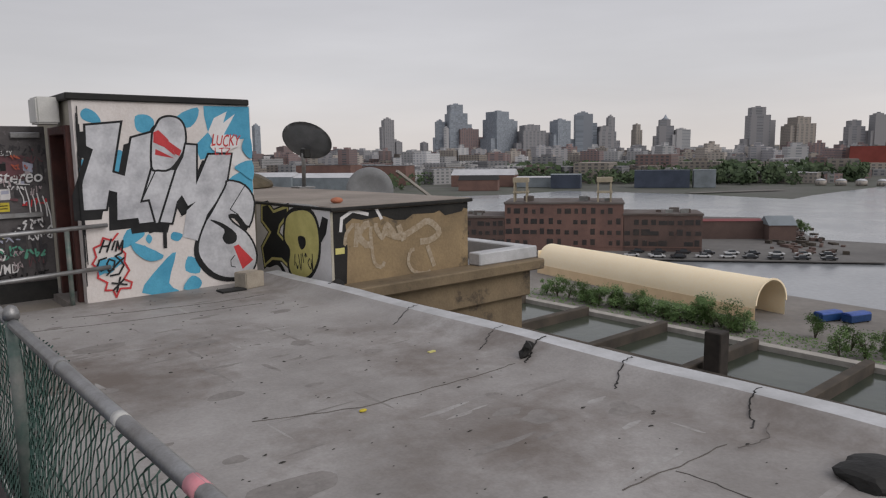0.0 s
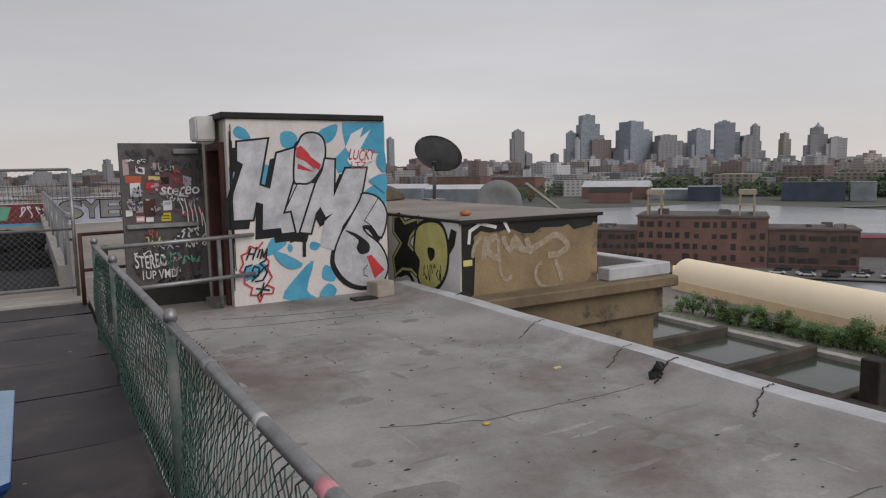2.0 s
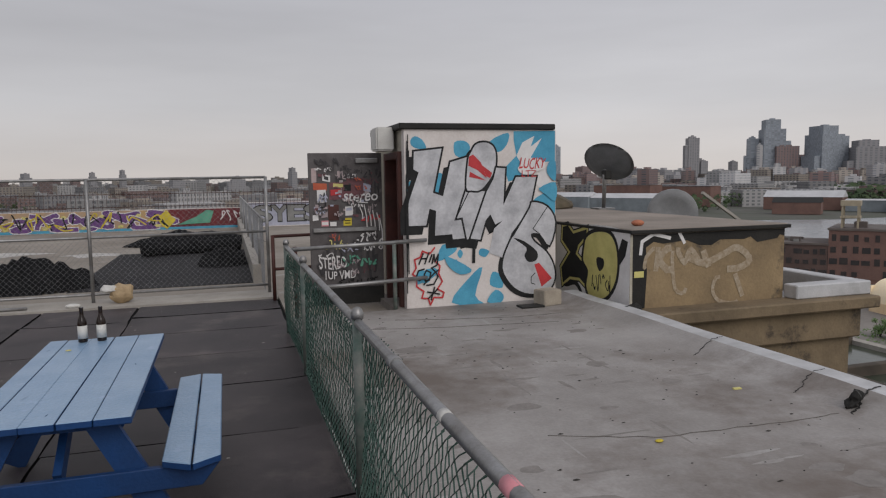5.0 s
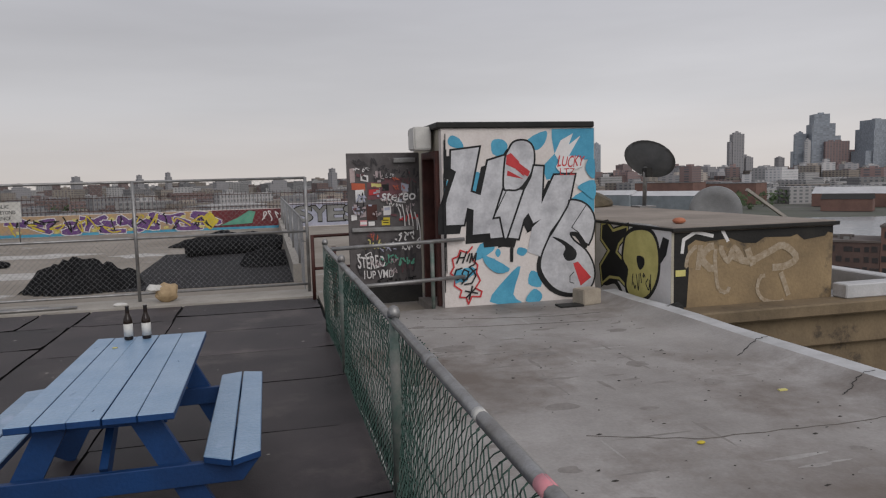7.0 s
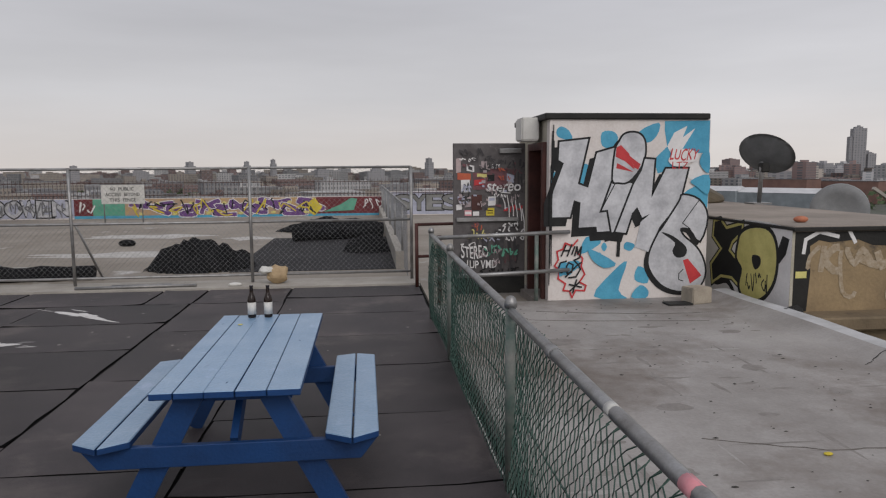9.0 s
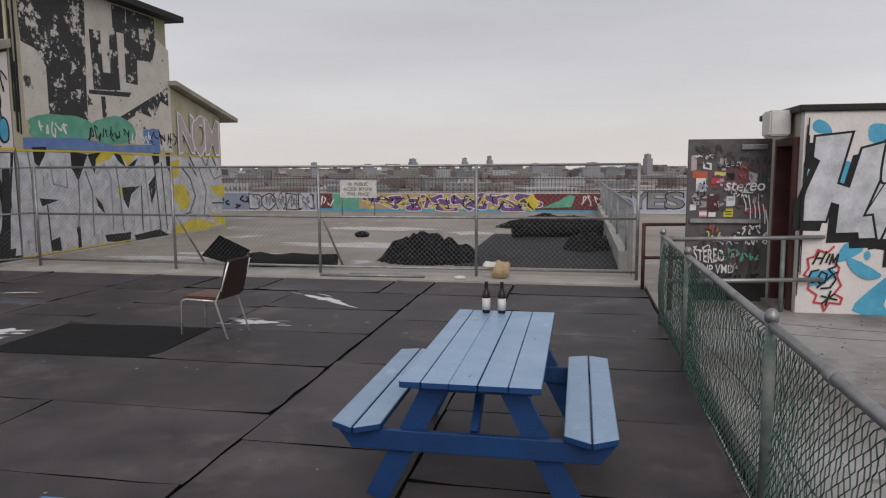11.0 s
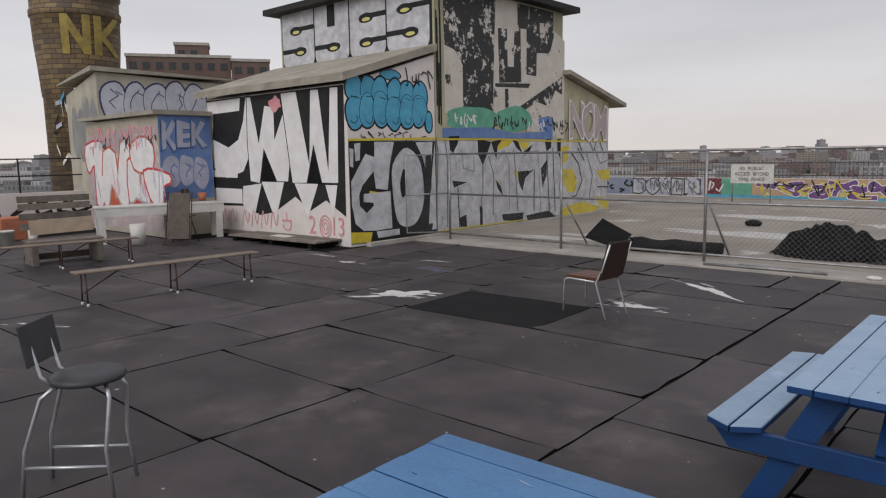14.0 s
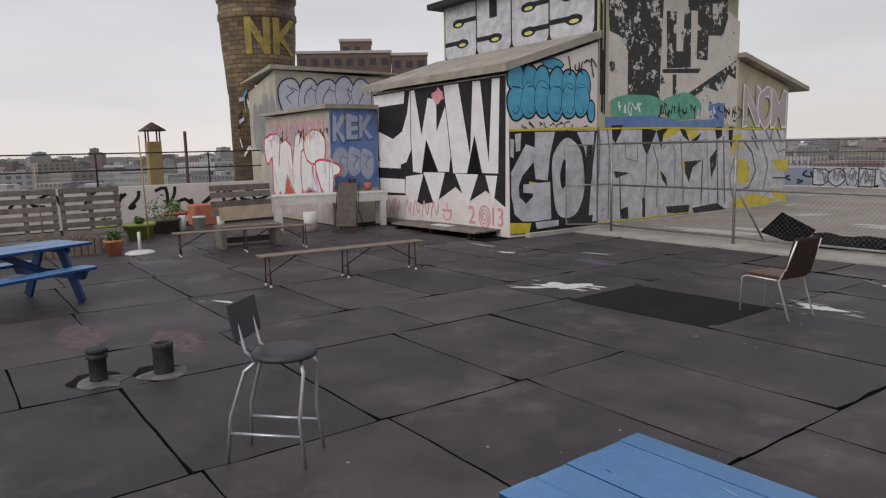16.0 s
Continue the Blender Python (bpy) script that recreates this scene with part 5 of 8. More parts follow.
GOU = ([(42, 193), (65, 186), (66, 218), (119, 218), (106, 169), (99, 115), (67, 119), (62, 156), (32, 127), (23, 107), (24, 84), (41, 68), (60, 82), (60, 89), (34, 92), (35, 109), (106, 112), (109, 31), (66, 29), (32, 31), (12, 47), (4, 87), (4, 136)],
       [(180, 217), (230, 218), (220, 112), (201, 181)], [(237, 219), (238, 18), (214, 18), (222, 112)], [(66, 27), (129, 28), (129, 15), (70, 12)], [(2, 205), (12, 203), (10, 165), (2, 168)], [(14, 214), (30, 216), (27, 180), (16, 178)])
for f in GOU:
    W5.put([cm(f)], SILVER, "silver sprayed letter")
W5.put([grown(smooth(cm([(146, 204), (173, 196), (194, 167), (202, 93), (181, 41), (146, 31), (122, 50), (112, 117), (114, 169)])), 0.02)], BLACKP)
W5.put([smooth(cm([(146, 204), (173, 196), (194, 167), (202, 93), (181, 41), (146, 31), (122, 50), (112, 117), (114, 169)]))], SILVER, "silver sprayed letter")
W5.put([smooth(cm([(143, 159), (152, 144), (150, 106), (138, 97), (133, 126)]))], BLACKP)
W6 = Wall(pent, (-9.95, 0, 0), (0, 1, 0), (1, 0, 0))
PEEL = mat("peeling_black_paint", (0.02, 0.02, 0.021), (0.03, 0.03, 0.03), 3, 0.6, 0, 0.3, 30, 0.5, (0.56, 0.53, 0.48), 3.2, 0.55, soft=0.03)
PEELW = mat("peeling_white_paint", (0.60, 0.56, 0.51), (0.52, 0.47, 0.41), 3, 0.7, 0, 0.3, 30, 0.5, (0.04, 0.04, 0.04), 2.0, 0.58, soft=0.03)
W6.put([[(8.85, 2.85), (14.0, 2.3), (14.0, 5.0), (13.0, 5.4), (12.0, 5.72), (8.85, 5.72)]], PEELW, "peeling white paint")
for p in ([(884, 488), (884, 571), (1080, 571), (1070, 369), (1069, 291), (951, 294), (951, 398), (922, 430), (887, 438)], [(1172, 571), (1224, 571), (1220, 511), (1173, 509)], [(1089, 499), (1127, 502), (1130, 409), (1156, 410), (1158, 502), (1186, 510), (1189, 374), (1094, 366)],
          [(1226, 537), (1226, 571), (1341, 571), (1344, 506), (1324, 459), (1261, 455), (1259, 394), (1213, 395), (1213, 537)], [(1077, 364), (1232, 373), (1222, 361), (1077, 355)], [(1140, 292), (1388, 402), (1388, 352), (1353, 363), (1320, 316), (1262, 327), (1230, 313), (1156, 280)],
          [(1117, 353), (1132, 354), (1134, 305), (1119, 304)], [(1304, 289), (1322, 290), (1323, 223), (1308, 223)]):
    W6.put([cm(p)], PEEL, "flaking black block letter")
W6.put([cm([(1274, 534), (1313, 538), (1315, 513), (1275, 509)])], PEELW)
W6.put([patch((9.9, 2.72), 1.0, 0.32, 63, 12, 0.15), patch((11.6, 2.75), 0.8, 0.34, 64, 12, 0.15)], TEAL, "green painted patch")
W6.put([[(8.75, 2.28), (13.4, 2.28), (13.4, 2.5), (11.5, 2.42), (10.5, 2.55), (8.75, 2.5)], [(12.7, 2.5), (13.4, 2.5), (13.4, 2.9), (12.7, 2.85)]], COBALT, "blue painted band")
for k, (u, c) in enumerate(((9.2, WHITEP), (10.6, BLACKP), (11.4, BLACKP), (12.2, WHITEP), (13.0, BLACKP), (13.7, BLACKP))):
    scrawl(W6, (u, u + 0.8, 2.5, 2.85), c, 5, 0.035, 70 + k)
scrawl(W6, (8.58, 8.72, 2.5, 5.6), BLACKP, 5, 0.04, 79)
W6.put([[(8.54, 0.12), (16.55, 0.12), (16.55, 2.2), (8.54, 2.22)]], SILVER)
SMUDGE = mat("dark_spray_edge", (0.10, 0.10, 0.105), (0.22, 0.22, 0.23), 7, 0.6, 0, 0.1)
GREYEDGE = mat("grey_spray_edge", (0.20, 0.20, 0.21), (0.34, 0.34, 0.36), 6, 0.6, 0, 0.1)
W6.put([cm(p) for p in [[(1058, 222), (1158, 228), (1133, 209), (1083, 198)], [(1168, 222), (1230, 217), (1201, 195)], [(1370, 203), (1427, 211), (1422, 169), (1378, 153)], [(1386, 144), (1450, 142), (1473, 107), (1464, 76), (1421, 74), (1395, 110)], [(1586, 134), (1673, 136), (1671, 100), (1614, 106)]]], YELP, "yellow sprayed patch")
W6.put([cm(p) for p in [[(1584, 57), (1664, 44), (1667, 6), (1604, 29)], [(1385, 31), (1502, 44), (1622, 19), (1521, 2), (1386, 11)], [(1155, 138), (1174, 146), (1178, 118)], [(1071, 129), (1086, 117), (1079, 112)]]], YELP, "yellow sprayed patch")
W6.put([cm(p) for p in [[(896, 231), (936, 233), (928, 214), (911, 192), (900, 200)], [(1004, 227), (1058, 219), (1044, 194), (1024, 161), (1005, 188)], [(1058, 219), (1107, 227), (1085, 209), (1079, 175), (1068, 198)], [(1148, 225), (1174, 220), (1194, 189), (1165, 205)], [(1196, 192), (1241, 214), (1228, 196), (1210, 187)], [(1299, 224), (1333, 228), (1332, 204), (1309, 195)]]], BLACKP, "black gap between silver letters")
W6.put([cm(p) for p in [[(1362, 228), (1383, 228), (1381, 170), (1364, 195)], [(1101, 34), (1199, 32), (1194, 7), (1107, 18)], [(1209, 23), (1318, 29), (1367, 7), (1224, 2)], [(1009, 60), (1021, 61), (1022, 9), (1011, 14)], [(906, 128), (962, 122), (913, 111)], [(816, 187), (835, 190), (834, 116), (822, 87), (809, 96)]]], BLACKP, "black gap between silver letters")
W6.put([cm(p) for p in [[(1076, 125), (1099, 105), (1107, 81), (1084, 101)], [(1172, 142), (1244, 144), (1207, 125), (1193, 89), (1176, 114)], [(1280, 147), (1310, 171), (1310, 129), (1289, 97)], [(932, 38), (957, 44), (960, 14), (935, 16)], [(816, 32), (837, 33), (833, 16), (814, 18)]]], BLACKP, "black gap between silver letters")
for p in [[(853, 228), (858, 193), (849, 22)], [(882, 228), (890, 178), (888, 19)], [(942, 199), (948, 156), (989, 147), (988, 184)], [(927, 112), (932, 16)], [(1024, 161), (1023, 108), (1015, 59)], [(1047, 183), (1067, 137), (1064, 37)], [(1084, 175), (1114, 198), (1134, 166), (1133, 40)], [(1153, 197), (1161, 150), (1172, 38)]]:
    W6.put(line(cm(p), 0.035), (SMUDGE, GREYEDGE, BLACKP)[len(p) % 3])
for p in [[(1194, 181), (1219, 192), (1267, 196), (1281, 31)], [(1249, 144), (1247, 33)], [(1309, 195), (1324, 28)], [(1340, 203), (1354, 26)], [(1393, 144), (1374, 94), (1392, 41)], [(1431, 194), (1478, 159), (1501, 106), (1468, 63), (1422, 57)], [(1474, 202), (1512, 167)], [(1523, 193), (1562, 122), (1543, 50)]]:
    W6.put(line(cm(p), 0.035), (SMUDGE, GREYEDGE, BLACKP)[len(p) % 3])
for p in [[(1572, 202), (1610, 156), (1653, 164)], [(1592, 84), (1662, 81)], [(1472, 228), (1499, 194)], [(1537, 228), (1566, 193), (1587, 228)], [(1605, 219), (1634, 183)]]:
    W6.put(line(cm(p), 0.035), (SMUDGE, GREYEDGE, BLACKP)[len(p) % 3])
W6.put(line([(8.55, 2.24), (11.0, 2.26), (13.6, 2.22), (16.5, 2.24)], 0.04) + line([(8.55, 0.125), (12.0, 0.125)], 0.03), YELP)
rnd = random.Random(77)
for k in range(40):
    u, v, l_ = rnd.uniform(8.6, 16.3), rnd.uniform(0.3, 2.0), rnd.uniform(0.15, 0.5)
    W6.put([[(u, v), (u + 0.02, v), (u + 0.014, v - l_ * 0.5), (u + 0.004, v - l_ * 0.4)]], (GREYEDGE, SMUDGE, WHITEP)[k % 3])
bubble(W6, "NOM", (14.3, 16.4, 2.3, 3.3), GRIME, WHITEP, 0.05, 0.05)
W7 = Wall(pent, (0, 8.53, 0), (1, 0, 0), (0, -1, 0))
W7.put([[(-15.6, 4.25), (-10.0, 4.25), (-10.0, 5.74), (-15.6, 5.74)]], BLACKP)
def block(u0, u1, v0, v1, r=0.22):
    return [(u + r * math.cos(t), v + r * math.sin(t)) for u, v, q in ((u1 - r, v1 - r, 0), (u0 + r, v1 - r, 1), (u0 + r, v0 + r, 2), (u1 - r, v0 + r, 3)) for t in (radians(90 * q + 18 * i) for i in range(6))]


# fat block letters: slits from the right or the left at given heights
for a, b, slits in ((-15.58, -14.22, ((1, 0.68), (0, 0.30))), (-14.17, -12.83, ((0, 0.28),)), (-12.78, -11.50, ((1, 0.66), (1, 0.26))), (-11.45, -10.08, ((1, 0.68), (0, 0.30)))):
    W7.put([block(a, b, 4.30, 6.0)], SILVER, "fat silver letter")
    for right, h in slits:
        v = 4.30 + 1.45 * h
        u0, u1 = (a + 0.5, b + 0.01) if right else (a - 0.01, b - 0.5)
        W7.put([[(u0, v - 0.05), (u1, v - 0.05), (u1, v + 0.07), (u0, v + 0.07)]], BLACKP)
        c = u0 + 0.1 if right else u1 - 0.1
        W7.put([patch((c, v - 0.03), 0.27, 0.12, int(abs(a) * 10), 10, 0.05)], BLACKP)
        W7.put([patch((c, v - 0.06), 0.15, 0.045, int(abs(a) * 10), 10, 0.05)], OLIVEP)
W7.put([[(-13.65, 5.2), (-13.35, 5.2), (-13.35, 5.74), (-13.65, 5.74)]], BLACKP)

# sheds
W8 = Wall(shed, (-15.45, 0, 0), (0, 1, 0), (1, 0, 0))
W8.put([[(4.71, 0.9), (6.09, 0.9), (6.09, 2.94), (4.71, 2.94)]], COBALT, "cobalt painted ground")
bubble(W8, "KEK", (4.80, 5.95, 2.15, 2.75), LILAC, COBALT, 0.03, 0.08, 0.05, BLACKP)
throwup(W8, 3, (4.80, 5.95, 1.2, 1.98), LILAC, COBALT, 501)
W9 = Wall(shed, (0, 4.7, 0), (1, 0, 0), (0, -1, 0))
W9.put([[(-19.6, 0.1), (-15.5, 0.1), (-15.5, 2.75), (-19.6, 2.55)]], GRIME, "pinkish sprayed ground")
for k, pts in enumerate([[(-1969, 228), (-1878, 238), (-1864, 211), (-1871, 78), (-1920, 69), (-1919, 177), (-1954, 155), (-1971, 177)], [(-1857, 211), (-1787, 205), (-1780, 138), (-1750, 232), (-1703, 220), (-1720, 83), (-1770, 75), (-1820, 128), (-1845, 72), (-1876, 78)], [(-1716, 185), (-1658, 189), (-1656, 121), (-1628, 184), (-1594, 175), (-1578, 105), (-1620, 80), (-1680, 94), (-1720, 81)], [(-1698, 212), (-1663, 238), (-1612, 241), (-1576, 218), (-1581, 171), (-1631, 158), (-1682, 167)], [(-1631, 158), (-1572, 162), (-1502, 150), (-1504, 133), (-1538, 124), (-1542, 83), (-1590, 81), (-1616, 113)]]):
    f = smooth(cm(pts), 2)
    W9.put([grown(f, 0.06)], ORANGEP if k % 2 else REDP)
    W9.put([f], WHITEP, "white sprayed letter")
    c = sum(p[0] for p in f) / len(f)
    scrawl(W9, (c - 0.2, c + 0.2, 0.7, 1.7), PINKP if k % 2 else LILAC, 2, 0.035, 110 + k)
for k in range(9):
    scrawl(W9, (-19.4 + 0.42 * k, -19.0 + 0.42 * k, 2.0 + 0.07 * k % 0.3, 2.5), (PINKP, LILAC, BLACKP)[k % 3], 3, 0.03, 320 + k)
scrawl(W9, (-19.4, -15.6, 2.4, 2.8), PINKP, 10, 0.05, 120)
W10 = Wall(shed2, (-19.65, 0, 0), (0, 1, 0), (1, 0, 0))
NAVY = mat("navy_spray_paint", (0.02, 0.025, 0.09), (0.04, 0.05, 0.14), 4, 0.6, 0, 0.1)
PALESILVER = mat("pale_silver_paint", (0.55, 0.56, 0.62), (0.42, 0.43, 0.50), 3, 0.55, 0, 0.2)
throwup(W10, 5, (5.25, 8.4, 3.0, 4.2), PALESILVER, NAVY, 511)
W11 = Wall(shed2, (-19.65, 5.1, 0), (-4.85, 1.01, 0), (-1.01, -4.85, 0))
throwup(W11, 4, (0.2, 4.2, 1.9, 3.6), GREYUNIT, GREYEDGE, 521)

# back parapets
FADEDBLUE = mat("faded_blue_paint", (0.16, 0.21, 0.33), (0.25, 0.27, 0.33), 1.5, 0.7, 0, 0.2)
W12 = Wall(bpy.data.objects["parapet_back"], (0, 25.2, 0), (1, 0, 0), (0, -1, 0))
for a, b, c in ((-15.0, -13.4, FADEDBLUE), (-13.4, -10.2, LILAC), (-10.2, -9.5, MAROON), (-9.5, -8.3, TEAL), (-8.3, -0.9, mat("ochre_spray_paint", (0.46, 0.30, 0.13), (0.36, 0.27, 0.22), 2.5, 0.6, 0, 0.1)), (-0.9, 1.94, MAROON), (-22, -15, LILAC)):
    W12.put([[(a, 0.06), (b, 0.06), (b, 0.79), (a, 0.79)]], c, lift=0.003)
W12.lift = 0.006
W12.put([[(-10.2, 0.03), (1.94, 0.03), (1.94, 0.12), (-10.2, 0.14)]], CYAN)
bubble(W12, "DOWEN", (-13.3, -10.4, 0.12, 0.72), SILVER, BLACKP, 0.05, 0.05)
for i in range(11):
    u = -8.0 + i * 0.64
    rp = random.Random(600 + i)
    pts = smooth([(u + rp.uniform(-0.2, 1.0), rp.uniform(0.14, 0.72)) for _ in range(6)], 4)[:20]
    W12.put(line(pts, 0.21), WHITEP)
    W12.put(line(pts, 0.15), PURPLE, "purple sprayed letter")
    W12.put([patch((u + 0.3, 0.2 + 0.4 * (i % 2)), 0.09, 0.06, 130 + i)], OLIVEP)
W12.put([[(-0.6, 0.2), (0.1, 0.5), (0.5, 0.75), (0.75, 0.7), (0.6, 0.25)]], TEAL)
W12.put([patch((-0.95, 0.4), 0.25, 0.3, 150)], YELP)
scrawl(W12, (-10.1, -9.6, 0.2, 0.7), WHITEP, 3, 0.05, 151)
scrawl(W12, (0.9, 1.8, 0.3, 0.7), WHITEP, 4, 0.04, 152)
scrawl(W12, (-13.2, -10.4, 0.1, 0.75), SMUDGE, 14, 0.05, 401)
scrawl(W12, (-21, -13.4, 0.1, 0.75), BLACKP, 22, 0.07, 402)
scrawl(W12, (-8.0, -1.2, 0.1, 0.75), BLACKP, 16, 0.05, 403)
scrawl(W12, (-8.0, -1.2, 0.1, 0.75), YELP, 9, 0.05, 404)
W13 = Wall(bpy.data.objects["parapet_corner"], (0, 25.9, 0), (1, 0, 0), (0, -1, 0))
W13.put([[(1.97, 0.0), (5.89, 0.0), (5.89, 0.94), (1.97, 0.94)]], LILAC)
bubble(W13, "SYES", (2.3, 5.0, 0.18, 0.82), GREYUNIT, BLACKP, 0.045, 0.0)
W14 = Wall(bpy.data.objects["parapet_left"], (-19.7, 0, 0), (0, 1, 0), (1, 0, 0))
scrawl(W14, (0.3, 4.3, 0.45, 1.0), BLACKP, 7, 0.09, 160)
scrawl(W14, (-8, 0, 0.45, 1.0), BLACKP, 12, 0.08, 161)

# letters round the tower
c0 = Vector((-26.65, 7.49, 0))


def ring_stroke(bm, a0, z0, a1, z1, w):
    """A brush stroke on the round tower from one bearing and height to another; w in degrees across."""
    prev = None
    for i in range(11):
        t = i / 10
        z = z0 + (z1 - z0) * t
        r = 1.37 + 0.1 * max(0, min(1, (z - 5.2) / 1.2)) + 0.02
        pair_ = [bm.verts.new((c0.x + r * math.cos(radians(a)), c0.y + r * math.sin(radians(a)), z)) for a in (a0 + (a1 - a0) * t - w / 2, a0 + (a1 - a0) * t, a0 + (a1 - a0) * t + w / 2)]
        if prev:
            for k in (0, 1):
                bm.faces.new((prev[k], prev[k + 1], pair_[k + 1], pair_[k]))
        prev = pair_


bm = bmesh.new()
for a0, z0, a1, z1, w in ((-37, 5.6, -37, 6.95, 10), (-37, 6.9, -10, 5.65, 11), (-10, 5.6, -10, 6.95, 10), (5, 5.6, 5, 6.95, 11), (8, 6.2, 38, 6.95, 13), (8, 6.3, 40, 5.6, 13)):
    ring_stroke(bm, a0, z0, a1, z1, w)
ob = part("painted_letter", bm, mat("faded_ochre_paint", (0.33, 0.25, 0.06), (0.20, 0.15, 0.045), 3, 0.7, 0, 0.2, 20, 0.8), silo, "yellow painted letters")

rnd = random.Random(91)
for k in range(46):
    bm = bmesh.new()
    a, z = rnd.uniform(-75, 30), rnd.uniform(2.0, 4.6)
    da, dz = rnd.uniform(-14, 14), rnd.uniform(-0.5, 0.5)
    prev = None
    for i in range(5):
        t = i / 4
        pair_ = [bm.verts.new((c0.x + 1.325 * math.cos(radians(a + da * t)), c0.y + 1.325 * math.sin(radians(a + da * t)), z + dz * t + w)) for w in (-0.07, 0.07)]
        if prev:
            bm.faces.new((prev[0], prev[1], pair_[1], pair_[0]))
        prev = pair_
    part("graffiti", bm, (WHITEP, LILAC, BLACKP, WHITEP, BLACKP, CYAN)[k % 6], silo)

# door stickers and tags
MAROONWASH = mat("washed_maroon_paint", (0.19, 0.075, 0.085), (0.11, 0.06, 0.065), 7, 0.7, 0, 0.2, 60, 0.8)
DARKTAG = mat("dark_marker", (0.035, 0.032, 0.035), (0.07, 0.065, 0.066), 12, 0.6, 0, 0)
W15 = Wall(door, (0, -0.025, 0), (1, 0, 0), (0, -1, 0), "sticker")


def sticker(x0, x1, z0, z1, material, tilt=0.0, label=""):
    """A sticker on the door, by its place in the room."""
    W15.put([[(x0 - 3.36, z0 - 0.06), (x1 - 3.36, z0 - 0.06 + tilt), (x1 - 3.36, z1 - 0.06 + tilt), (x0 - 3.36, z1 - 0.06)]], material, label)


sticker(2.82, 3.10, 1.58, 1.86, MAROONWASH)
sticker(2.60, 2.86, 1.56, 1.80, MAROONWASH, 0.01)
sticker(2.36, 2.43, 1.80, 2.00, GRIME, 0.01)
sticker(2.38, 2.57, 1.705, 1.80, ORANGEP, -0.012, "orange sticker")
sticker(2.43, 2.555, 1.52, 1.70, WHITEP, 0.004, "white sticker with a black drawing")
sticker(2.51, 2.62, 1.83, 1.92, WHITEP, -0.02)
sticker(2.535, 2.595, 1.85, 1.90, DARKTAG, -0.02)
sticker(2.66, 2.80, 1.74, 1.79, OLIVEP, -0.01)
sticker(2.70, 2.85, 1.80, 1.88, DARKTAG, 0.02)
sticker(2.81, 2.91, 1.68, 1.77, BLACKP)
sticker(3.09, 3.20, 1.68, 1.79, LILAC, -0.03)
sticker(2.58, 2.73, 1.27, 1.49, RUST, 0, "dark brown sticker plate")
sticker(2.82, 2.93, 1.33, 1.46, WHITEP, 0.005)
sticker(2.835, 2.915, 1.40, 1.44, LILAC, 0.005)
sticker(2.79, 2.91, 1.19, 1.30, YELP, 0, "yellow warning sticker")
sticker(2.81, 2.89, 1.22, 1.232, BLACKP)
sticker(2.81, 2.89, 1.255, 1.267, BLACKP)
sticker(2.38, 2.48, 1.42, 1.47, LILAC)
sticker(2.36, 2.44, 1.27, 1.35, WHITEP, 0.01)
sticker(2.48, 2.58, 1.19, 1.27, PINKP)
sticker(2.485, 2.575, 1.21, 1.25, WHITEP)
sticker(2.60, 2.69, 1.19, 1.25, WHITEP)
sticker(2.48, 2.57, 1.31, 1.39, GRIME, 0.01)
sticker(2.97, 3.06, 1.36, 1.45, DARKTAG)
sticker(2.62, 2.76, 1.62, 1.70, REDP, 0.01)
sticker(2.72, 2.80, 1.87, 1.96, GRIME, 0.0)
rnd = random.Random(12)
for k in range(26):
    x_, z_ = rnd.uniform(2.38, 3.2), rnd.uniform(1.22, 1.95)
    w_, h_ = rnd.uniform(0.025, 0.06), rnd.uniform(0.02, 0.05)
    sticker(x_, x_ + w_, z_, z_ + h_, rnd.choice((GRIME, MAROONWASH, DARKTAG, LILAC, GRIME)), rnd.uniform(-0.012, 0.012))
W15.name = "graffiti"
W15.put(line(smooth(cm([(-91, 141), (-88, 158), (-85, 150), (-83, 160), (-82, 142), (-87, 140)]), 3), 0.012), BLACKP)
scrawl(W15, (-0.96, -0.56, 1.96, 2.10), DARKTAG, 5, 0.016, 14)
scrawl(W15, (-0.36, -0.04, 1.78, 1.92), DARKTAG, 5, 0.018, 15)
scrawl(W15, (-0.22, -0.03, 1.35, 1.80), DARKTAG, 4, 0.018, 18)
lettering(W15, "EASY", (-0.50, -0.37, 1.80, 1.86), WHITEP, 0.01, 0.0, 0.0)
lettering(W15, "stereo", (-0.57, -0.08, 1.47, 1.60), WHITEP, 0.012, 0.07, 0.05, "white sprayed word")
W15.put(line(cm([(-36, 146), (-22, 145)]), 0.012), WHITEP)
scrawl(W15, (-0.33, -0.09, 1.17, 1.28), REDP, 5, 0.014, 19)
for k, (u, v0_, v1_) in enumerate(((-0.33, 1.22, 1.38), (-0.27, 1.08, 1.42), (-0.21, 1.12, 1.36), (-0.15, 0.98, 1.34), (-0.09, 1.05, 1.30), (-0.05, 0.9, 1.22))):
    W15.put(line([(u, v1_), (u + 0.03, (v0_ + v1_) / 2), (u + 0.035, v0_)], 0.014), WHITEP)
scrawl(W15, (-0.94, -0.1, 0.3, 0.98), DARKTAG, 9, 0.035, 446)
scrawl(W15, (-0.86, -0.45, 0.80, 0.93), OLIVEP, 6, 0.015, 16)
scrawl(W15, (-0.34, -0.08, 0.88, 1.01), WHITEP, 4, 0.02, 17)
scrawl(W15, (-0.30, -0.06, 0.76, 0.85), WHITEP, 5, 0.015, 21)
scrawl(W15, (-0.59, -0.14, 0.55, 0.70), TEAL, 8, 0.02, 22)
lettering(W15, "STEREO", (-0.93, -0.54, 0.52, 0.70), WHITEP, 0.012, 0.08, -0.02, "white sprayed word")
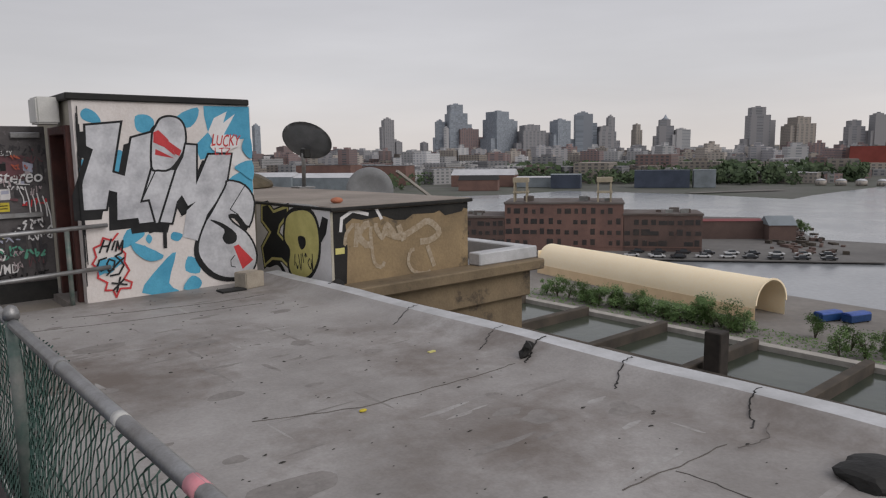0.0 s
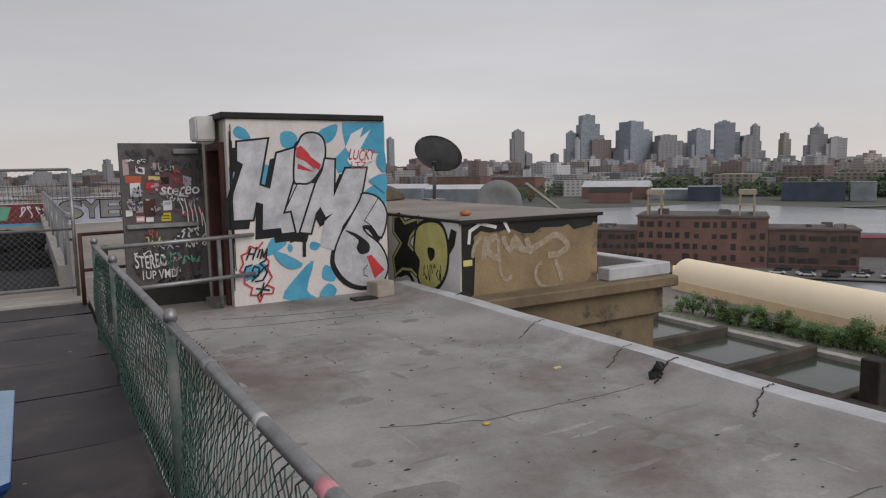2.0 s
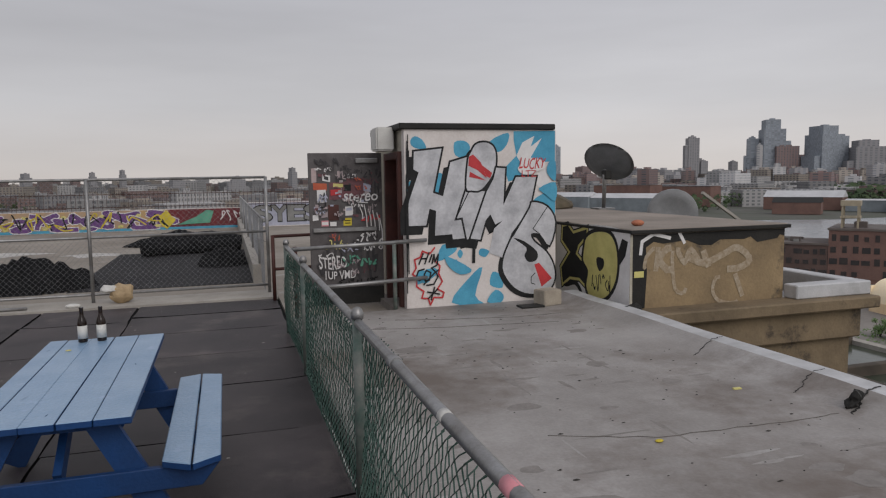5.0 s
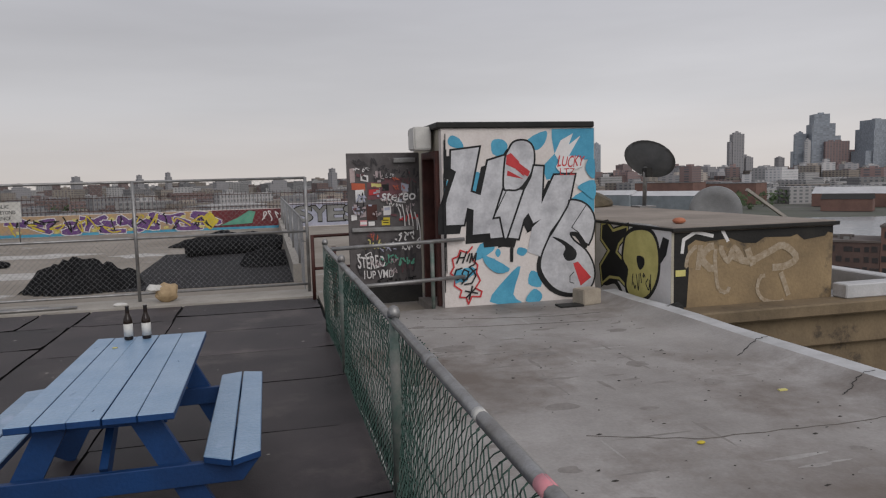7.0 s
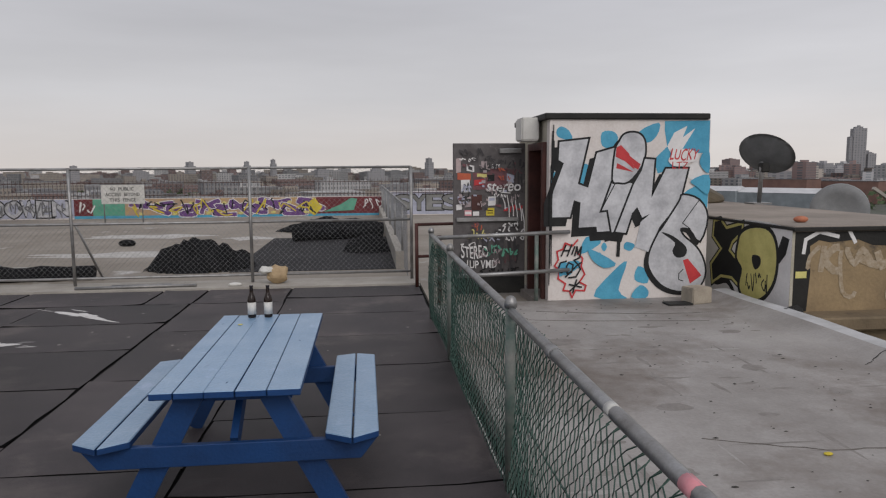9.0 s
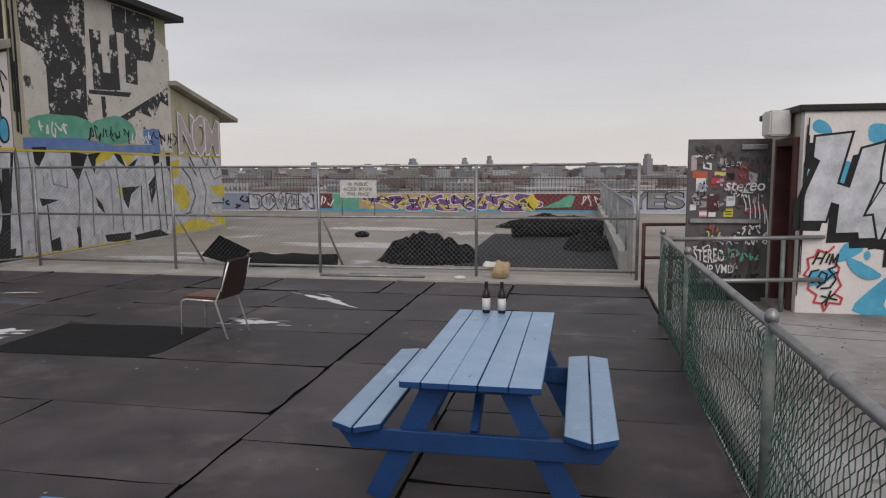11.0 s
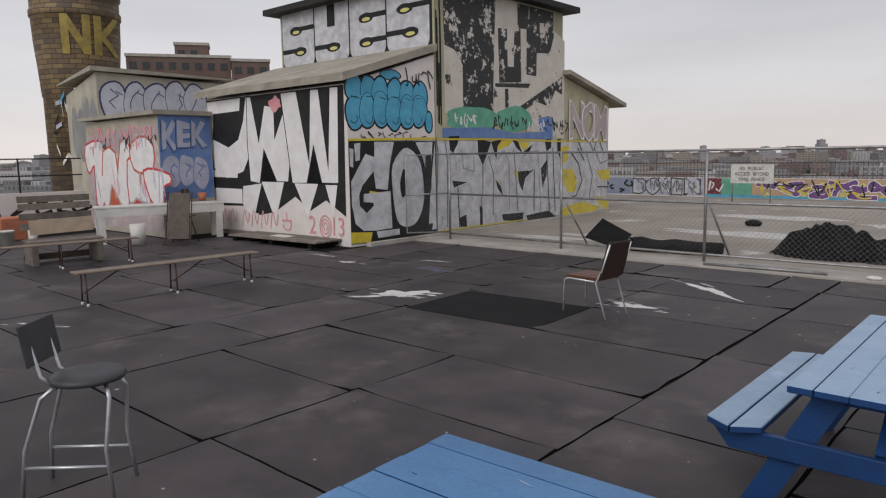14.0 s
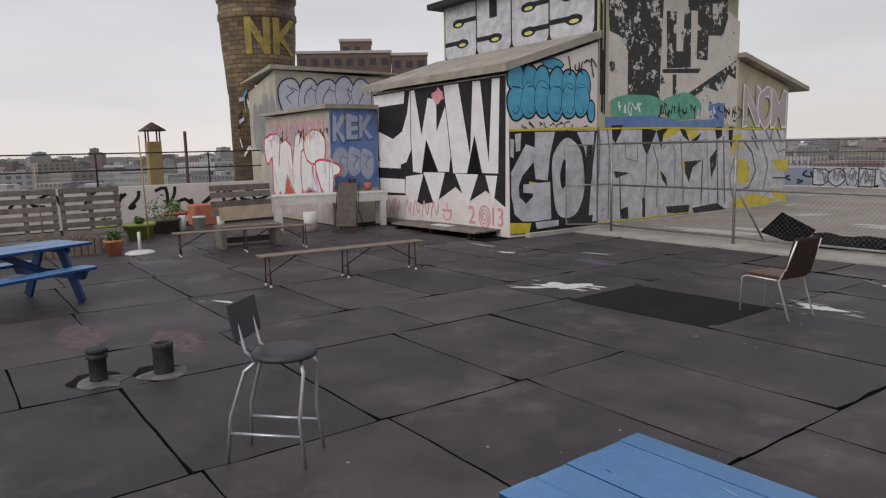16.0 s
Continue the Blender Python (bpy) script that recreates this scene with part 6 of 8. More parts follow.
lettering(W15, "1UP VMD", (-0.85, -0.42, 0.37, 0.49), WHITEP, 0.008, 0.05)
scrawl(W15, (-0.66, -0.06, 0.26, 0.38), BLACKP, 8, 0.016, 23)
rnd = random.Random(29)
for k in range(34):
    u, v = rnd.uniform(-0.98, -0.2), rnd.uniform(1.15, 1.95) if k < 22 else rnd.uniform(0.3, 1.0)
    scrawl(W15, (u, u + rnd.uniform(0.08, 0.2), v, v + rnd.uniform(0.05, 0.12)), (DARKTAG, GRIME, LILAC, DARKTAG, MAROONWASH, GRIME, WHITEP, DARKTAG, ORANGEP)[k % 9], 3, 0.011, 900 + k)

# ---- small things on the grey roof ----
def crack(name, parent, pts, w, material, z):
    bm = bmesh.new()
    rnd_ = random.Random(name + str(pts[0]))
    fine = []
    for (x0, y0, *z0), (x1, y1, *z1) in zip(pts, pts[1:]):
        for i in range(6):
            t = i / 6
            zz = z if not z0 else z0[0] + (z1[0] - z0[0]) * t
            fine.append((x0 + (x1 - x0) * t + rnd_.uniform(-0.012, 0.012), y0 + (y1 - y0) * t + rnd_.uniform(-0.012, 0.012), zz))
    for a, b in zip(fine, fine[1:]):
        beam(bm, a, b, w * rnd_.uniform(0.5, 1.3), 0.004)
    return part(name, bm, material, parent)


STAIND = mat("crack_dirt", (0.15, 0.135, 0.122), None, 9, 0.9)
for y, kind_ in ((2.2, 0.006), (0.95, 0.005), (0.42, 0.012), (-0.45, 0.008), (-1.45, 0.009)):
    crack("crack", grey_roof, [(5.40, y - 0.16, 0.124), (5.52, y - 0.1, 0.136), (5.64, y - 0.02, 0.172), (5.74, y, 0.222), (5.9, y + 0.02, 0.230)], kind_, TAR, 0.13)
crack("crack", grey_roof, [(4.15, -1.53), (4.61, -1.58), (5.16, -1.62)], 0.006, STAIND, 0.122)
crack("crack", grey_roof, [(4.55, -1.61), (4.56, -1.92), (4.5, -2.3)], 0.005, STAIND, 0.122)
crack("crack", grey_roof, [(3.13, 4.73), (3.7, 4.55), (4.58, 4.37), (5.3, 4.4)], 0.009, STAIND, 0.122)
crack("crack", grey_roof, [(3.2, 0.62), (3.86, 0.34), (4.34, 0.32), (5.12, 0.29), (5.4, 0.33)], 0.005, STAIND, 0.122)
crack("crack", grey_roof, [(2.3, 4.4), (3.6, 4.1), (5.2, 3.9)], 0.006, STAIND, 0.122)
crack("crack", grey_roof, [(5.6, -1.62), (5.3, -1.75), (5.0, -1.7)], 0.005, STAIND, 0.135)
bm = bmesh.new()
rnd = random.Random(9)
for i in range(260):
    x, y, r = rnd.uniform(2.05, 5.35), rnd.uniform(-3.0, 5.2), rnd.choice((0.004, 0.005, 0.006, 0.008, 0.012))
    pts = [bm.verts.new((x + r * rnd.uniform(0.4, 2.6) * math.cos(a), y + r * rnd.uniform(0.4, 1.4) * math.sin(a), 0.1215)) for a in (k * math.tau / 6 for k in range(6))]
    tip = bm.verts.new((x, y, 0.1225 + r * 0.5))
    for a, b in zip(pts, pts[1:] + pts[:1]):
        bm.faces.new((a, b, tip))
tagged(part("roof_grit", bm, mat("dark_grit", (0.05, 0.045, 0.04), None, 20, 0.9)), "scattered dark grit on the grey roof", "grit", "", "stuff")
STAIN = mat("damp_stain", (0.24, 0.22, 0.205), (0.18, 0.163, 0.15), 9, 0.65, 0, 0.15, 45, 0.6)
for k, (x, y, rx, ry) in enumerate(((4.4, 2.1, .12, .1), (3.3, 1.2, .15, .08), (4.7, 1.4, .09, .07), (3.0, 3.2, .25, .12), (4.9, 3.4, .12, .09), (2.9, -0.4, .3, .16), (4.6, -0.6, .14, .1), (3.7, 2.7, .2, .08), (2.6, 1.9, .18, .1), (5.1, -0.9, .12, .08))):
    bm = bmesh.new()
    bm.faces.new([bm.verts.new((u, v, 0.1212)) for u, v in patch((x, y), rx, ry, 200 + k, 10, 0.3)])
    part("stain", bm, STAIN, grey_roof)
rnd = random.Random(31)
for k in range(34):
    x, y = rnd.uniform(2.3, 5.2), rnd.uniform(-2.2, 4.9)
    bm = bmesh.new()
    bm.faces.new([bm.verts.new((u, v, 0.1207)) for u, v in patch((x, y), rnd.uniform(0.03, 0.13), rnd.uniform(0.02, 0.05), 240 + k, 9, 0.45)])
    part("stain", bm, STAIN, grey_roof)
SCUFF = mat("worn_pale_coating", (0.36, 0.345, 0.33), (0.27, 0.25, 0.235), 7, 0.6, 0, 0.2, 45, 0.8)
rnd = random.Random(57)
for k in range(60):
    x, y = rnd.uniform(2.2, 5.2), rnd.uniform(-2.4, 5.1)
    lx, ly = rnd.uniform(0.05, 0.30), rnd.uniform(0.008, 0.03)
    if k % 3 == 0:
        lx, ly = ly, lx
    bm = bmesh.new()
    bm.faces.new([bm.verts.new((u, v, 0.1204 + 0.00001 * k)) for u, v in patch((x, y), lx, ly, 700 + k, 9, 0.55)])
    part("scuff", bm, (SCUFF, STAIN)[k % 2], grey_roof, "worn streak")
bm = bmesh.new()
bmesh.ops.create_icosphere(bm, subdivisions=2, radius=0.03, matrix=Matrix.Translation((3.82, 0.27, 0.13)) @ Matrix.Diagonal((1, 0.6, 0.35, 1)))
solid("yellow_chip", bm, YELP, "small yellow chip on the grey roof", "litter", "")
bm = bmesh.new()
box(bm, 5.03, 5.10, 1.02, 1.05, 0.12, 0.13, None)
solid("yellow_stick", bm, OLIVEP, "short yellow stick on the grey roof", "litter", "")
bm = bmesh.new()
bmesh.ops.create_icosphere(bm, subdivisions=3, radius=0.09, matrix=Matrix.Translation((5.55, 0.38, 0.16)) @ pose(0, 0, 0, 20, 35, 40) @ Matrix.Diagonal((1.3, 0.35, 1.0, 1)))
for v in bm.verts:
    v.co += Vector((math.sin(v.co.z * 70), math.sin(v.co.x * 60), math.sin(v.co.y * 75 + v.co.x * 40))) * 0.018
solid("tar_scrap", bm, TAR, "torn black tar scrap against the parapet", "scrap", "")
bm = bmesh.new()
bmesh.ops.create_icosphere(bm, subdivisions=3, radius=0.22, matrix=Matrix.Translation((5.22, -2.35, 0.14)) @ Matrix.Diagonal((1, 0.8, 0.35, 1)))
for v in bm.verts:
    v.co += Vector((noise.noise(v.co * 9), noise.noise(v.co * 9 + Vector((5, 0, 0))), 0)) * 0.05
solid("tar_patch", bm, TAR, "lump of black tar at the parapet", "tar", "")
block_ = thing("concrete_block", pose(5.30, 5.0, 0.12, 0, 0, 14), "loose beige concrete block beside the painted wall", "block")
bm = bmesh.new()
box(bm, -0.15, 0.15, -0.12, 0.12, 0, 0.21)
bevel(bm, 0.012, 2)
part("body", bm, mat("block_concrete", (0.40, 0.35, 0.28), (0.30, 0.26, 0.21), 6, 0.85, 0, 0.4), block_)
bm = bmesh.new()
box(bm, 4.85, 5.18, 4.82, 5.02, 0.12, 0.145)
bevel(bm, 0.006)
solid("flat_board", bm, TAR, "dark flat board by the concrete block", "board", "")
bm = bmesh.new()
bmesh.ops.create_icosphere(bm, subdivisions=2, radius=0.16, matrix=Matrix.Translation((5.95, 4.02, 0.16)) @ Matrix.Diagonal((1.1, 0.7, 0.5, 1)))
for v in bm.verts:
    v.co += Vector((noise.noise(v.co * 8), 0, noise.noise(v.co * 8 + Vector((3, 0, 0))))) * 0.06
solid("tar_lump", bm, TAR, "lump of tar at the annex corner", "tar", "")

# satellite dishes on the annex
DISH = mat("grey_dish_paint", (0.26, 0.265, 0.27), (0.19, 0.195, 0.20), 4, 0.5, 0.0, 0.1)
dish = thing("satellite_dish", pose(8.5, 9.1, 1.16), "grey satellite dish on a bent mast", "satellite dish")
bm = bmesh.new()
rings = []
for i in range(7):
    r = 0.52 * i / 6
    rings.append([(r * math.cos(a), r * math.sin(a) * 0.92, 0.32 * (r / 0.56) ** 2 * 0.5) for a in (k * math.tau / 28 for k in range(28))])
vs = [[bm.verts.new(p) for p in ring] for ring in rings[1:]]
c = bm.verts.new((0, 0, 0))
for k in range(28):
    bm.faces.new((c, vs[0][k], vs[0][(k + 1) % 28])).smooth = True
for a, b in zip(vs, vs[1:]):
    for k in range(28):
        bm.faces.new((a[k], b[k], b[(k + 1) % 28], a[(k + 1) % 28])).smooth = True
back = bmesh.ops.solidify(bm, geom=bm.faces[:], thickness=0.02)
turn = look((0.02, -0.10, 0.86), (0.66, 0.34, 1.52))
bmesh.ops.transform(bm, matrix=turn @ pose(0, 0, 0, 180), verts=bm.verts)
reflector = part("reflector", bm, DISH, dish)
bm = bmesh.new()
tube(bm, ((0.05, 0.05, 0), (-0.06, -0.16, 0.45), (-0.08, -0.2, 0.66), (-0.02, -0.1, 0.78)), 0.04, 10)
part("mast", bm, GALV, dish)
bm = bmesh.new()
box(bm, -0.1, 0.06, -0.26, -0.1, 0.6, 0.78)
bevel(bm, 0.02)
part("bracket", bm, TAR, dish)
bm = bmesh.new()
box(bm, -0.16, 0.2, -0.14, 0.2, 0, 0.03)
part("foot_plate", bm, GALV, dish)
half = thing("leaning_dish", pose(9.01, 7.5, 0.38), "dark round dish edge leaning behind the annex roof", "satellite dish")
bm = bmesh.new()
lathe(bm, ((0.02, 0), (0.3, 0.03), (0.45, 0.09), (0.44, 0.11), (0.28, 0.05), (0.02, 0.02)), 28)
bmesh.ops.transform(bm, matrix=pose(0, 0, 0.75, 90, 0, -34), verts=bm.verts)
part("reflector", bm, DISH, half)
bm = bmesh.new()
tube(bm, ((0, 0.05, 0), (0, 0.05, 0.7)), 0.03, 8)
part("mast", bm, GALV, half)
bm = bmesh.new()
bmesh.ops.create_icosphere(bm, subdivisions=2, radius=0.08, matrix=Matrix.Translation((6.5, 4.72, 1.2)) @ Matrix.Diagonal((1.2, 0.8, 0.55, 1)))
solid("orange_rag", bm, TERRA, "crumpled orange rag on the annex roof", "rag", "")
bm = bmesh.new()
bmesh.ops.create_icosphere(bm, subdivisions=3, radius=0.9, matrix=Matrix.Translation((7.4, 10.3, 1.2)) @ Matrix.Diagonal((1.1, 0.9, 0.38, 1)))
for v in bm.verts:
    v.co.z = max(1.161, v.co.z + noise.noise(v.co * 3) * 0.1)
solid("tarp_heap", bm, mat("brown_tarp", (0.13, 0.10, 0.06), (0.08, 0.065, 0.04), 3, 0.7, 0, 0.4), "brown tarpaulin heap on the annex roof", "tarpaulin", "")
crane = thing("derrick_arm", pose(13.0, 12.0, 0.0), "pale slanting derrick arm beyond the annex", "derrick")
bm = bmesh.new()
beam(bm, (0.1, 0, 1.35), (1.35, 0, 0.55), 0.09, 0.07)
part("arm", bm, KERB, crane)
bm = bmesh.new()
beam(bm, (1.3, 0, GROUND), (1.3, 0, 0.6), 0.12, 0.12)
part("mast", bm, BROWNSTEEL, crane)

# ---- small things on and round the picnic table ----
def bottle(x, y):
    b = thing("bottle", pose(x, y, 0.752), "dark brown glass bottle with a white label", "bottle", "bottles on the table")
    bm = bmesh.new()
    lathe(bm, ((0.028, 0), (0.031, 0.006), (0.031, 0.13), (0.026, 0.155), (0.014, 0.185), (0.0125, 0.232), (0.0145, 0.234), (0.0145, 0.242)), 16)
    part("glass", bm, SOOT, b)
    bm = bmesh.new()
    lathe(bm, ((0.0318, 0.025), (0.0318, 0.115)), 16)
    part("label", bm, WHITEPL, b, "white paper label")


bottle(0.215, 1.80)
bottle(0.335, 1.80)
bm = bmesh.new()
lathe(bm, ((0.001, 0), (0.018, 0.0), (0.018, 0.003), (0.001, 0.003)), 7, (0.17, 1.55, 0.7515))
solid("bottle_label", bm, OLIVEP, "small yellowish scrap lying on the table", "scrap", "")
bagm = mat("tan_paper", (0.46, 0.34, 0.20), (0.36, 0.26, 0.15), 9, 0.7, 0, 0.5)
bag = thing("crumpled_bag", pose(-0.42, 7.95, 0.036), "crumpled tan paper bag with a white wrapper", "bag")
bm = bmesh.new()
bmesh.ops.create_icosphere(bm, subdivisions=3, radius=0.17, matrix=Matrix.Translation((0.06, 0, 0.14)) @ Matrix.Diagonal((1.0, 0.8, 0.9, 1)))
for v in bm.verts:
    v.co += v.co.normalized() * noise.noise(v.co * 11) * 0.05
    v.co.z = max(0.0, v.co.z)
part("body", bm, bagm, bag)
bm = bmesh.new()
bmesh.ops.create_icosphere(bm, subdivisions=2, radius=0.1, matrix=Matrix.Translation((-0.1, -0.06, 0.22)) @ Matrix.Diagonal((1.4, 0.8, 0.6, 1)))
for v in bm.verts:
    v.co += v.co.normalized() * noise.noise(v.co * 15) * 0.05
part("wrapper", bm, WHITEPL, bag, "white wrapper")
for k, (x0, y0, x1, y1) in enumerate(((-3.4, 7.72, -1.6, 7.80), (-2.9, 7.86, -2.0, 7.88))):
    bm = bmesh.new()
    tube(bm, ((x0, y0, 0.06), (x1, y1, 0.06)), 0.024, 8)
    solid("loose_pipe", bm, GALV, "loose steel pipe lying at the fence foot", "pipe", "", "loose pipes")
bm = bmesh.new()
bmesh.ops.create_icosphere(bm, subdivisions=2, radius=0.07, matrix=Matrix.Translation((-1.0, 7.78, 0.06)) @ Matrix.Diagonal((1.5, 0.8, 0.5, 1)))
solid("white_rag", bm, WHITEPL, "small white rag on the kerb", "rag", "")

# carpet and splashes
crp = bmesh.new()
v = box(crp, -5.10, -3.25, 2.56, 3.86, 0.009, 0.017)
bmesh.ops.rotate(crp, cent=(-4.2, 3.2, 0), matrix=Matrix.Rotation(radians(2.0), 3, "Z"), verts=crp.verts)
solid("black_carpet", crp, CARPET, "flat black carpet piece on the mats", "carpet", "")
SPLASH = mat("white_paint_splash", (0.66, 0.64, 0.62), (0.52, 0.50, 0.48), 8, 0.55, 0, 0.1)


def splash(x, y, r, ang, long_, seed, arms=9):
    """A ragged pool of dried paint with runs to both ends."""
    rnd_ = random.Random(seed)
    bm = bmesh.new()
    m = pose(x, y, 0, 0, 0, ang)
    z = 0.0105 + 0.0005 * (seed % 3)
    n, ph = 44, [rnd_.uniform(0, 6.28) for _ in range(5)]
    ring = []
    for k in range(n):
        a = k * math.tau / n
        wob = sum(math.sin((j + 2) * a + ph[j]) / (j + 2) for j in range(5))
        reach = r * (0.72 + 0.42 * wob + rnd_.uniform(-0.10, 0.10)) * (1.25 if rnd_.random() < 0.12 else 1)
        ring.append(bm.verts.new(m @ Vector((max(0.15 * r, reach) * long_ * 0.8 * math.cos(a), max(0.15 * r, reach) * math.sin(a) / long_ * 1.25, z))))
    top = bm.verts.new(m @ Vector((0, 0, 0.0125)))
    for a, b in zip(ring, ring[1:] + ring[:1]):
        bm.faces.new((a, b, top))
    for k in range(arms):
        u, v = rnd_.uniform(-1.3, 1.3) * r * long_, rnd_.uniform(-0.7, 0.7) * r
        l_, w_ = r * rnd_.uniform(0.1, 0.55) * long_, r * rnd_.uniform(0.03, 0.09)
        pts = [(u - l_, v), (u - l_ * 0.4, v - w_), (u + l_ * 0.7, v - w_ * 0.8), (u + l_, v + w_ * 0.2), (u + l_ * 0.3, v + w_), (u - l_ * 0.6, v + w_ * 0.6)]
        bm.faces.new([bm.verts.new(m @ Vector((px, py, z + 0.0006 + 0.0001 * k))) for px, py in pts])
    return part("paint_splash", bm, SPLASH, deck, "dried white paint splash")


splash(-5.75, 3.15, 0.33, 15, 1.3, 1, 16)
splash(-5.95, 2.75, 0.16, 40, 3.0, 2, 5)
splash(-2.6, 5.85, 0.26, -35, 2.2, 3, 7)
splash(-2.95, 4.30, 0.22, 0, 1.5, 4)
splash(-8.6, 4.6, 0.14, 10, 2.5, 6, 5)
splash(-7.4, 5.6, 0.10, 10, 3, 7, 5)
splash(-7.9, -0.75, 0.12, 30, 3.2, 5, 5)
splash(-9.6, 4.9, 0.12, 0, 3.0, 8, 5)
bm = bmesh.new()
rnd = random.Random(31)
for i in range(140):
    x, y, r = rnd.uniform(-11, 1.6), rnd.uniform(-2.5, 7.4), rnd.choice((0.006, 0.008, 0.012, 0.02))
    vs = [bm.verts.new((x + r * math.cos(a) * rnd.uniform(0.6, 1.5), y + r * math.sin(a), 0.0115)) for a in (k * math.tau / 6 for k in range(6))]
    tip = bm.verts.new((x, y, 0.0125 + 0.2 * r))
    for a, b in zip(vs, vs[1:] + vs[:1]):
        bm.faces.new((a, b, tip))
tagged(part("deck_specks", bm, mat("pale_specks", (0.34, 0.32, 0.30), None, 20, 0.8)), "pale specks and litter on the mats", "litter", "", "stuff")
for k, (x, y, rx, ry, c) in enumerate(((-6.4, -1.7, 0.5, 0.22, "pink"), (-7.2, -2.5, 0.5, 0.2, "pink"), (-6.9, 4.9, 0.4, 0.16, "blue"), (0.9, 2.1, 0.2, 0.09, "blue"))):
    m_ = mat("chalk_" + c, (0.13, 0.085, 0.09) if c == "pink" else (0.08, 0.10, 0.16), (0.06, 0.05, 0.05), 9, 0.85, 0, 0.1, 60, 0.9)
    bm = bmesh.new()
    bm.faces.new([bm.verts.new((u, v, 0.0092)) for u, v in patch((x, y), rx, ry, 300 + k, 14, 0.5)])
    part("chalk_mark", bm, m_, deck, "faded chalk mark")

# vents
for x, y, cap in ((-5.46, -2.66, 1), (-5.33, -2.17, 0)):
    vent = thing("vent_pipe", pose(x, y, 0), "dark tarred vent pipe with a torn flashing", "vent pipe", "vent pipes")
    bm = bmesh.new()
    prof_ = ((0.075, 0), (0.07, 0.05), (0.07, 0.22), (0.085, 0.225), (0.085, 0.25), (0.075, 0.255), (0.075, 0.275), (0.088, 0.28), (0.088, 0.30), (0.05, 0.305)) if cap else ((0.09, 0), (0.085, 0.04), (0.085, 0.25), (0.09, 0.26), (0.088, 0.29), (0.06, 0.29), (0.055, 0.2))
    lathe(bm, prof_, 16)
    part("pipe", bm, mat("tarred_pipe", (0.02, 0.019, 0.020), (0.045, 0.043, 0.044), 14, 0.6, 0.0, 0.4, spec=0.2), vent)
    bm = bmesh.new()
    vs = [bm.verts.new((u, v, 0.0125)) for u, v in patch((0, 0), 0.2, 0.2, int(100 * -x), 12, 0.25)]
    tip = bm.verts.new((0, 0, 0.05))
    for a, b in zip(vs, vs[1:] + vs[:1]):
        bm.faces.new((a, b, tip))
    part("flashing", bm, mat("grey_flashing", (0.17, 0.16, 0.15), (0.05, 0.05, 0.05), 7, 0.6, 0.1, 0.3), vent, "grey torn flashing")
    bm = bmesh.new()
    bm.faces.new([bm.verts.new((u, v, 0.0118)) for u, v in patch((-0.12, -0.02), 0.24, 0.19, int(90 * -x), 12, 0.2)])
    part("hole_edge", bm, UNDER, vent)

# ---- heaps behind the fence ----
FELT = mat("black_felt", (0.009, 0.009, 0.010), (0.017, 0.017, 0.018), 5, 0.85, 0, 0.5, 40, spec=0.08)


def heap(name, x, y, rx, ry, h, seed, label):
    bm = bmesh.new()
    n = 26
    g = []
    for i in range(n + 1):
        row = []
        for j in range(n + 1):
            u, v = 2 * i / n - 1, 2 * j / n - 1
            d = math.hypot(u, v)
            k = min(1.0, max(0.0, 1 - d) * 2.2) ** 0.7
            p = Vector((u * 2.3 + seed, v * 2.3, seed))
            z = h * k * (0.62 + 0.55 * noise.noise(p) + 0.32 * abs(noise.noise(p * 2.7)))
            row.append(bm.verts.new((x + u * rx * (1 + 0.12 * noise.noise(p * 1.5)), y + v * ry, 0.0235 + max(0, z))))
        g.append(row)
    for i in range(n):
        for j in range(n):
            u, v = 2 * (i + 0.5) / n - 1, 2 * (j + 0.5) / n - 1
            if math.hypot(u, v) < 1.0:
                bm.faces.new((g[i][j], g[i + 1][j], g[i + 1][j + 1], g[i][j + 1]))
    bmesh.ops.delete(bm, geom=[v for v in bm.verts if not v.link_faces], context="VERTS")
    return solid(name, bm, FELT, label, "roofing felt", "")


heap("crumpled_felt", -2.05, 10.2, 1.0, 0.85, 0.56, 1.3, "heap of crumpled black roofing felt")
heap("crumpled_felt", 1.1, 12.4, 0.55, 0.5, 0.38, 4.7, "small heap of crumpled black roofing felt")
heap("crumpled_felt", 0.3, 18.2, 1.9, 0.9, 0.42, 7.7, "low spread of crumpled black roofing felt")
for k, (p, q, r) in enumerate((((-5.2, 8.75, 0.15), (-3.55, 8.95, 0.13), 0.13), ((-0.8, 14.9, 0.2), (1.5, 15.6, 0.2), 0.17), ((-0.4, 16.2, 0.22), (1.55, 16.5, 0.2), 0.18))):
    bm = bmesh.new()
    pts = [Vector(p).lerp(Vector(q), i / 8) + Vector((0, 0, 0.012 * math.sin(i * 2.1))) for i in range(9)]
    tube(bm, pts, [r * (1 + 0.12 * math.sin(i * 1.7 + k)) for i in range(9)], 14)
    solid("felt_roll", bm, FELT, "loose roll of black roofing felt", "roofing felt", "", "felt rolls")
bm = bmesh.new()
v = [bm.verts.new(p) for p in ((-6.05, 8.5, 0.24), (-5.35, 8.62, 0.03), (-5.05, 8.5, 0.36), (-5.62, 8.42, 0.64))]
bm.faces.new(v)
bmesh.ops.solidify(bm, geom=bm.faces[:], thickness=0.03)
solid("felt_square", bm, FELT, "stiff square of black felt leaning on its corner", "roofing felt", "")
bm = bmesh.new()
box(bm, -1.4, 1.62, 9.4, 15.8, 0.0205, 0.032)
solid("felt_sheet", bm, mat("laid_felt", (0.026, 0.025, 0.027), (0.042, 0.041, 0.042), 0.8, 0.85, 0, 0.3, spec=0.12), "black felt sheet laid on the pale roof", "roofing felt", "")
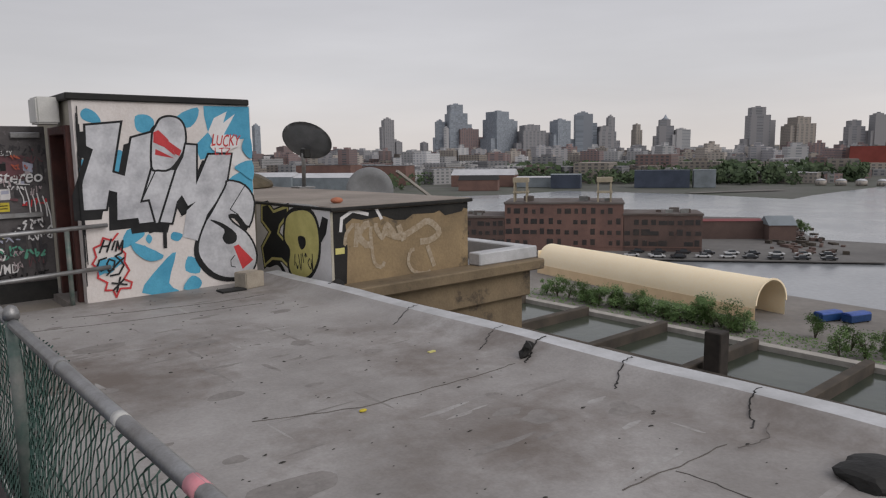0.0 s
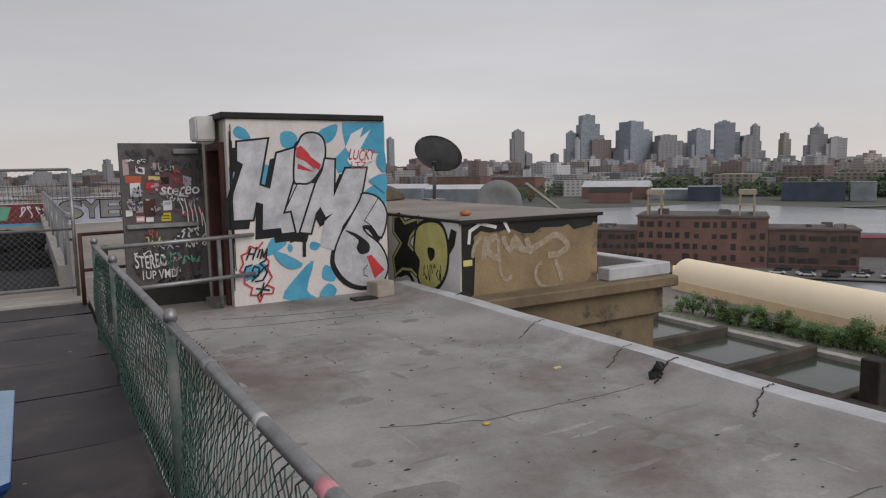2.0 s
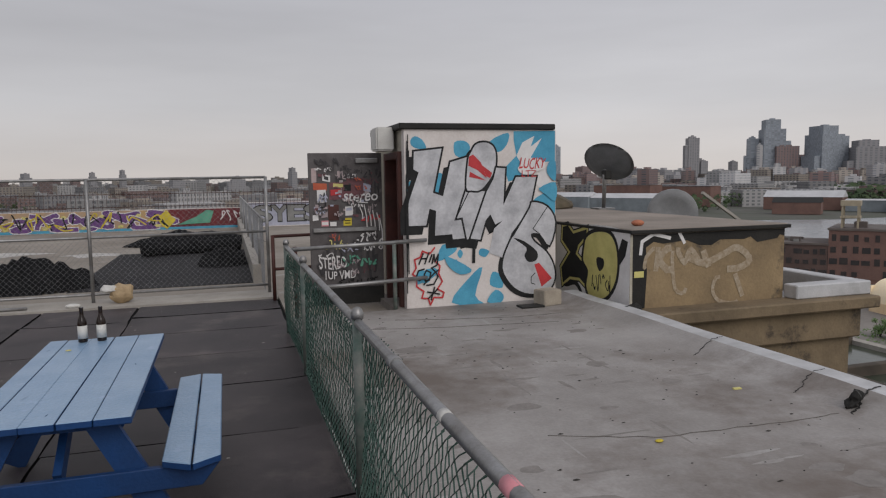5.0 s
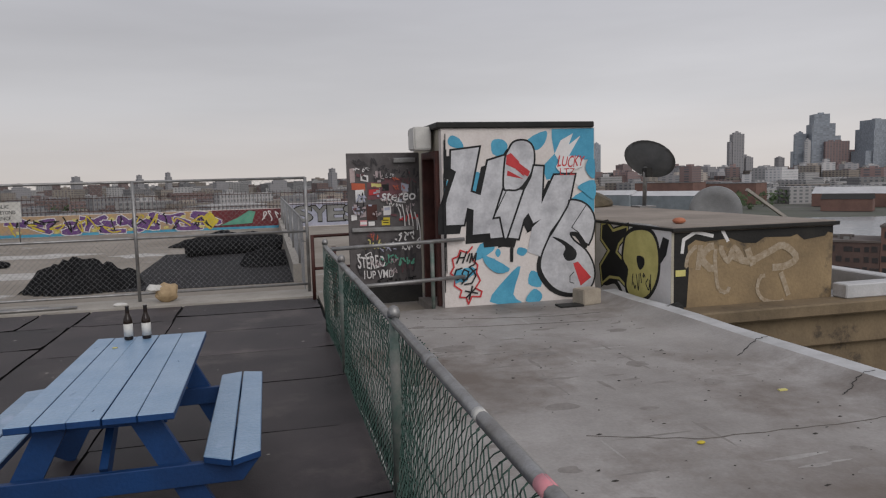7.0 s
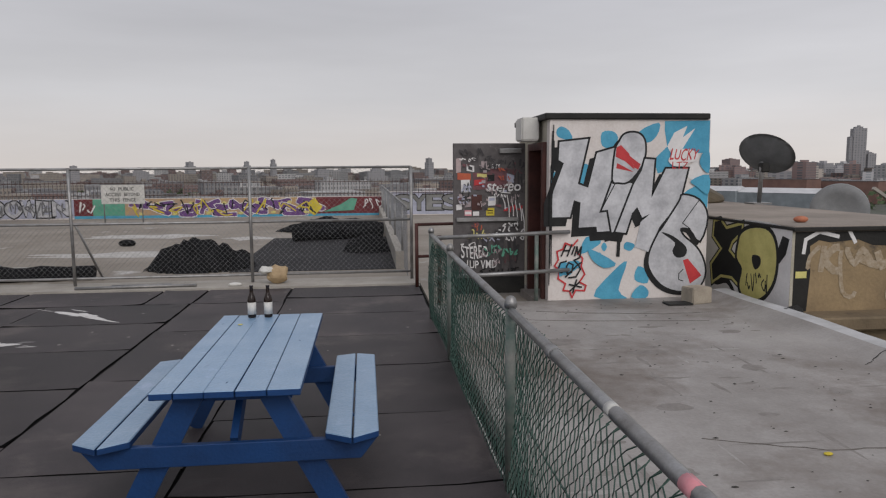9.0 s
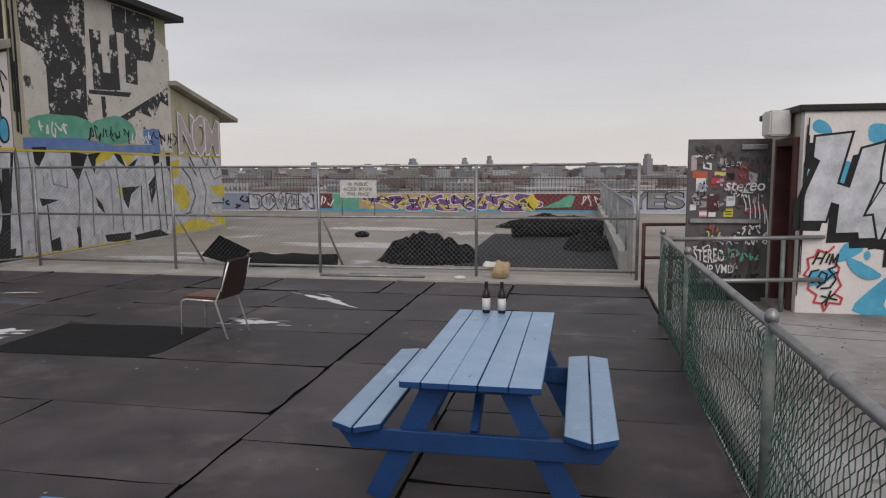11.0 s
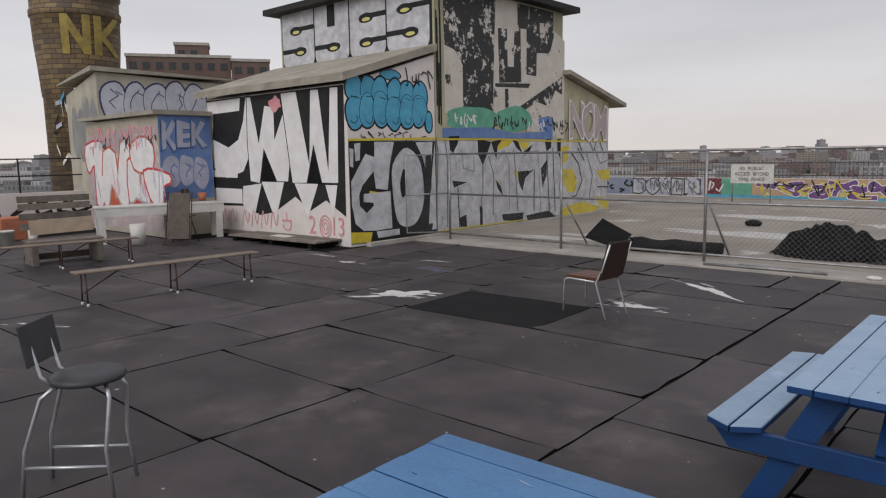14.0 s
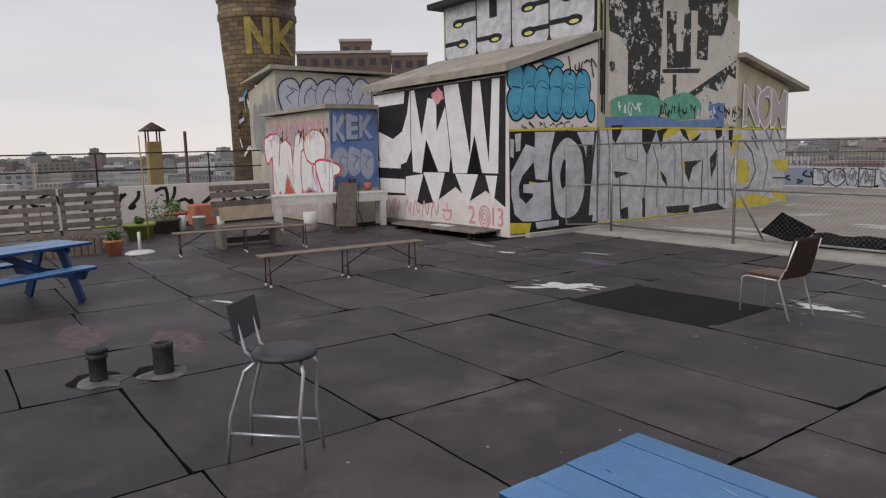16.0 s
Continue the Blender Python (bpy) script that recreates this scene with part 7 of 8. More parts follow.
for k, (x, y, rx, ry) in enumerate(((-4.5, 12.5, 1.6, 0.5), (-6.5, 10.5, 1.2, 0.35), (-5.0, 17, 1.5, 0.7), (-7.6, 9.6, 1.0, 0.25), (-2.0, 16, 0.8, 0.5))):
    bm = bmesh.new()
    bm.faces.new([bm.verts.new((u, v, 0.0225)) for u, v in patch((x, y), rx, ry, 400 + k, 16, 0.45)])
    part("light_patch", bm, mat("worn_white_coat", (0.52, 0.50, 0.48), (0.38, 0.36, 0.33), 3, 0.7, 0, 0.2, 40, 0.8), bpy.data.objects["pale_roof"], "worn white roof coating")
bm = bmesh.new()
bmesh.ops.create_icosphere(bm, subdivisions=2, radius=0.16, matrix=Matrix.Translation((-4.8, 14.5, 0.09)) @ Matrix.Diagonal((1.3, 1, 0.6, 1)))
solid("black_lump", bm, FELT, "small black lump on the pale roof", "scrap", "")

# sign on posts
sign = thing("notice_sign", pose(-7.3, 22.0, 0.02), "white notice board on two thin posts", "sign")
bm = bmesh.new()
box(bm, -0.72, 0.72, -0.015, 0.015, 0.72, 1.38)
part("board", bm, WHITEPL, sign)
for x in (-0.66, 0.62):
    bm = bmesh.new()
    tube(bm, ((x, 0.04, 0), (x, 0.04, 1.36)), 0.022, 6)
    part("post", bm, GALV, sign)
WS = Wall(sign, (0, -0.016, 0), (1, 0, 0), (0, -1, 0), "lettering")
for k, t_ in enumerate(("NO PUBLIC", "ACCESS BEYOND", "THIS FENCE")):
    at_ = -0.045 * len(t_)
    for word in t_.split():
        lettering(WS, word, (at_, at_ + 0.09 * len(word) - 0.02, 1.18 - 0.19 * k, 1.30 - 0.19 * k), BLACKP, 0.01)
        at_ += 0.09 * (len(word) + 1)

# iron railing on the back parapet
iron = thing("iron_railing", pose(0, 25.35, 0.80), "dark iron railing on the back parapet", "railing")
for z in (0.12, 0.6):
    bm = bmesh.new()
    beam(bm, (-20, 0, z), (5.8, 0, z), 0.03, 0.03)
    part("rail", bm, BROWNSTEEL, iron)
bm = bmesh.new()
beam(bm, (0, 0, 0), (0, 0, 0.72), 0.014, 0.014)
bar = part("bar", bm, BROWNSTEEL, iron)
bar.location = (-20, 0, 0)
for i in range(1, 172):
    o = new("bar", bar.data)
    o.parent = iron
    o.location = (-20 + i * 0.15, 0, 0)

# ---- garden corner at the left parapet ----
lf = thing("parapet_fence", pose(-19.85, 0, 1.05), "dark chain-link fence on the roof parapet", "fence")
for y in (-12, -9, -6, -3, 0, 3):
    bm = bmesh.new()
    tube(bm, ((0, y, 0), (0, y, 0.92)), 0.024, 8)
    part("post", bm, TAR, lf)
for z in (0.9, 0.45):
    bm = bmesh.new()
    tube(bm, ((0, -14, z), (0, 4.6, z)), 0.018, 6)
    part("rail", bm, TAR, lf)
bm = bmesh.new()
chain(bm, (0.02, -14), (0.02, 4.6), 0.02, 0.9, 0.09, 0.0018)
part("chain_link", bm, WIRE, lf)


def pallet(m, label, n=6, w=1.15, h=1.0):
    p = thing("pallet", m, label, "pallet", "upright pallets")
    for i in range(n):
        bm = bmesh.new()
        z = 0.02 + i * (h - 0.12) / (n - 1)
        box(bm, -w / 2, w / 2, -0.012, 0.012, z, z + 0.11)
        bevel(bm, 0.004)
        part("slat", bm, OLDWOOD, p)
    for x in (-w / 2 + 0.05, 0, w / 2 - 0.05):
        bm = bmesh.new()
        box(bm, x - 0.04, x + 0.04, 0.013, 0.10, 0.0, h)
        part("stringer", bm, OLDWOOD, p)
    return p


pl = pallet(pose(-15.3, -0.95, 0.24, -8, 0, 92), "weathered wooden pallet standing as a planter back")
for k, y in enumerate((-2.15, -3.35, -4.55, -5.75)):
    copy_thing(pl, pose(-15.3 + 0.03 * k, y, 0.24, -8, 0, 90 + k))
bm = bmesh.new()
box(bm, -15.75, -14.95, -6.4, -0.4, 0.0, 0.235)
bevel(bm, 0.01)
solid("planter_base", bm, OLDWOOD, "low wooden planter base under the pallets", "planter", "")
crate = thing("slatted_crate", pose(-14.25, -1.6, 0, 0, 0, 88), "narrow slatted wooden planter crate", "crate")
for i in range(9):
    bm = bmesh.new()
    box(bm, -0.52 + i * 0.12, -0.42 + i * 0.12, -0.2, -0.17, 0.0, 0.38)
    part("slat", bm, BENCHWOOD, crate)
bm = bmesh.new()
box(bm, -0.52, 0.56, -0.165, 0.2, 0.0, 0.33)
part("body", bm, OLDWOOD, crate)


def leaves(bm, c, r, n, size, seed, flat=0.7):
    rnd_ = random.Random(seed)
    for _ in range(n):
        d = Vector((rnd_.gauss(0, 1), rnd_.gauss(0, 1), rnd_.gauss(0, 1) * flat)).normalized() * r * rnd_.uniform(0.35, 1.08)
        p = Vector(c) + d
        a = Vector((rnd_.uniform(-1, 1), rnd_.uniform(-1, 1), rnd_.uniform(-0.6, 0.8))).normalized()
        b = a.orthogonal().normalized()
        s = size * rnd_.uniform(0.6, 1.3)
        vs = [bm.verts.new(p + q) for q in (-a * s, b * s * 0.45, a * s, -b * s * 0.45)]
        bm.faces.new(vs)


def pot(x, y, r, h, material, label, plant=0.0, seed=1):
    t = thing("plant_pot", pose(x, y, 0.01), label, "plant pot")
    bm = bmesh.new()
    lathe(bm, ((r * 0.72, 0), (r * 0.95, h * 0.82), (r * 1.06, h * 0.83), (r * 1.06, h), (r * 0.93, h), (r * 0.88, h * 0.85), (0.02, h * 0.84)), 20)
    part("pot", bm, material, t)
    if plant:
        bm = bmesh.new()
        leaves(bm, (0, 0, h + plant * 0.5), plant, 160, 0.05, seed)
        part("foliage", bm, LEAF, t, "low green leaves")


pot(-13.55, -0.93, 0.17, 0.30, TERRA, "terracotta pot with small green seedlings", 0.12, 1)
pot(-16.0, 0.1, 0.33, 0.36, LIME, "lime-green plastic pot by the parapet", 0.1, 2)
pot(-16.4, -0.5, 0.27, 0.34, LIME, "lime-green plastic pot with leaves", 0.12, 3)
pot(-16.9, 0.85, 0.42, 0.36, OLDWOOD, "large dark planter tub with green leaves", 0.42, 4)
pot(-17.5, 1.3, 0.3, 0.45, TERRA, "tall terracotta tub with leafy plants", 0.2, 5)
pot(-16.8, -2.9, 0.35, 0.35, LIME, "lime-green tub of leafy plants", 0.35, 6)
bm = bmesh.new()
box(bm, -18.5, -17.9, 1.9, 2.7, 0.0, 0.55)
bevel(bm, 0.02)
solid("rusty_box", bm, TERRA, "rust-orange metal box by the parapet", "box", "")
for x, y, h, label in ((-16.6, 1.62, 0.36, "white plastic bucket"), (-16.7, 1.25, 0.40, "tall white plastic pail"), (-16.3, 2.05, 0.38, "narrow white plastic pail")):
    b = thing("bucket", pose(x, y, 0.01), label + " beside the planters", "bucket", "white buckets")
    bm = bmesh.new()
    lathe(bm, ((0.13, 0), (0.155, h * 0.9), (0.165, h * 0.9), (0.165, h), (0.15, h), (0.14, 0.05), (0.02, 0.04)) if h < 0.39 and h != 0.38 else ((0.08, 0), (0.09, h), (0.08, h), (0.02, h - 0.02)), 20)
    part("body", bm, WHITEPL, b)
    bm = bmesh.new()
    tube(bm, [(0.165 * math.cos(a), 0.02, h * 0.9 - 0.1 * math.sin(a)) for a in (k * math.pi / 8 for k in range(9))], 0.004, 5)
    part("handle", bm, GALV, b)
umb = thing("umbrella_base", pose(-13.4, -0.50, 0.01), "white round umbrella base with a short tube", "umbrella base")
bm = bmesh.new()
lathe(bm, ((0.28, 0), (0.28, 0.03), (0.22, 0.055), (0.05, 0.075)), 24)
part("base", bm, WHITEPL, umb)
bm = bmesh.new()
tube(bm, ((0, 0, 0.07), (-0.02, 0, 0.42)), 0.03, 10)
part("tube", bm, WHITEPL, umb)
for x, y, h in ((-16.5, -1.75, 1.75), (-15.2, 0.1, 2.3)):
    bm = bmesh.new()
    tube(bm, ((x, y, 0), (x + 0.05, y - 0.06, h)), [0.02, 0.014], 6)
    solid("garden_cane", bm, mat("bamboo", (0.42, 0.30, 0.13), None, 8, 0.6), "upright bamboo garden cane", "cane", "", "canes")

# bench knocked together from pallets
pb = thing("pallet_bench", pose(-13.0, 1.5, 0, 0, 0, 84), "weathered bench built from pallet boards", "bench")
for k, z in enumerate((0.05, 0.62, 0.80, 0.98, 1.12)):
    bm = bmesh.new()
    box(bm, -0.62, 0.62, 0.30 + 0.03 * k, 0.33 + 0.03 * k, z, z + 0.12)
    part("back_slat", bm, OLDWOOD, pb)
for y in (-0.25, -0.08, 0.09, 0.26):
    bm = bmesh.new()
    box(bm, -0.62, 0.62, y - 0.07, y + 0.07, 0.42, 0.45)
    part("seat_slat", bm, OLDWOOD, pb)
for x in (-0.55, 0.55):
    bm = bmesh.new()
    box(bm, x - 0.05, x + 0.05, -0.3, 0.29, 0.0, 0.415)
    part("side", bm, OLDWOOD, pb)
bm = bmesh.new()
beam(bm, (-0.5, 0.22, 0.66), (0.58, 0.2, 0.69), 0.03, 0.27)
part("loose_board", bm, mat("pale_board", (0.42, 0.34, 0.25), (0.33, 0.26, 0.19), 5, 0.7), pb, "pale loose board")

# white table, lounger, pots on it
wt = thing("white_table", pose(-15.0, 4.35, 0, 0, 0, 74), "long white painted table against the shed", "table")
bm = bmesh.new()
box(bm, -1.35, 1.45, -0.3, 0.3, 0.80, 0.85)
bevel(bm, 0.008)
part("top", bm, WHITEPL, wt)
bm = bmesh.new()
box(bm, -1.35, 1.45, -0.298, -0.25, 0.62, 0.797)
part("apron", bm, WHITEPL, wt)
for x in (-1.25, 1.33):
    for y in (-0.24, 0.24):
        bm = bmesh.new()
        box(bm, x - 0.07, x + 0.07, y - 0.05, y + 0.05, 0, 0.795)
        part("leg", bm, WHITEPL, wt)
for k, (x, y, r, h, m_) in enumerate(((-15.1, 5.55, 0.11, 0.2, TERRA), (-15.35, 5.25, 0.09, 0.3, BROWNSTEEL), (-15.3, 5.0, 0.1, 0.22, TERRA))):
    t = thing("plant_pot", pose(x, y, 0.852), "small pot standing on the white table", "plant pot")
    bm = bmesh.new()
    lathe(bm, ((r * 0.7, 0), (r, h), (r * 0.85, h), (0.01, h * 0.9)), 14)
    part("pot", bm, m_, t)
lg = thing("lounge_chair", pose(-13.85, 4.25, 0, 0, 0, 40), "folded brown sling lounger on a steel frame", "chair")
bm = bmesh.new()
beam(bm, (0, -0.12, 0.12), (0, -0.05, 0.5), 0.5, 0.03, (0, 1, 0))
beam(bm, (0, -0.05, 0.5), (0, 0.12, 1.12), 0.48, 0.03, (0, 1, 0))
part("sling", bm, mat("brown_sling", (0.11, 0.09, 0.075), (0.08, 0.065, 0.055), 8, 0.8, 0, 0.4, 150), lg)
for s in (1, -1):
    bm = bmesh.new()
    tube(bm, ((s * 0.28, -0.3, 0.02), (s * 0.28, -0.12, 0.12), (s * 0.27, 0.14, 1.15)), 0.013, 8)
    tube(bm, ((s * 0.29, 0.3, 0.02), (s * 0.29, -0.1, 0.62), (s * 0.29, 0.2, 0.62)), 0.013, 8)
    part("frame", bm, BROWNSTEEL, lg)
bm = bmesh.new()
tube(bm, ((-0.29, -0.3, 0.02), (0.29, -0.3, 0.02)), 0.013, 8)
part("foot_bar", bm, BROWNSTEEL, lg)
bkt = thing("bucket", pose(-14.5, 3.6, 0.01), "white bucket under the white table", "bucket")
bm = bmesh.new()
lathe(bm, ((0.15, 0), (0.17, 0.45), (0.155, 0.45), (0.02, 0.4)), 18)
part("body", bm, WHITEPL, bkt)

# low wooden platform before the wing
pf = thing("wooden_platform", pose(-12.0, 5.72, 0.01, 0, 0, 3), "low weathered wooden platform before the painted wall", "platform")
for i in range(8):
    bm = bmesh.new()
    box(bm, -1.5, 1.5, -0.42 + i * 0.105, -0.325 + i * 0.105, 0.10, 0.135)
    bevel(bm, 0.004)
    part("plank", bm, OLDWOOD, pf)
for x in (-1.3, 0, 1.3):
    bm = bmesh.new()
    box(bm, x - 0.06, x + 0.06, -0.4, 0.4, 0.0, 0.099)
    part("joist", bm, UNDER, pf)
bm = bmesh.new()
box(bm, -12.3, -11.7, 5.55, 5.8, 0.15, 0.165)
solid("white_board", bm, WHITEPL, "white board lying on the platform", "board", "")
bm = bmesh.new()
beam(bm, (-14.9, 6.0, 0.07), (-13.4, 6.02, 0.07), 0.1, 0.1)
solid("timber", bm, OLDWOOD, "loose timber along the painted wall", "timber", "")

# flue and antenna beyond the parapet
fl = thing("flue", pose(-22.5, 2.15, -1.0), "square rusty flue with a pitched cap", "flue")
bm = bmesh.new()
box(bm, -0.2, 0.2, -0.2, 0.2, 0, 3.3)
part("shaft", bm, mat("rusty_yellow_brick", (0.30, 0.23, 0.09), (0.22, 0.10, 0.04), 1.2, 0.8, 0, 0.3, 12, 0.8), fl)
for x in (-0.17, 0.17):
    for y in (-0.17, 0.17):
        bm = bmesh.new()
        beam(bm, (x, y, 3.3), (x, y, 3.62), 0.04, 0.04)
        part("cap_post", bm, BROWNSTEEL, fl)
bm = bmesh.new()
lathe(bm, ((0.46, 3.62), (0.48, 3.65), (0.03, 3.9)), 4)
bmesh.ops.rotate(bm, matrix=Matrix.Rotation(radians(45), 3, "Z"), verts=bm.verts)
part("cap", bm, BROWNSTEEL, fl)
bm = bmesh.new()
tube(bm, ((-22, 3.0, -1), (-22, 3.0, 2.6)), 0.05, 8)
solid("vent_stack", bm, BROWNSTEEL, "thin dark vent stack", "vent pipe", "")
slab("neighbour_roof", (-60, -22.1, -40, 40, GROUND, -1.0), DIRTYWALL, "lower neighbouring roof beyond the parapet", "roof")

# dark brick apartment block behind the sheds
apt = thing("apartment_block", pose(-140, 78, GROUND, 0, 0, 58), "dark brown brick apartment block with flat roofs", "building")


def brick_wing(x0, x1, y0, y1, h):
    bm = bmesh.new()
    box(bm, x0, x1, y0, y1, 0, h)
    w_ = part("wall", bm, BRICKDARK, apt)
    bm = bmesh.new()
    box(bm, x0 - 0.2, x1 + 0.2, y0 - 0.2, y1 + 0.2, h + 0.01, h + 0.6)
    part("roof", bm, KERB, apt)
    first_ = None
    for r in range(4):
        for i in range(int((x1 - x0) / 2.6)):
            if first_ is None:
                bm = bmesh.new()
                box(bm, -0.7, 0.7, -0.05, 0.1, 0, 1.5)
                first_ = part("window", bm, GLASSDARK, w_)
                ob = first_
            else:
                ob = new("window", first_.data)
                ob.parent = w_
            ob.location = (x0 + 1.3 + i * 2.6, y0 - 0.02, h - 2.6 - r * 3.1)


brick_wing(-15, 6, 0, 14, 54.5)
brick_wing(-5.5, 1.5, 3, 9, 57.5)
brick_wing(6.1, 14, -3, 12, 53.5)

# ---- harbour side: shrubs, sheds, cars, woods ----
def shrub_mesh(seed):
    trunk, crown = bmesh.new(), bmesh.new()
    rnd_ = random.Random(seed)
    for i in range(5):
        a = rnd_.uniform(0, math.tau)
        tube(trunk, ((0, 0, 0), (0.5 * math.cos(a), 0.5 * math.sin(a), 1.5), (1.3 * math.cos(a), 1.3 * math.sin(a), 3.2)), [0.12, 0.07, 0.02], 5)
    for i in range(11):
        a, r = rnd_.uniform(0, math.tau), rnd_.uniform(0.2, 1.6)
        leaves(crown, (r * math.cos(a), r * math.sin(a), rnd_.uniform(0.8, 3.9)), rnd_.uniform(0.5, 1.2), 120, 0.17, seed * 50 + i)
    return trunk, crown


kinds = []
for s in range(4):
    t = thing("shrub", pose(122.5, 100 - s * 3.2, GROUND + 0.5, 0, 0, s * 70), "leafy green shrub along the yard edge", "shrub", "yard shrubs")
    tr, cr = shrub_mesh(s + 1)
    part("trunk", tr, BARK, t)
    part("crown", cr, LEAF, t)
    kinds.append(t)
rnd = random.Random(77)
for i in range(36):
    y = 90 - i * 1.08
    o = copy_thing(kinds[i % 4], pose(122.5 - 0.04 * i + rnd.uniform(-1.8, 1.2), y + rnd.uniform(-0.8, 0.8), GROUND + 0.5, 0, 0, rnd.uniform(0, 360)))
    o.scale = (rnd.uniform(0.7, 1.2),) * 2 + (rnd.uniform(0.55, 1.0 + 0.012 * i),)
for x, y in ((119, 33), (121, 30), (124, 31), (117, 36), (284, 108), (290, 112), (296, 115), (126, 43), (122, 36)):
    copy_thing(kinds[int(x) % 4], pose(x, y, GROUND + 0.5, 0, 0, x * 13))
bm = bmesh.new()
for i in range(900):
    p = Vector((rnd.uniform(117, 126), rnd.uniform(30, 112), GROUND + 0.51))
    leaves(bm, p, 0.5, 3, 0.3, i, 0.4)
tagged(part("yard_weeds", bm, LEAF), "rough green weeds along the yard edge", "weeds", "", "stuff")


def container(x, y, a):
    t = thing("container", pose(x, y, GROUND + 0.5, 0, 0, a), "blue covered skip container on the yard", "container", "blue containers")
    bm = bmesh.new()
    box(bm, -1.1, 1.1, -2.6, 2.6, 0.25, 1.5)
    bevel(bm, 0.06, 1)
    part("body", bm, BLUE, t)
    bm = bmesh.new()
    v_ = box(bm, -1.15, 1.15, -2.65, 2.65, 1.51, 1.9)
    for q in v_[4:]:
        q.co.x *= 0.7
    bevel(bm, 0.08, 2)
    part("cover", bm, mat("light_blue_tarpaulin", (0.04, 0.10, 0.36), (0.03, 0.07, 0.26), 0.5, 0.5, 0, 0.2, 4), t, "bright blue cover")
    for yy in (-2.0, 2.0):
        for s_ in (1, -1):
            bm = bmesh.new()
            box(bm, s_ * 0.9 - 0.1, s_ * 0.9 + 0.1, yy - 0.15, yy + 0.15, 0, 0.249)
            part("foot", bm, TAR, t)


container(140.6, 46.4, 70)
container(143.2, 42.4, 70)


def car(x, y, a, m_):
    t = thing("car", pose(x, y, GROUND + 0.9, 0, 0, a), "parked car on the pier", "car", "parked cars")
    bm = bmesh.new()
    box(bm, -0.88, 0.88, -2.2, 2.2, 0.35, 0.85)
    bevel(bm, 0.1)
    part("body", bm, m_, t)
    bm = bmesh.new()
    vs = box(bm, -0.78, 0.78, -1.3, 1.1, 0.851, 1.42)
    for v_ in vs[4:]:
        v_.co.y *= 0.68
        v_.co.x *= 0.85
    part("cabin", bm, GLASSDARK, t)
    for yy in (-1.35, 1.35):
        for s in (1, -1):
            bm = bmesh.new()
            tube(bm, ((s * 0.7, yy, 0.33), (s * 0.9, yy, 0.33)), 0.33, 10)
            part("wheel", bm, TAR, t)
    return t


CARW, CARD = mat("white_car_paint", (0.6, 0.6, 0.6), None, 2, 0.3, 0, 0), mat("dark_car_paint", (0.03, 0.03, 0.035), None, 2, 0.25, 0, 0)
cars = [car(186, 111, 40, CARW), car(189, 106, 40, CARD)]
for i in range(18):
    r, k = divmod(i, 9)
    copy_thing(cars[rnd.random() < 0.65], pose(183 + r * 8 + k * 3.9 + rnd.uniform(-0.8, 0.8), 118 + r * 3 - k * 5.5 + rnd.uniform(-0.5, 0.5), GROUND + 0.9, 0, 0, 36 + rnd.uniform(-6, 6)))


def far_shed(x, y, a, w, d, h, wall_m, roof_m, label, pitch=0.25):
    t = thing("waterfront_shed", pose(x, y, GROUND + 0.3, 0, 0, a), label, "shed", "waterfront sheds")
    bm = bmesh.new()
    box(bm, -w / 2, w / 2, -d / 2, d / 2, 0, h)
    part("wall", bm, wall_m, t)
    bm = bmesh.new()
    vs = [bm.verts.new(p) for p in ((-w / 2 - 0.3, -d / 2 - 0.3, h), (w / 2 + 0.3, -d / 2 - 0.3, h), (w / 2 + 0.3, d / 2 + 0.3, h), (-w / 2 - 0.3, d / 2 + 0.3, h), (-w / 2 - 0.3, 0, h + d * pitch), (w / 2 + 0.3, 0, h + d * pitch))]
    for f in ((0, 1, 5, 4), (2, 3, 4, 5), (1, 2, 5), (3, 0, 4), (3, 2, 1, 0)):
        bm.faces.new([vs[i] for i in f])
    part("roof", bm, roof_m, t)


rnd = random.Random(64)
for name_, ma_ in (("pier_clutter", BRICKDARK), ("pier_stacks", OLDC)):
    bm = bmesh.new()
    for i in range(70):
        t_ = rnd.random()
        x, y = 226 + 90 * t_ + rnd.uniform(-12, 8), 76 + 55 * t_ + rnd.uniform(-4, 14)
        a_, b_, h_ = rnd.uniform(0.3, 1.9), rnd.uniform(0.3, 1.0), rnd.uniform(0.3, 1.1)
        box(bm, -a_, a_, -b_, b_, 0, h_, pose(x, y, GROUND + 0.91, 0, 0, rnd.uniform(0, 90)))
    tagged(part(name_, bm, ma_), "stacked building goods along the pier", "clutter", "", "stuff")
for name_, ma_ in (("mid_brick_blocks", HAZEWALLS[0]), ("mid_tan_blocks", HAZEWALLS[3]), ("mid_white_blocks", HAZEWALLS[4]), ("mid_grey_blocks", HAZEWALLS[1])):
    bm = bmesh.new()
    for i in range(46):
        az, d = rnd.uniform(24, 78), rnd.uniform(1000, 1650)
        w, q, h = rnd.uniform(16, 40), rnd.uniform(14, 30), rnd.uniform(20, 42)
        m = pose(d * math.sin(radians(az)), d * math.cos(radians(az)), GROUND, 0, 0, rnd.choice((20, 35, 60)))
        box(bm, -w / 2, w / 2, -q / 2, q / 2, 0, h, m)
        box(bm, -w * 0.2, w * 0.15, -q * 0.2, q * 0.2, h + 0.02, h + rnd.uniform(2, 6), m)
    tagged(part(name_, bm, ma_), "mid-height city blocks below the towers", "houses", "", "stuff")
LIGHTROOF = mat("pale_sheet_roof", (0.55, 0.55, 0.56), (0.45, 0.45, 0.46), 0.1, 0.6, 0, 0)
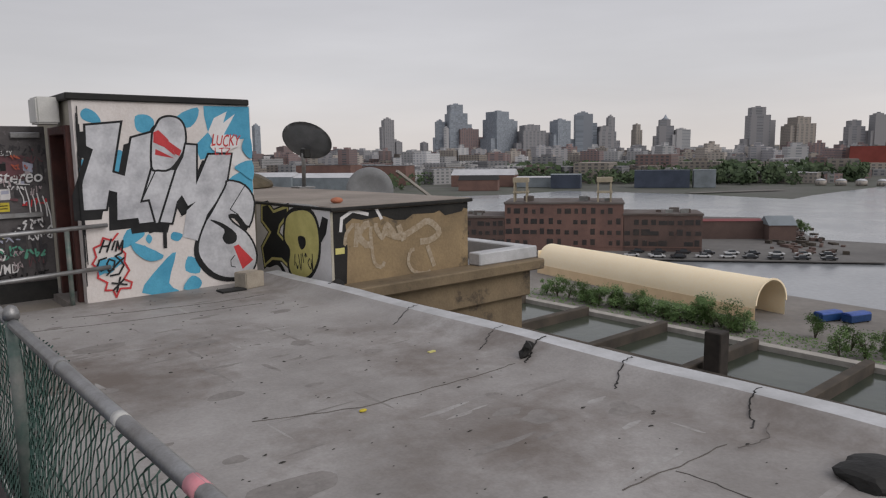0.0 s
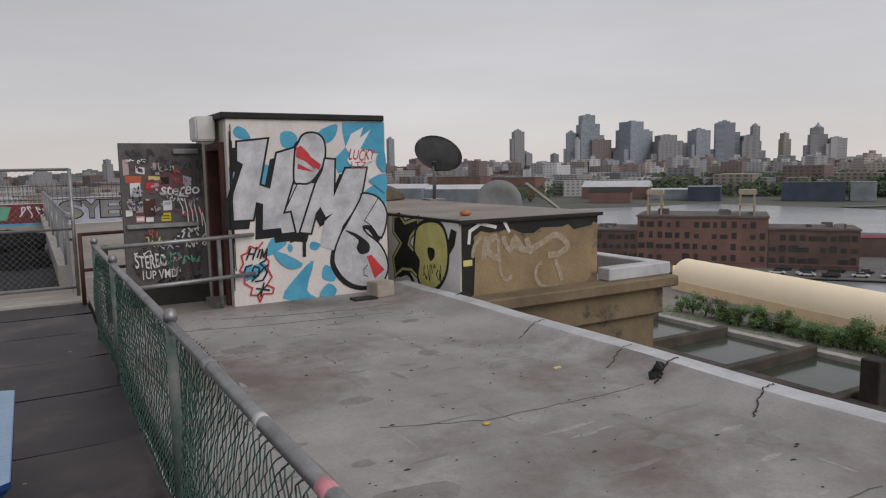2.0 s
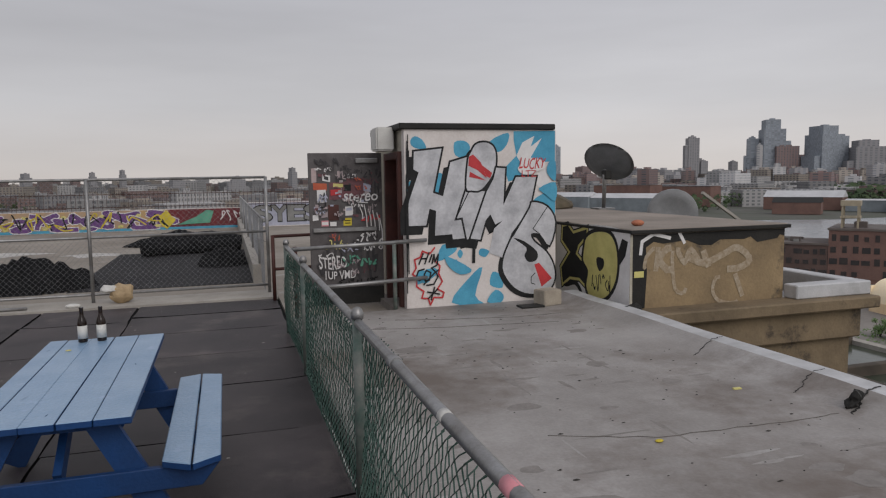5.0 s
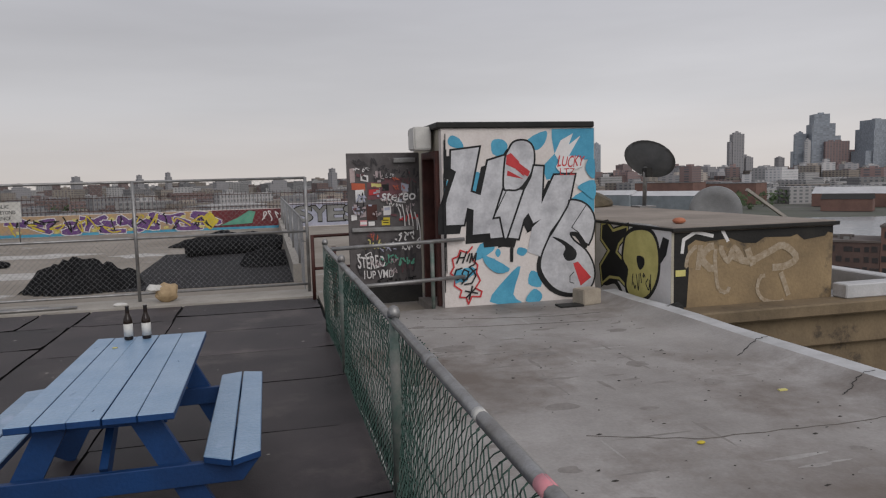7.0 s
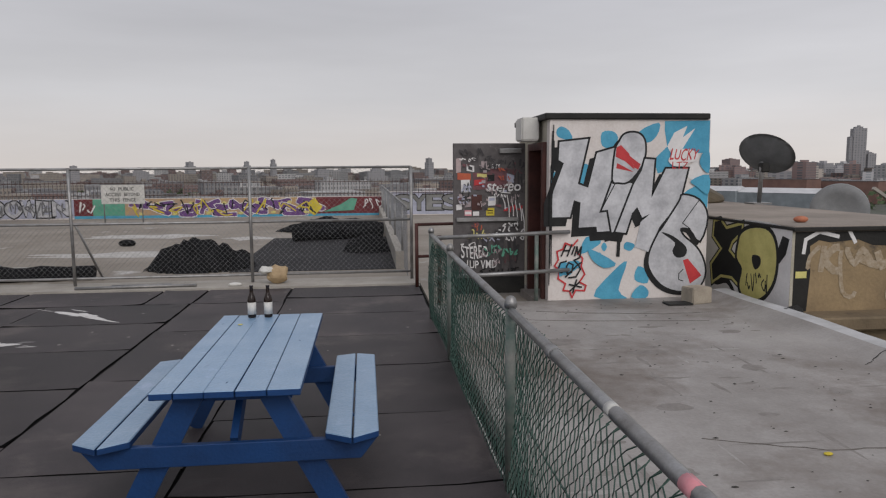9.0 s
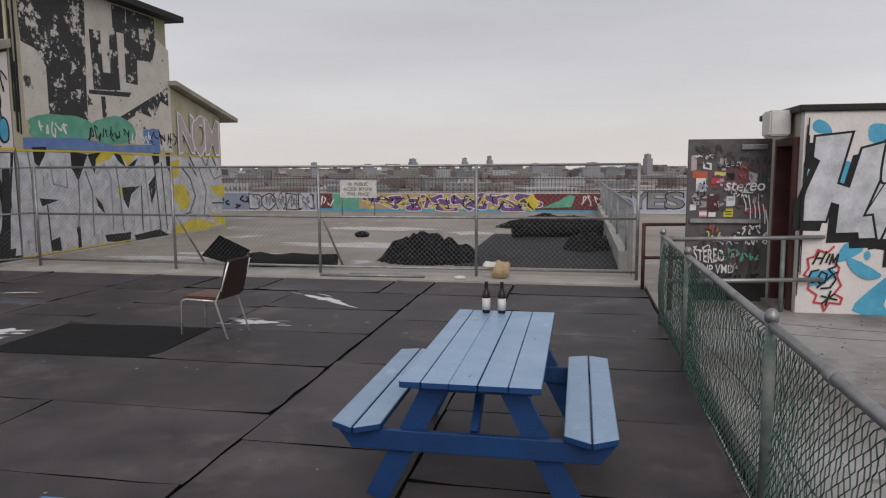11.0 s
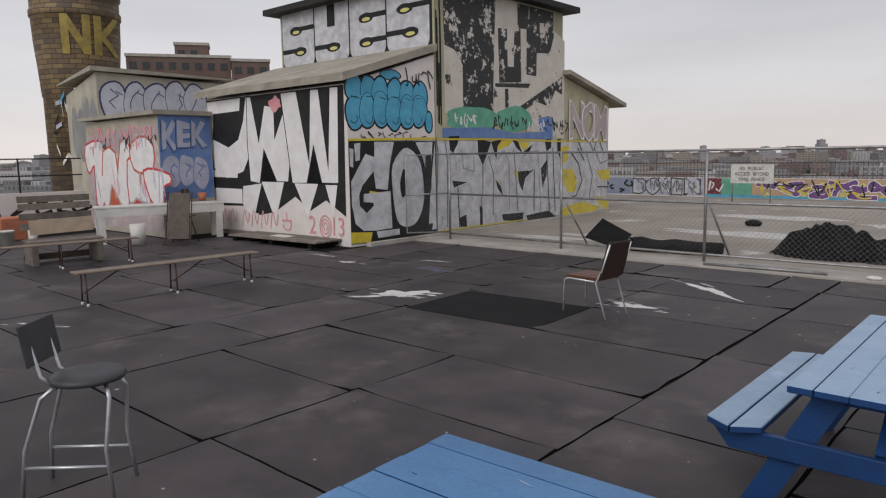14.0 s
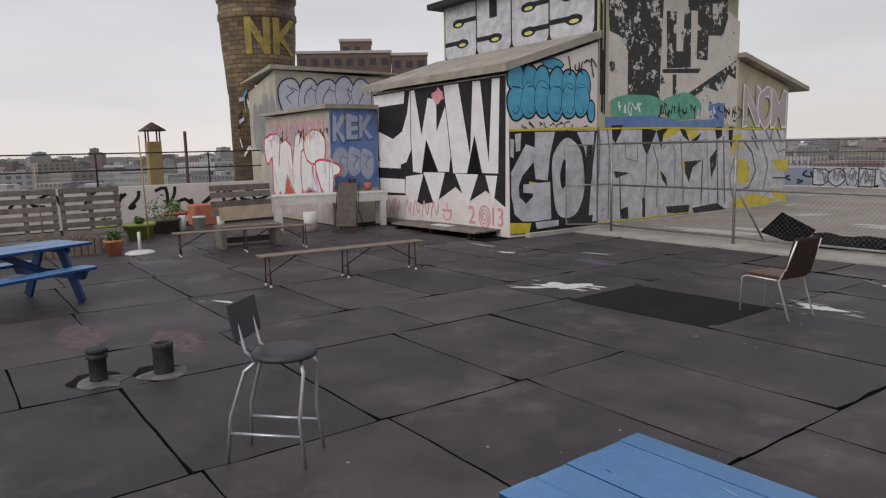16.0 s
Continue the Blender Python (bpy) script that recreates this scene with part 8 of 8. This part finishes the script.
DARKBLUE = mat("dark_blue_cladding", (0.06, 0.075, 0.11), None, 0.1, 0.7, 0, 0)
GREYCLAD = mat("grey_cladding", (0.24, 0.27, 0.29), None, 0.1, 0.7, 0, 0)
far_shed(484, 488, -57, 62, 22, 11, BRICK, LIGHTROOF, "long brick shed with a pale roof")
far_shed(430, 440, -50, 34, 20, 9, BRICK, TAR, "brick quay shed with a dark roof", 0.2)
far_shed(555, 338, -57, 46, 20, 15, DARKBLUE, DARKBLUE, "dark blue clad waterfront shed", 0.02)
far_shed(577, 310, -57, 18, 18, 15, GREYCLAD, GREYCLAD, "grey clad waterfront shed", 0.02)
far_shed(500, 400, -57, 26, 16, 12, DARKBLUE, GREYCLAD, "dark clad quay shed", 0.05)
far_shed(505, 430, -57, 50, 20, 9, GREYCLAD, LIGHTROOF, "grey quay shed with a pale roof", 0.05)
far_shed(690, 300, -80, 80, 22, 10, HAZEWALLS[3], LIGHTROOF, "long tan warehouse with a flat pale roof", 0.02)
far_shed(246, 121, -47, 24, 10, 7, BRICKDARK, mat("red_sheet_roof", (0.22, 0.05, 0.05), None, 0.1, 0.7, 0, 0), "low brick shed with a red roof", 0.05)
far_shed(253, 105, -47, 9, 10, 6, BRICKDARK, GREYCLAD, "small gabled brick house on the pier", 0.3)
far_shed(340, 560, -55, 90, 26, 12, GREYCLAD, LIGHTROOF, "row of sheds with pale roofs", 0.15)
far_shed(300, 610, -55, 90, 26, 13, GREYCLAD, LIGHTROOF, "row of sheds with pale roofs", 0.15)
far_shed(390, 620, -57, 60, 30, 22, BRICK, TAR, "brick warehouse with a flat dark roof", 0.01)
far_shed(450, 600, -57, 50, 30, 20, BRICK, TAR, "brick warehouse with a flat dark roof", 0.01)
far_shed(972, 305, -75, 46, 40, 34, mat("red_panel", (0.30, 0.07, 0.055), None, 0.05, 0.8, 0, 0), TAR, "tall plain red warehouse", 0.01)
for k in range(5):
    t = thing("storage_tank", pose(660 + k * 4, 245 - k * 15, GROUND + 0.3), "pale round storage tank with a domed roof", "tank", "storage tanks")
    bm = bmesh.new()
    lathe(bm, ((4.5, 0), (4.5, 4)), 20)
    part("shell", bm, HAZEWALLS[3], t)
    bm = bmesh.new()
    lathe(bm, ((4.6, 4.01), (3.4, 5), (1.4, 5.7), (0.1, 5.8)), 20)
    part("dome", bm, LIGHTROOF, t)


def woods(name, az0, az1, d0, d1, n, h0, h1, seed):
    rnd_ = random.Random(seed)
    verts, faces = [], []
    for i in range(n):
        az, d = radians(rnd_.uniform(az0, az1)), rnd_.uniform(d0, d1)
        c_, h_ = Vector((d * math.sin(az), d * math.cos(az), GROUND)), rnd_.uniform(h0, h1)
        for k in range(34):
            v_ = Vector((rnd_.gauss(0, 1), rnd_.gauss(0, 1), rnd_.gauss(0, 0.9))).normalized()
            p = c_ + Vector((v_.x * h_ * 0.55, v_.y * h_ * 0.55, h_ * 0.55 + v_.z * h_ * 0.45))
            s = h_ * rnd_.uniform(0.12, 0.24)
            a = Vector((rnd_.uniform(-1, 1), rnd_.uniform(-1, 1), rnd_.uniform(-1, 1))).normalized()
            b = a.orthogonal().normalized()
            i0 = len(verts)
            verts += [p - a * s, p + b * s * 0.7, p + a * s, p - b * s * 0.7]
            faces.append((i0, i0 + 1, i0 + 2, i0 + 3))
    me = bpy.data.meshes.new(name)
    me.from_pydata(verts, [], faces)
    me.materials.append(LEAFDARK)
    tagged(new(name, me), "far green trees between the houses", "trees", "", "stuff")


woods("far_woods", 46, 72, 740, 1000, 420, 12, 20, 1)
woods("far_trees", -92, 24, 300, 1500, 520, 8, 15, 2)
woods("shore_trees", 24, 46, 620, 1400, 160, 8, 14, 3)
woods("far_park_trees", 47, 68, 700, 900, 260, 8, 16, 91)
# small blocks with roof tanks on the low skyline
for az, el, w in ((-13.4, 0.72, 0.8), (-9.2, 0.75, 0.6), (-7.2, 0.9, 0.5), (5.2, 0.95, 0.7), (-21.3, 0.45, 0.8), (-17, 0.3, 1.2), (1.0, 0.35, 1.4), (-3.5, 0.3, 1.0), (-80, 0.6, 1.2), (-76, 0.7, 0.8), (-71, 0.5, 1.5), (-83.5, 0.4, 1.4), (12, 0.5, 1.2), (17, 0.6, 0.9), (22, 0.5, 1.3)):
    tower(az, w, el, 1350, HAZEWALLS[1] if int(az) % 2 else HAZEWALLS[0], 1)

# ---- mats of the deck, one by one ----
rnd = random.Random(3)
shapes = []
for k in range(5):
    bm = bmesh.new()
    nx, ny, w, d = 7, 5, 1.89, 1.27
    grid = []
    for i in range(nx + 1):
        row = []
        for j in range(ny + 1):
            x, y = w * i / nx - w / 2, d * j / ny - d / 2
            ex, ey = abs(x) / (w / 2), abs(y) / (d / 2)
            x += 0.007 * rnd.uniform(-1, 1) * (ex > 0.99) - 0.0085 * (1 if x > 0 else -1)
            y += 0.007 * rnd.uniform(-1, 1) * (ey > 0.99) - 0.0085 * (1 if y > 0 else -1)
            curl = max(0, ex - 0.9) * max(0, ey - 0.8) * rnd.choice((0, 0, 0.2, 0.6)) + 0.0015 * rnd.random()
            row.append((bm.verts.new((x, y, 0.006 + curl)), bm.verts.new((x, y, curl - 0.014))))
        grid.append(row)
    for i in range(nx):
        for j in range(ny):
            a, b, c, e_ = grid[i][j], grid[i + 1][j], grid[i + 1][j + 1], grid[i][j + 1]
            bm.faces.new((a[0], b[0], c[0], e_[0]))
    rim = [grid[i][0] for i in range(nx + 1)] + [grid[nx][j] for j in range(1, ny + 1)] + [grid[i][ny] for i in range(nx - 1, -1, -1)] + [grid[0][j] for j in range(ny - 1, 0, -1)]
    # mat sides coloured near-black, which paints the shade of the joints
    for a, b in zip(rim, rim[1:] + rim[:1]):
        bm.faces.new((a[0], a[1], b[1], b[0])).material_index = 1
    shapes.append(mesh_of("mat", bm, (MATBLACK, UNDER)))
# columns of mats (x0, x1, joints along y); a joint may run on past the next column
LAYOUT = (
    (-0.08, 1.90, (-7.2, -6.0, -4.72, -3.45, -2.18, -0.88, 0.40, 1.66, 3.00, 4.24, 5.50, 6.68)),
    (-1.36, -0.08, (-6.9, -5.0, -3.06, -1.12, 0.82, 2.79, 4.72, 6.44)),
    (-3.24, -1.36, (-6.4, -5.1, -3.8, -2.50, -1.20, 0.10, 1.33)),
    (-5.17, -3.24, (-6.3, -5.1, -3.85, -2.56, -1.27, 0.03, 1.315)),
    (-5.17, -1.38, (1.32, 2.60)),
    (-3.27, -1.38, (2.60, 3.92, 5.22, 6.45)),
    (-5.20, -3.27, (2.60, 3.90, 5.16, 6.42)),
    (-6.42, -5.18, (-7.0, -5.1, -3.25, -1.33, 0.61, 2.50, 4.24, 6.20, 7.60)),
    (-8.46, -6.42, (-6.3, -5.0, -3.72, -2.42, -1.06, 0.20, 1.46, 2.76, 4.00, 5.25, 6.35, 7.60)),
    (-10.48, -8.46, (-6.2, -4.9, -3.62, -2.34, -1.00, 0.18, 1.40, 2.68, 3.95, 5.20)),
    (-12.40, -10.48, (-6.0, -4.7, -3.45, -2.20, -0.95, 0.35, 1.6, 2.9, 4.2, 5.3)),
    (-14.30, -12.40, (-5.8, -4.5, -3.25, -2.0, -0.7, 0.6, 1.9, 3.15, 4.4, 5.5)),
    (-16.20, -14.30, (-5.8, -4.5, -3.2, -1.9, -0.6, 0.7, 2.0, 3.3, 4.5)),
    (-18.10, -16.20, (-5.6, -4.3, -3.0, -1.7, -0.4, 0.9, 2.2, 3.5, 4.5)),
)
rects = [(x0, x1, a, b) for x0, x1, js in LAYOUT for a, b in zip(js, js[1:])]
rects += [(-9.92, -8.46, 5.20, 6.40), (-9.92, -8.46, 6.40, 7.60)]
rects += [(x0, x1, 6.46, 7.60) for x0, x1 in ((-5.15, -3.99), (-3.97, -2.04), (-2.02, -1.37), (-1.35, -0.1))] + [(-0.08, 1.90, 6.70, 7.60)]
for x0, x1, a, b in rects:
    ob = new("mat", rnd.choice(shapes))
    ob.parent = deck
    wide, deep = x1 - x0, b - a
    turn_ = 90 if deep > wide else 0
    sx, sy = ((deep, wide) if turn_ else (wide, deep))
    ob.matrix_basis = pose((x0 + x1) / 2, (a + b) / 2, 0.003 * rnd.random(), 0, 0, turn_ + rnd.uniform(-0.12, 0.12)) @ Matrix.Diagonal(((sx - 0.018) / 1.873, (sy - 0.020) / 1.253, 1, 1))
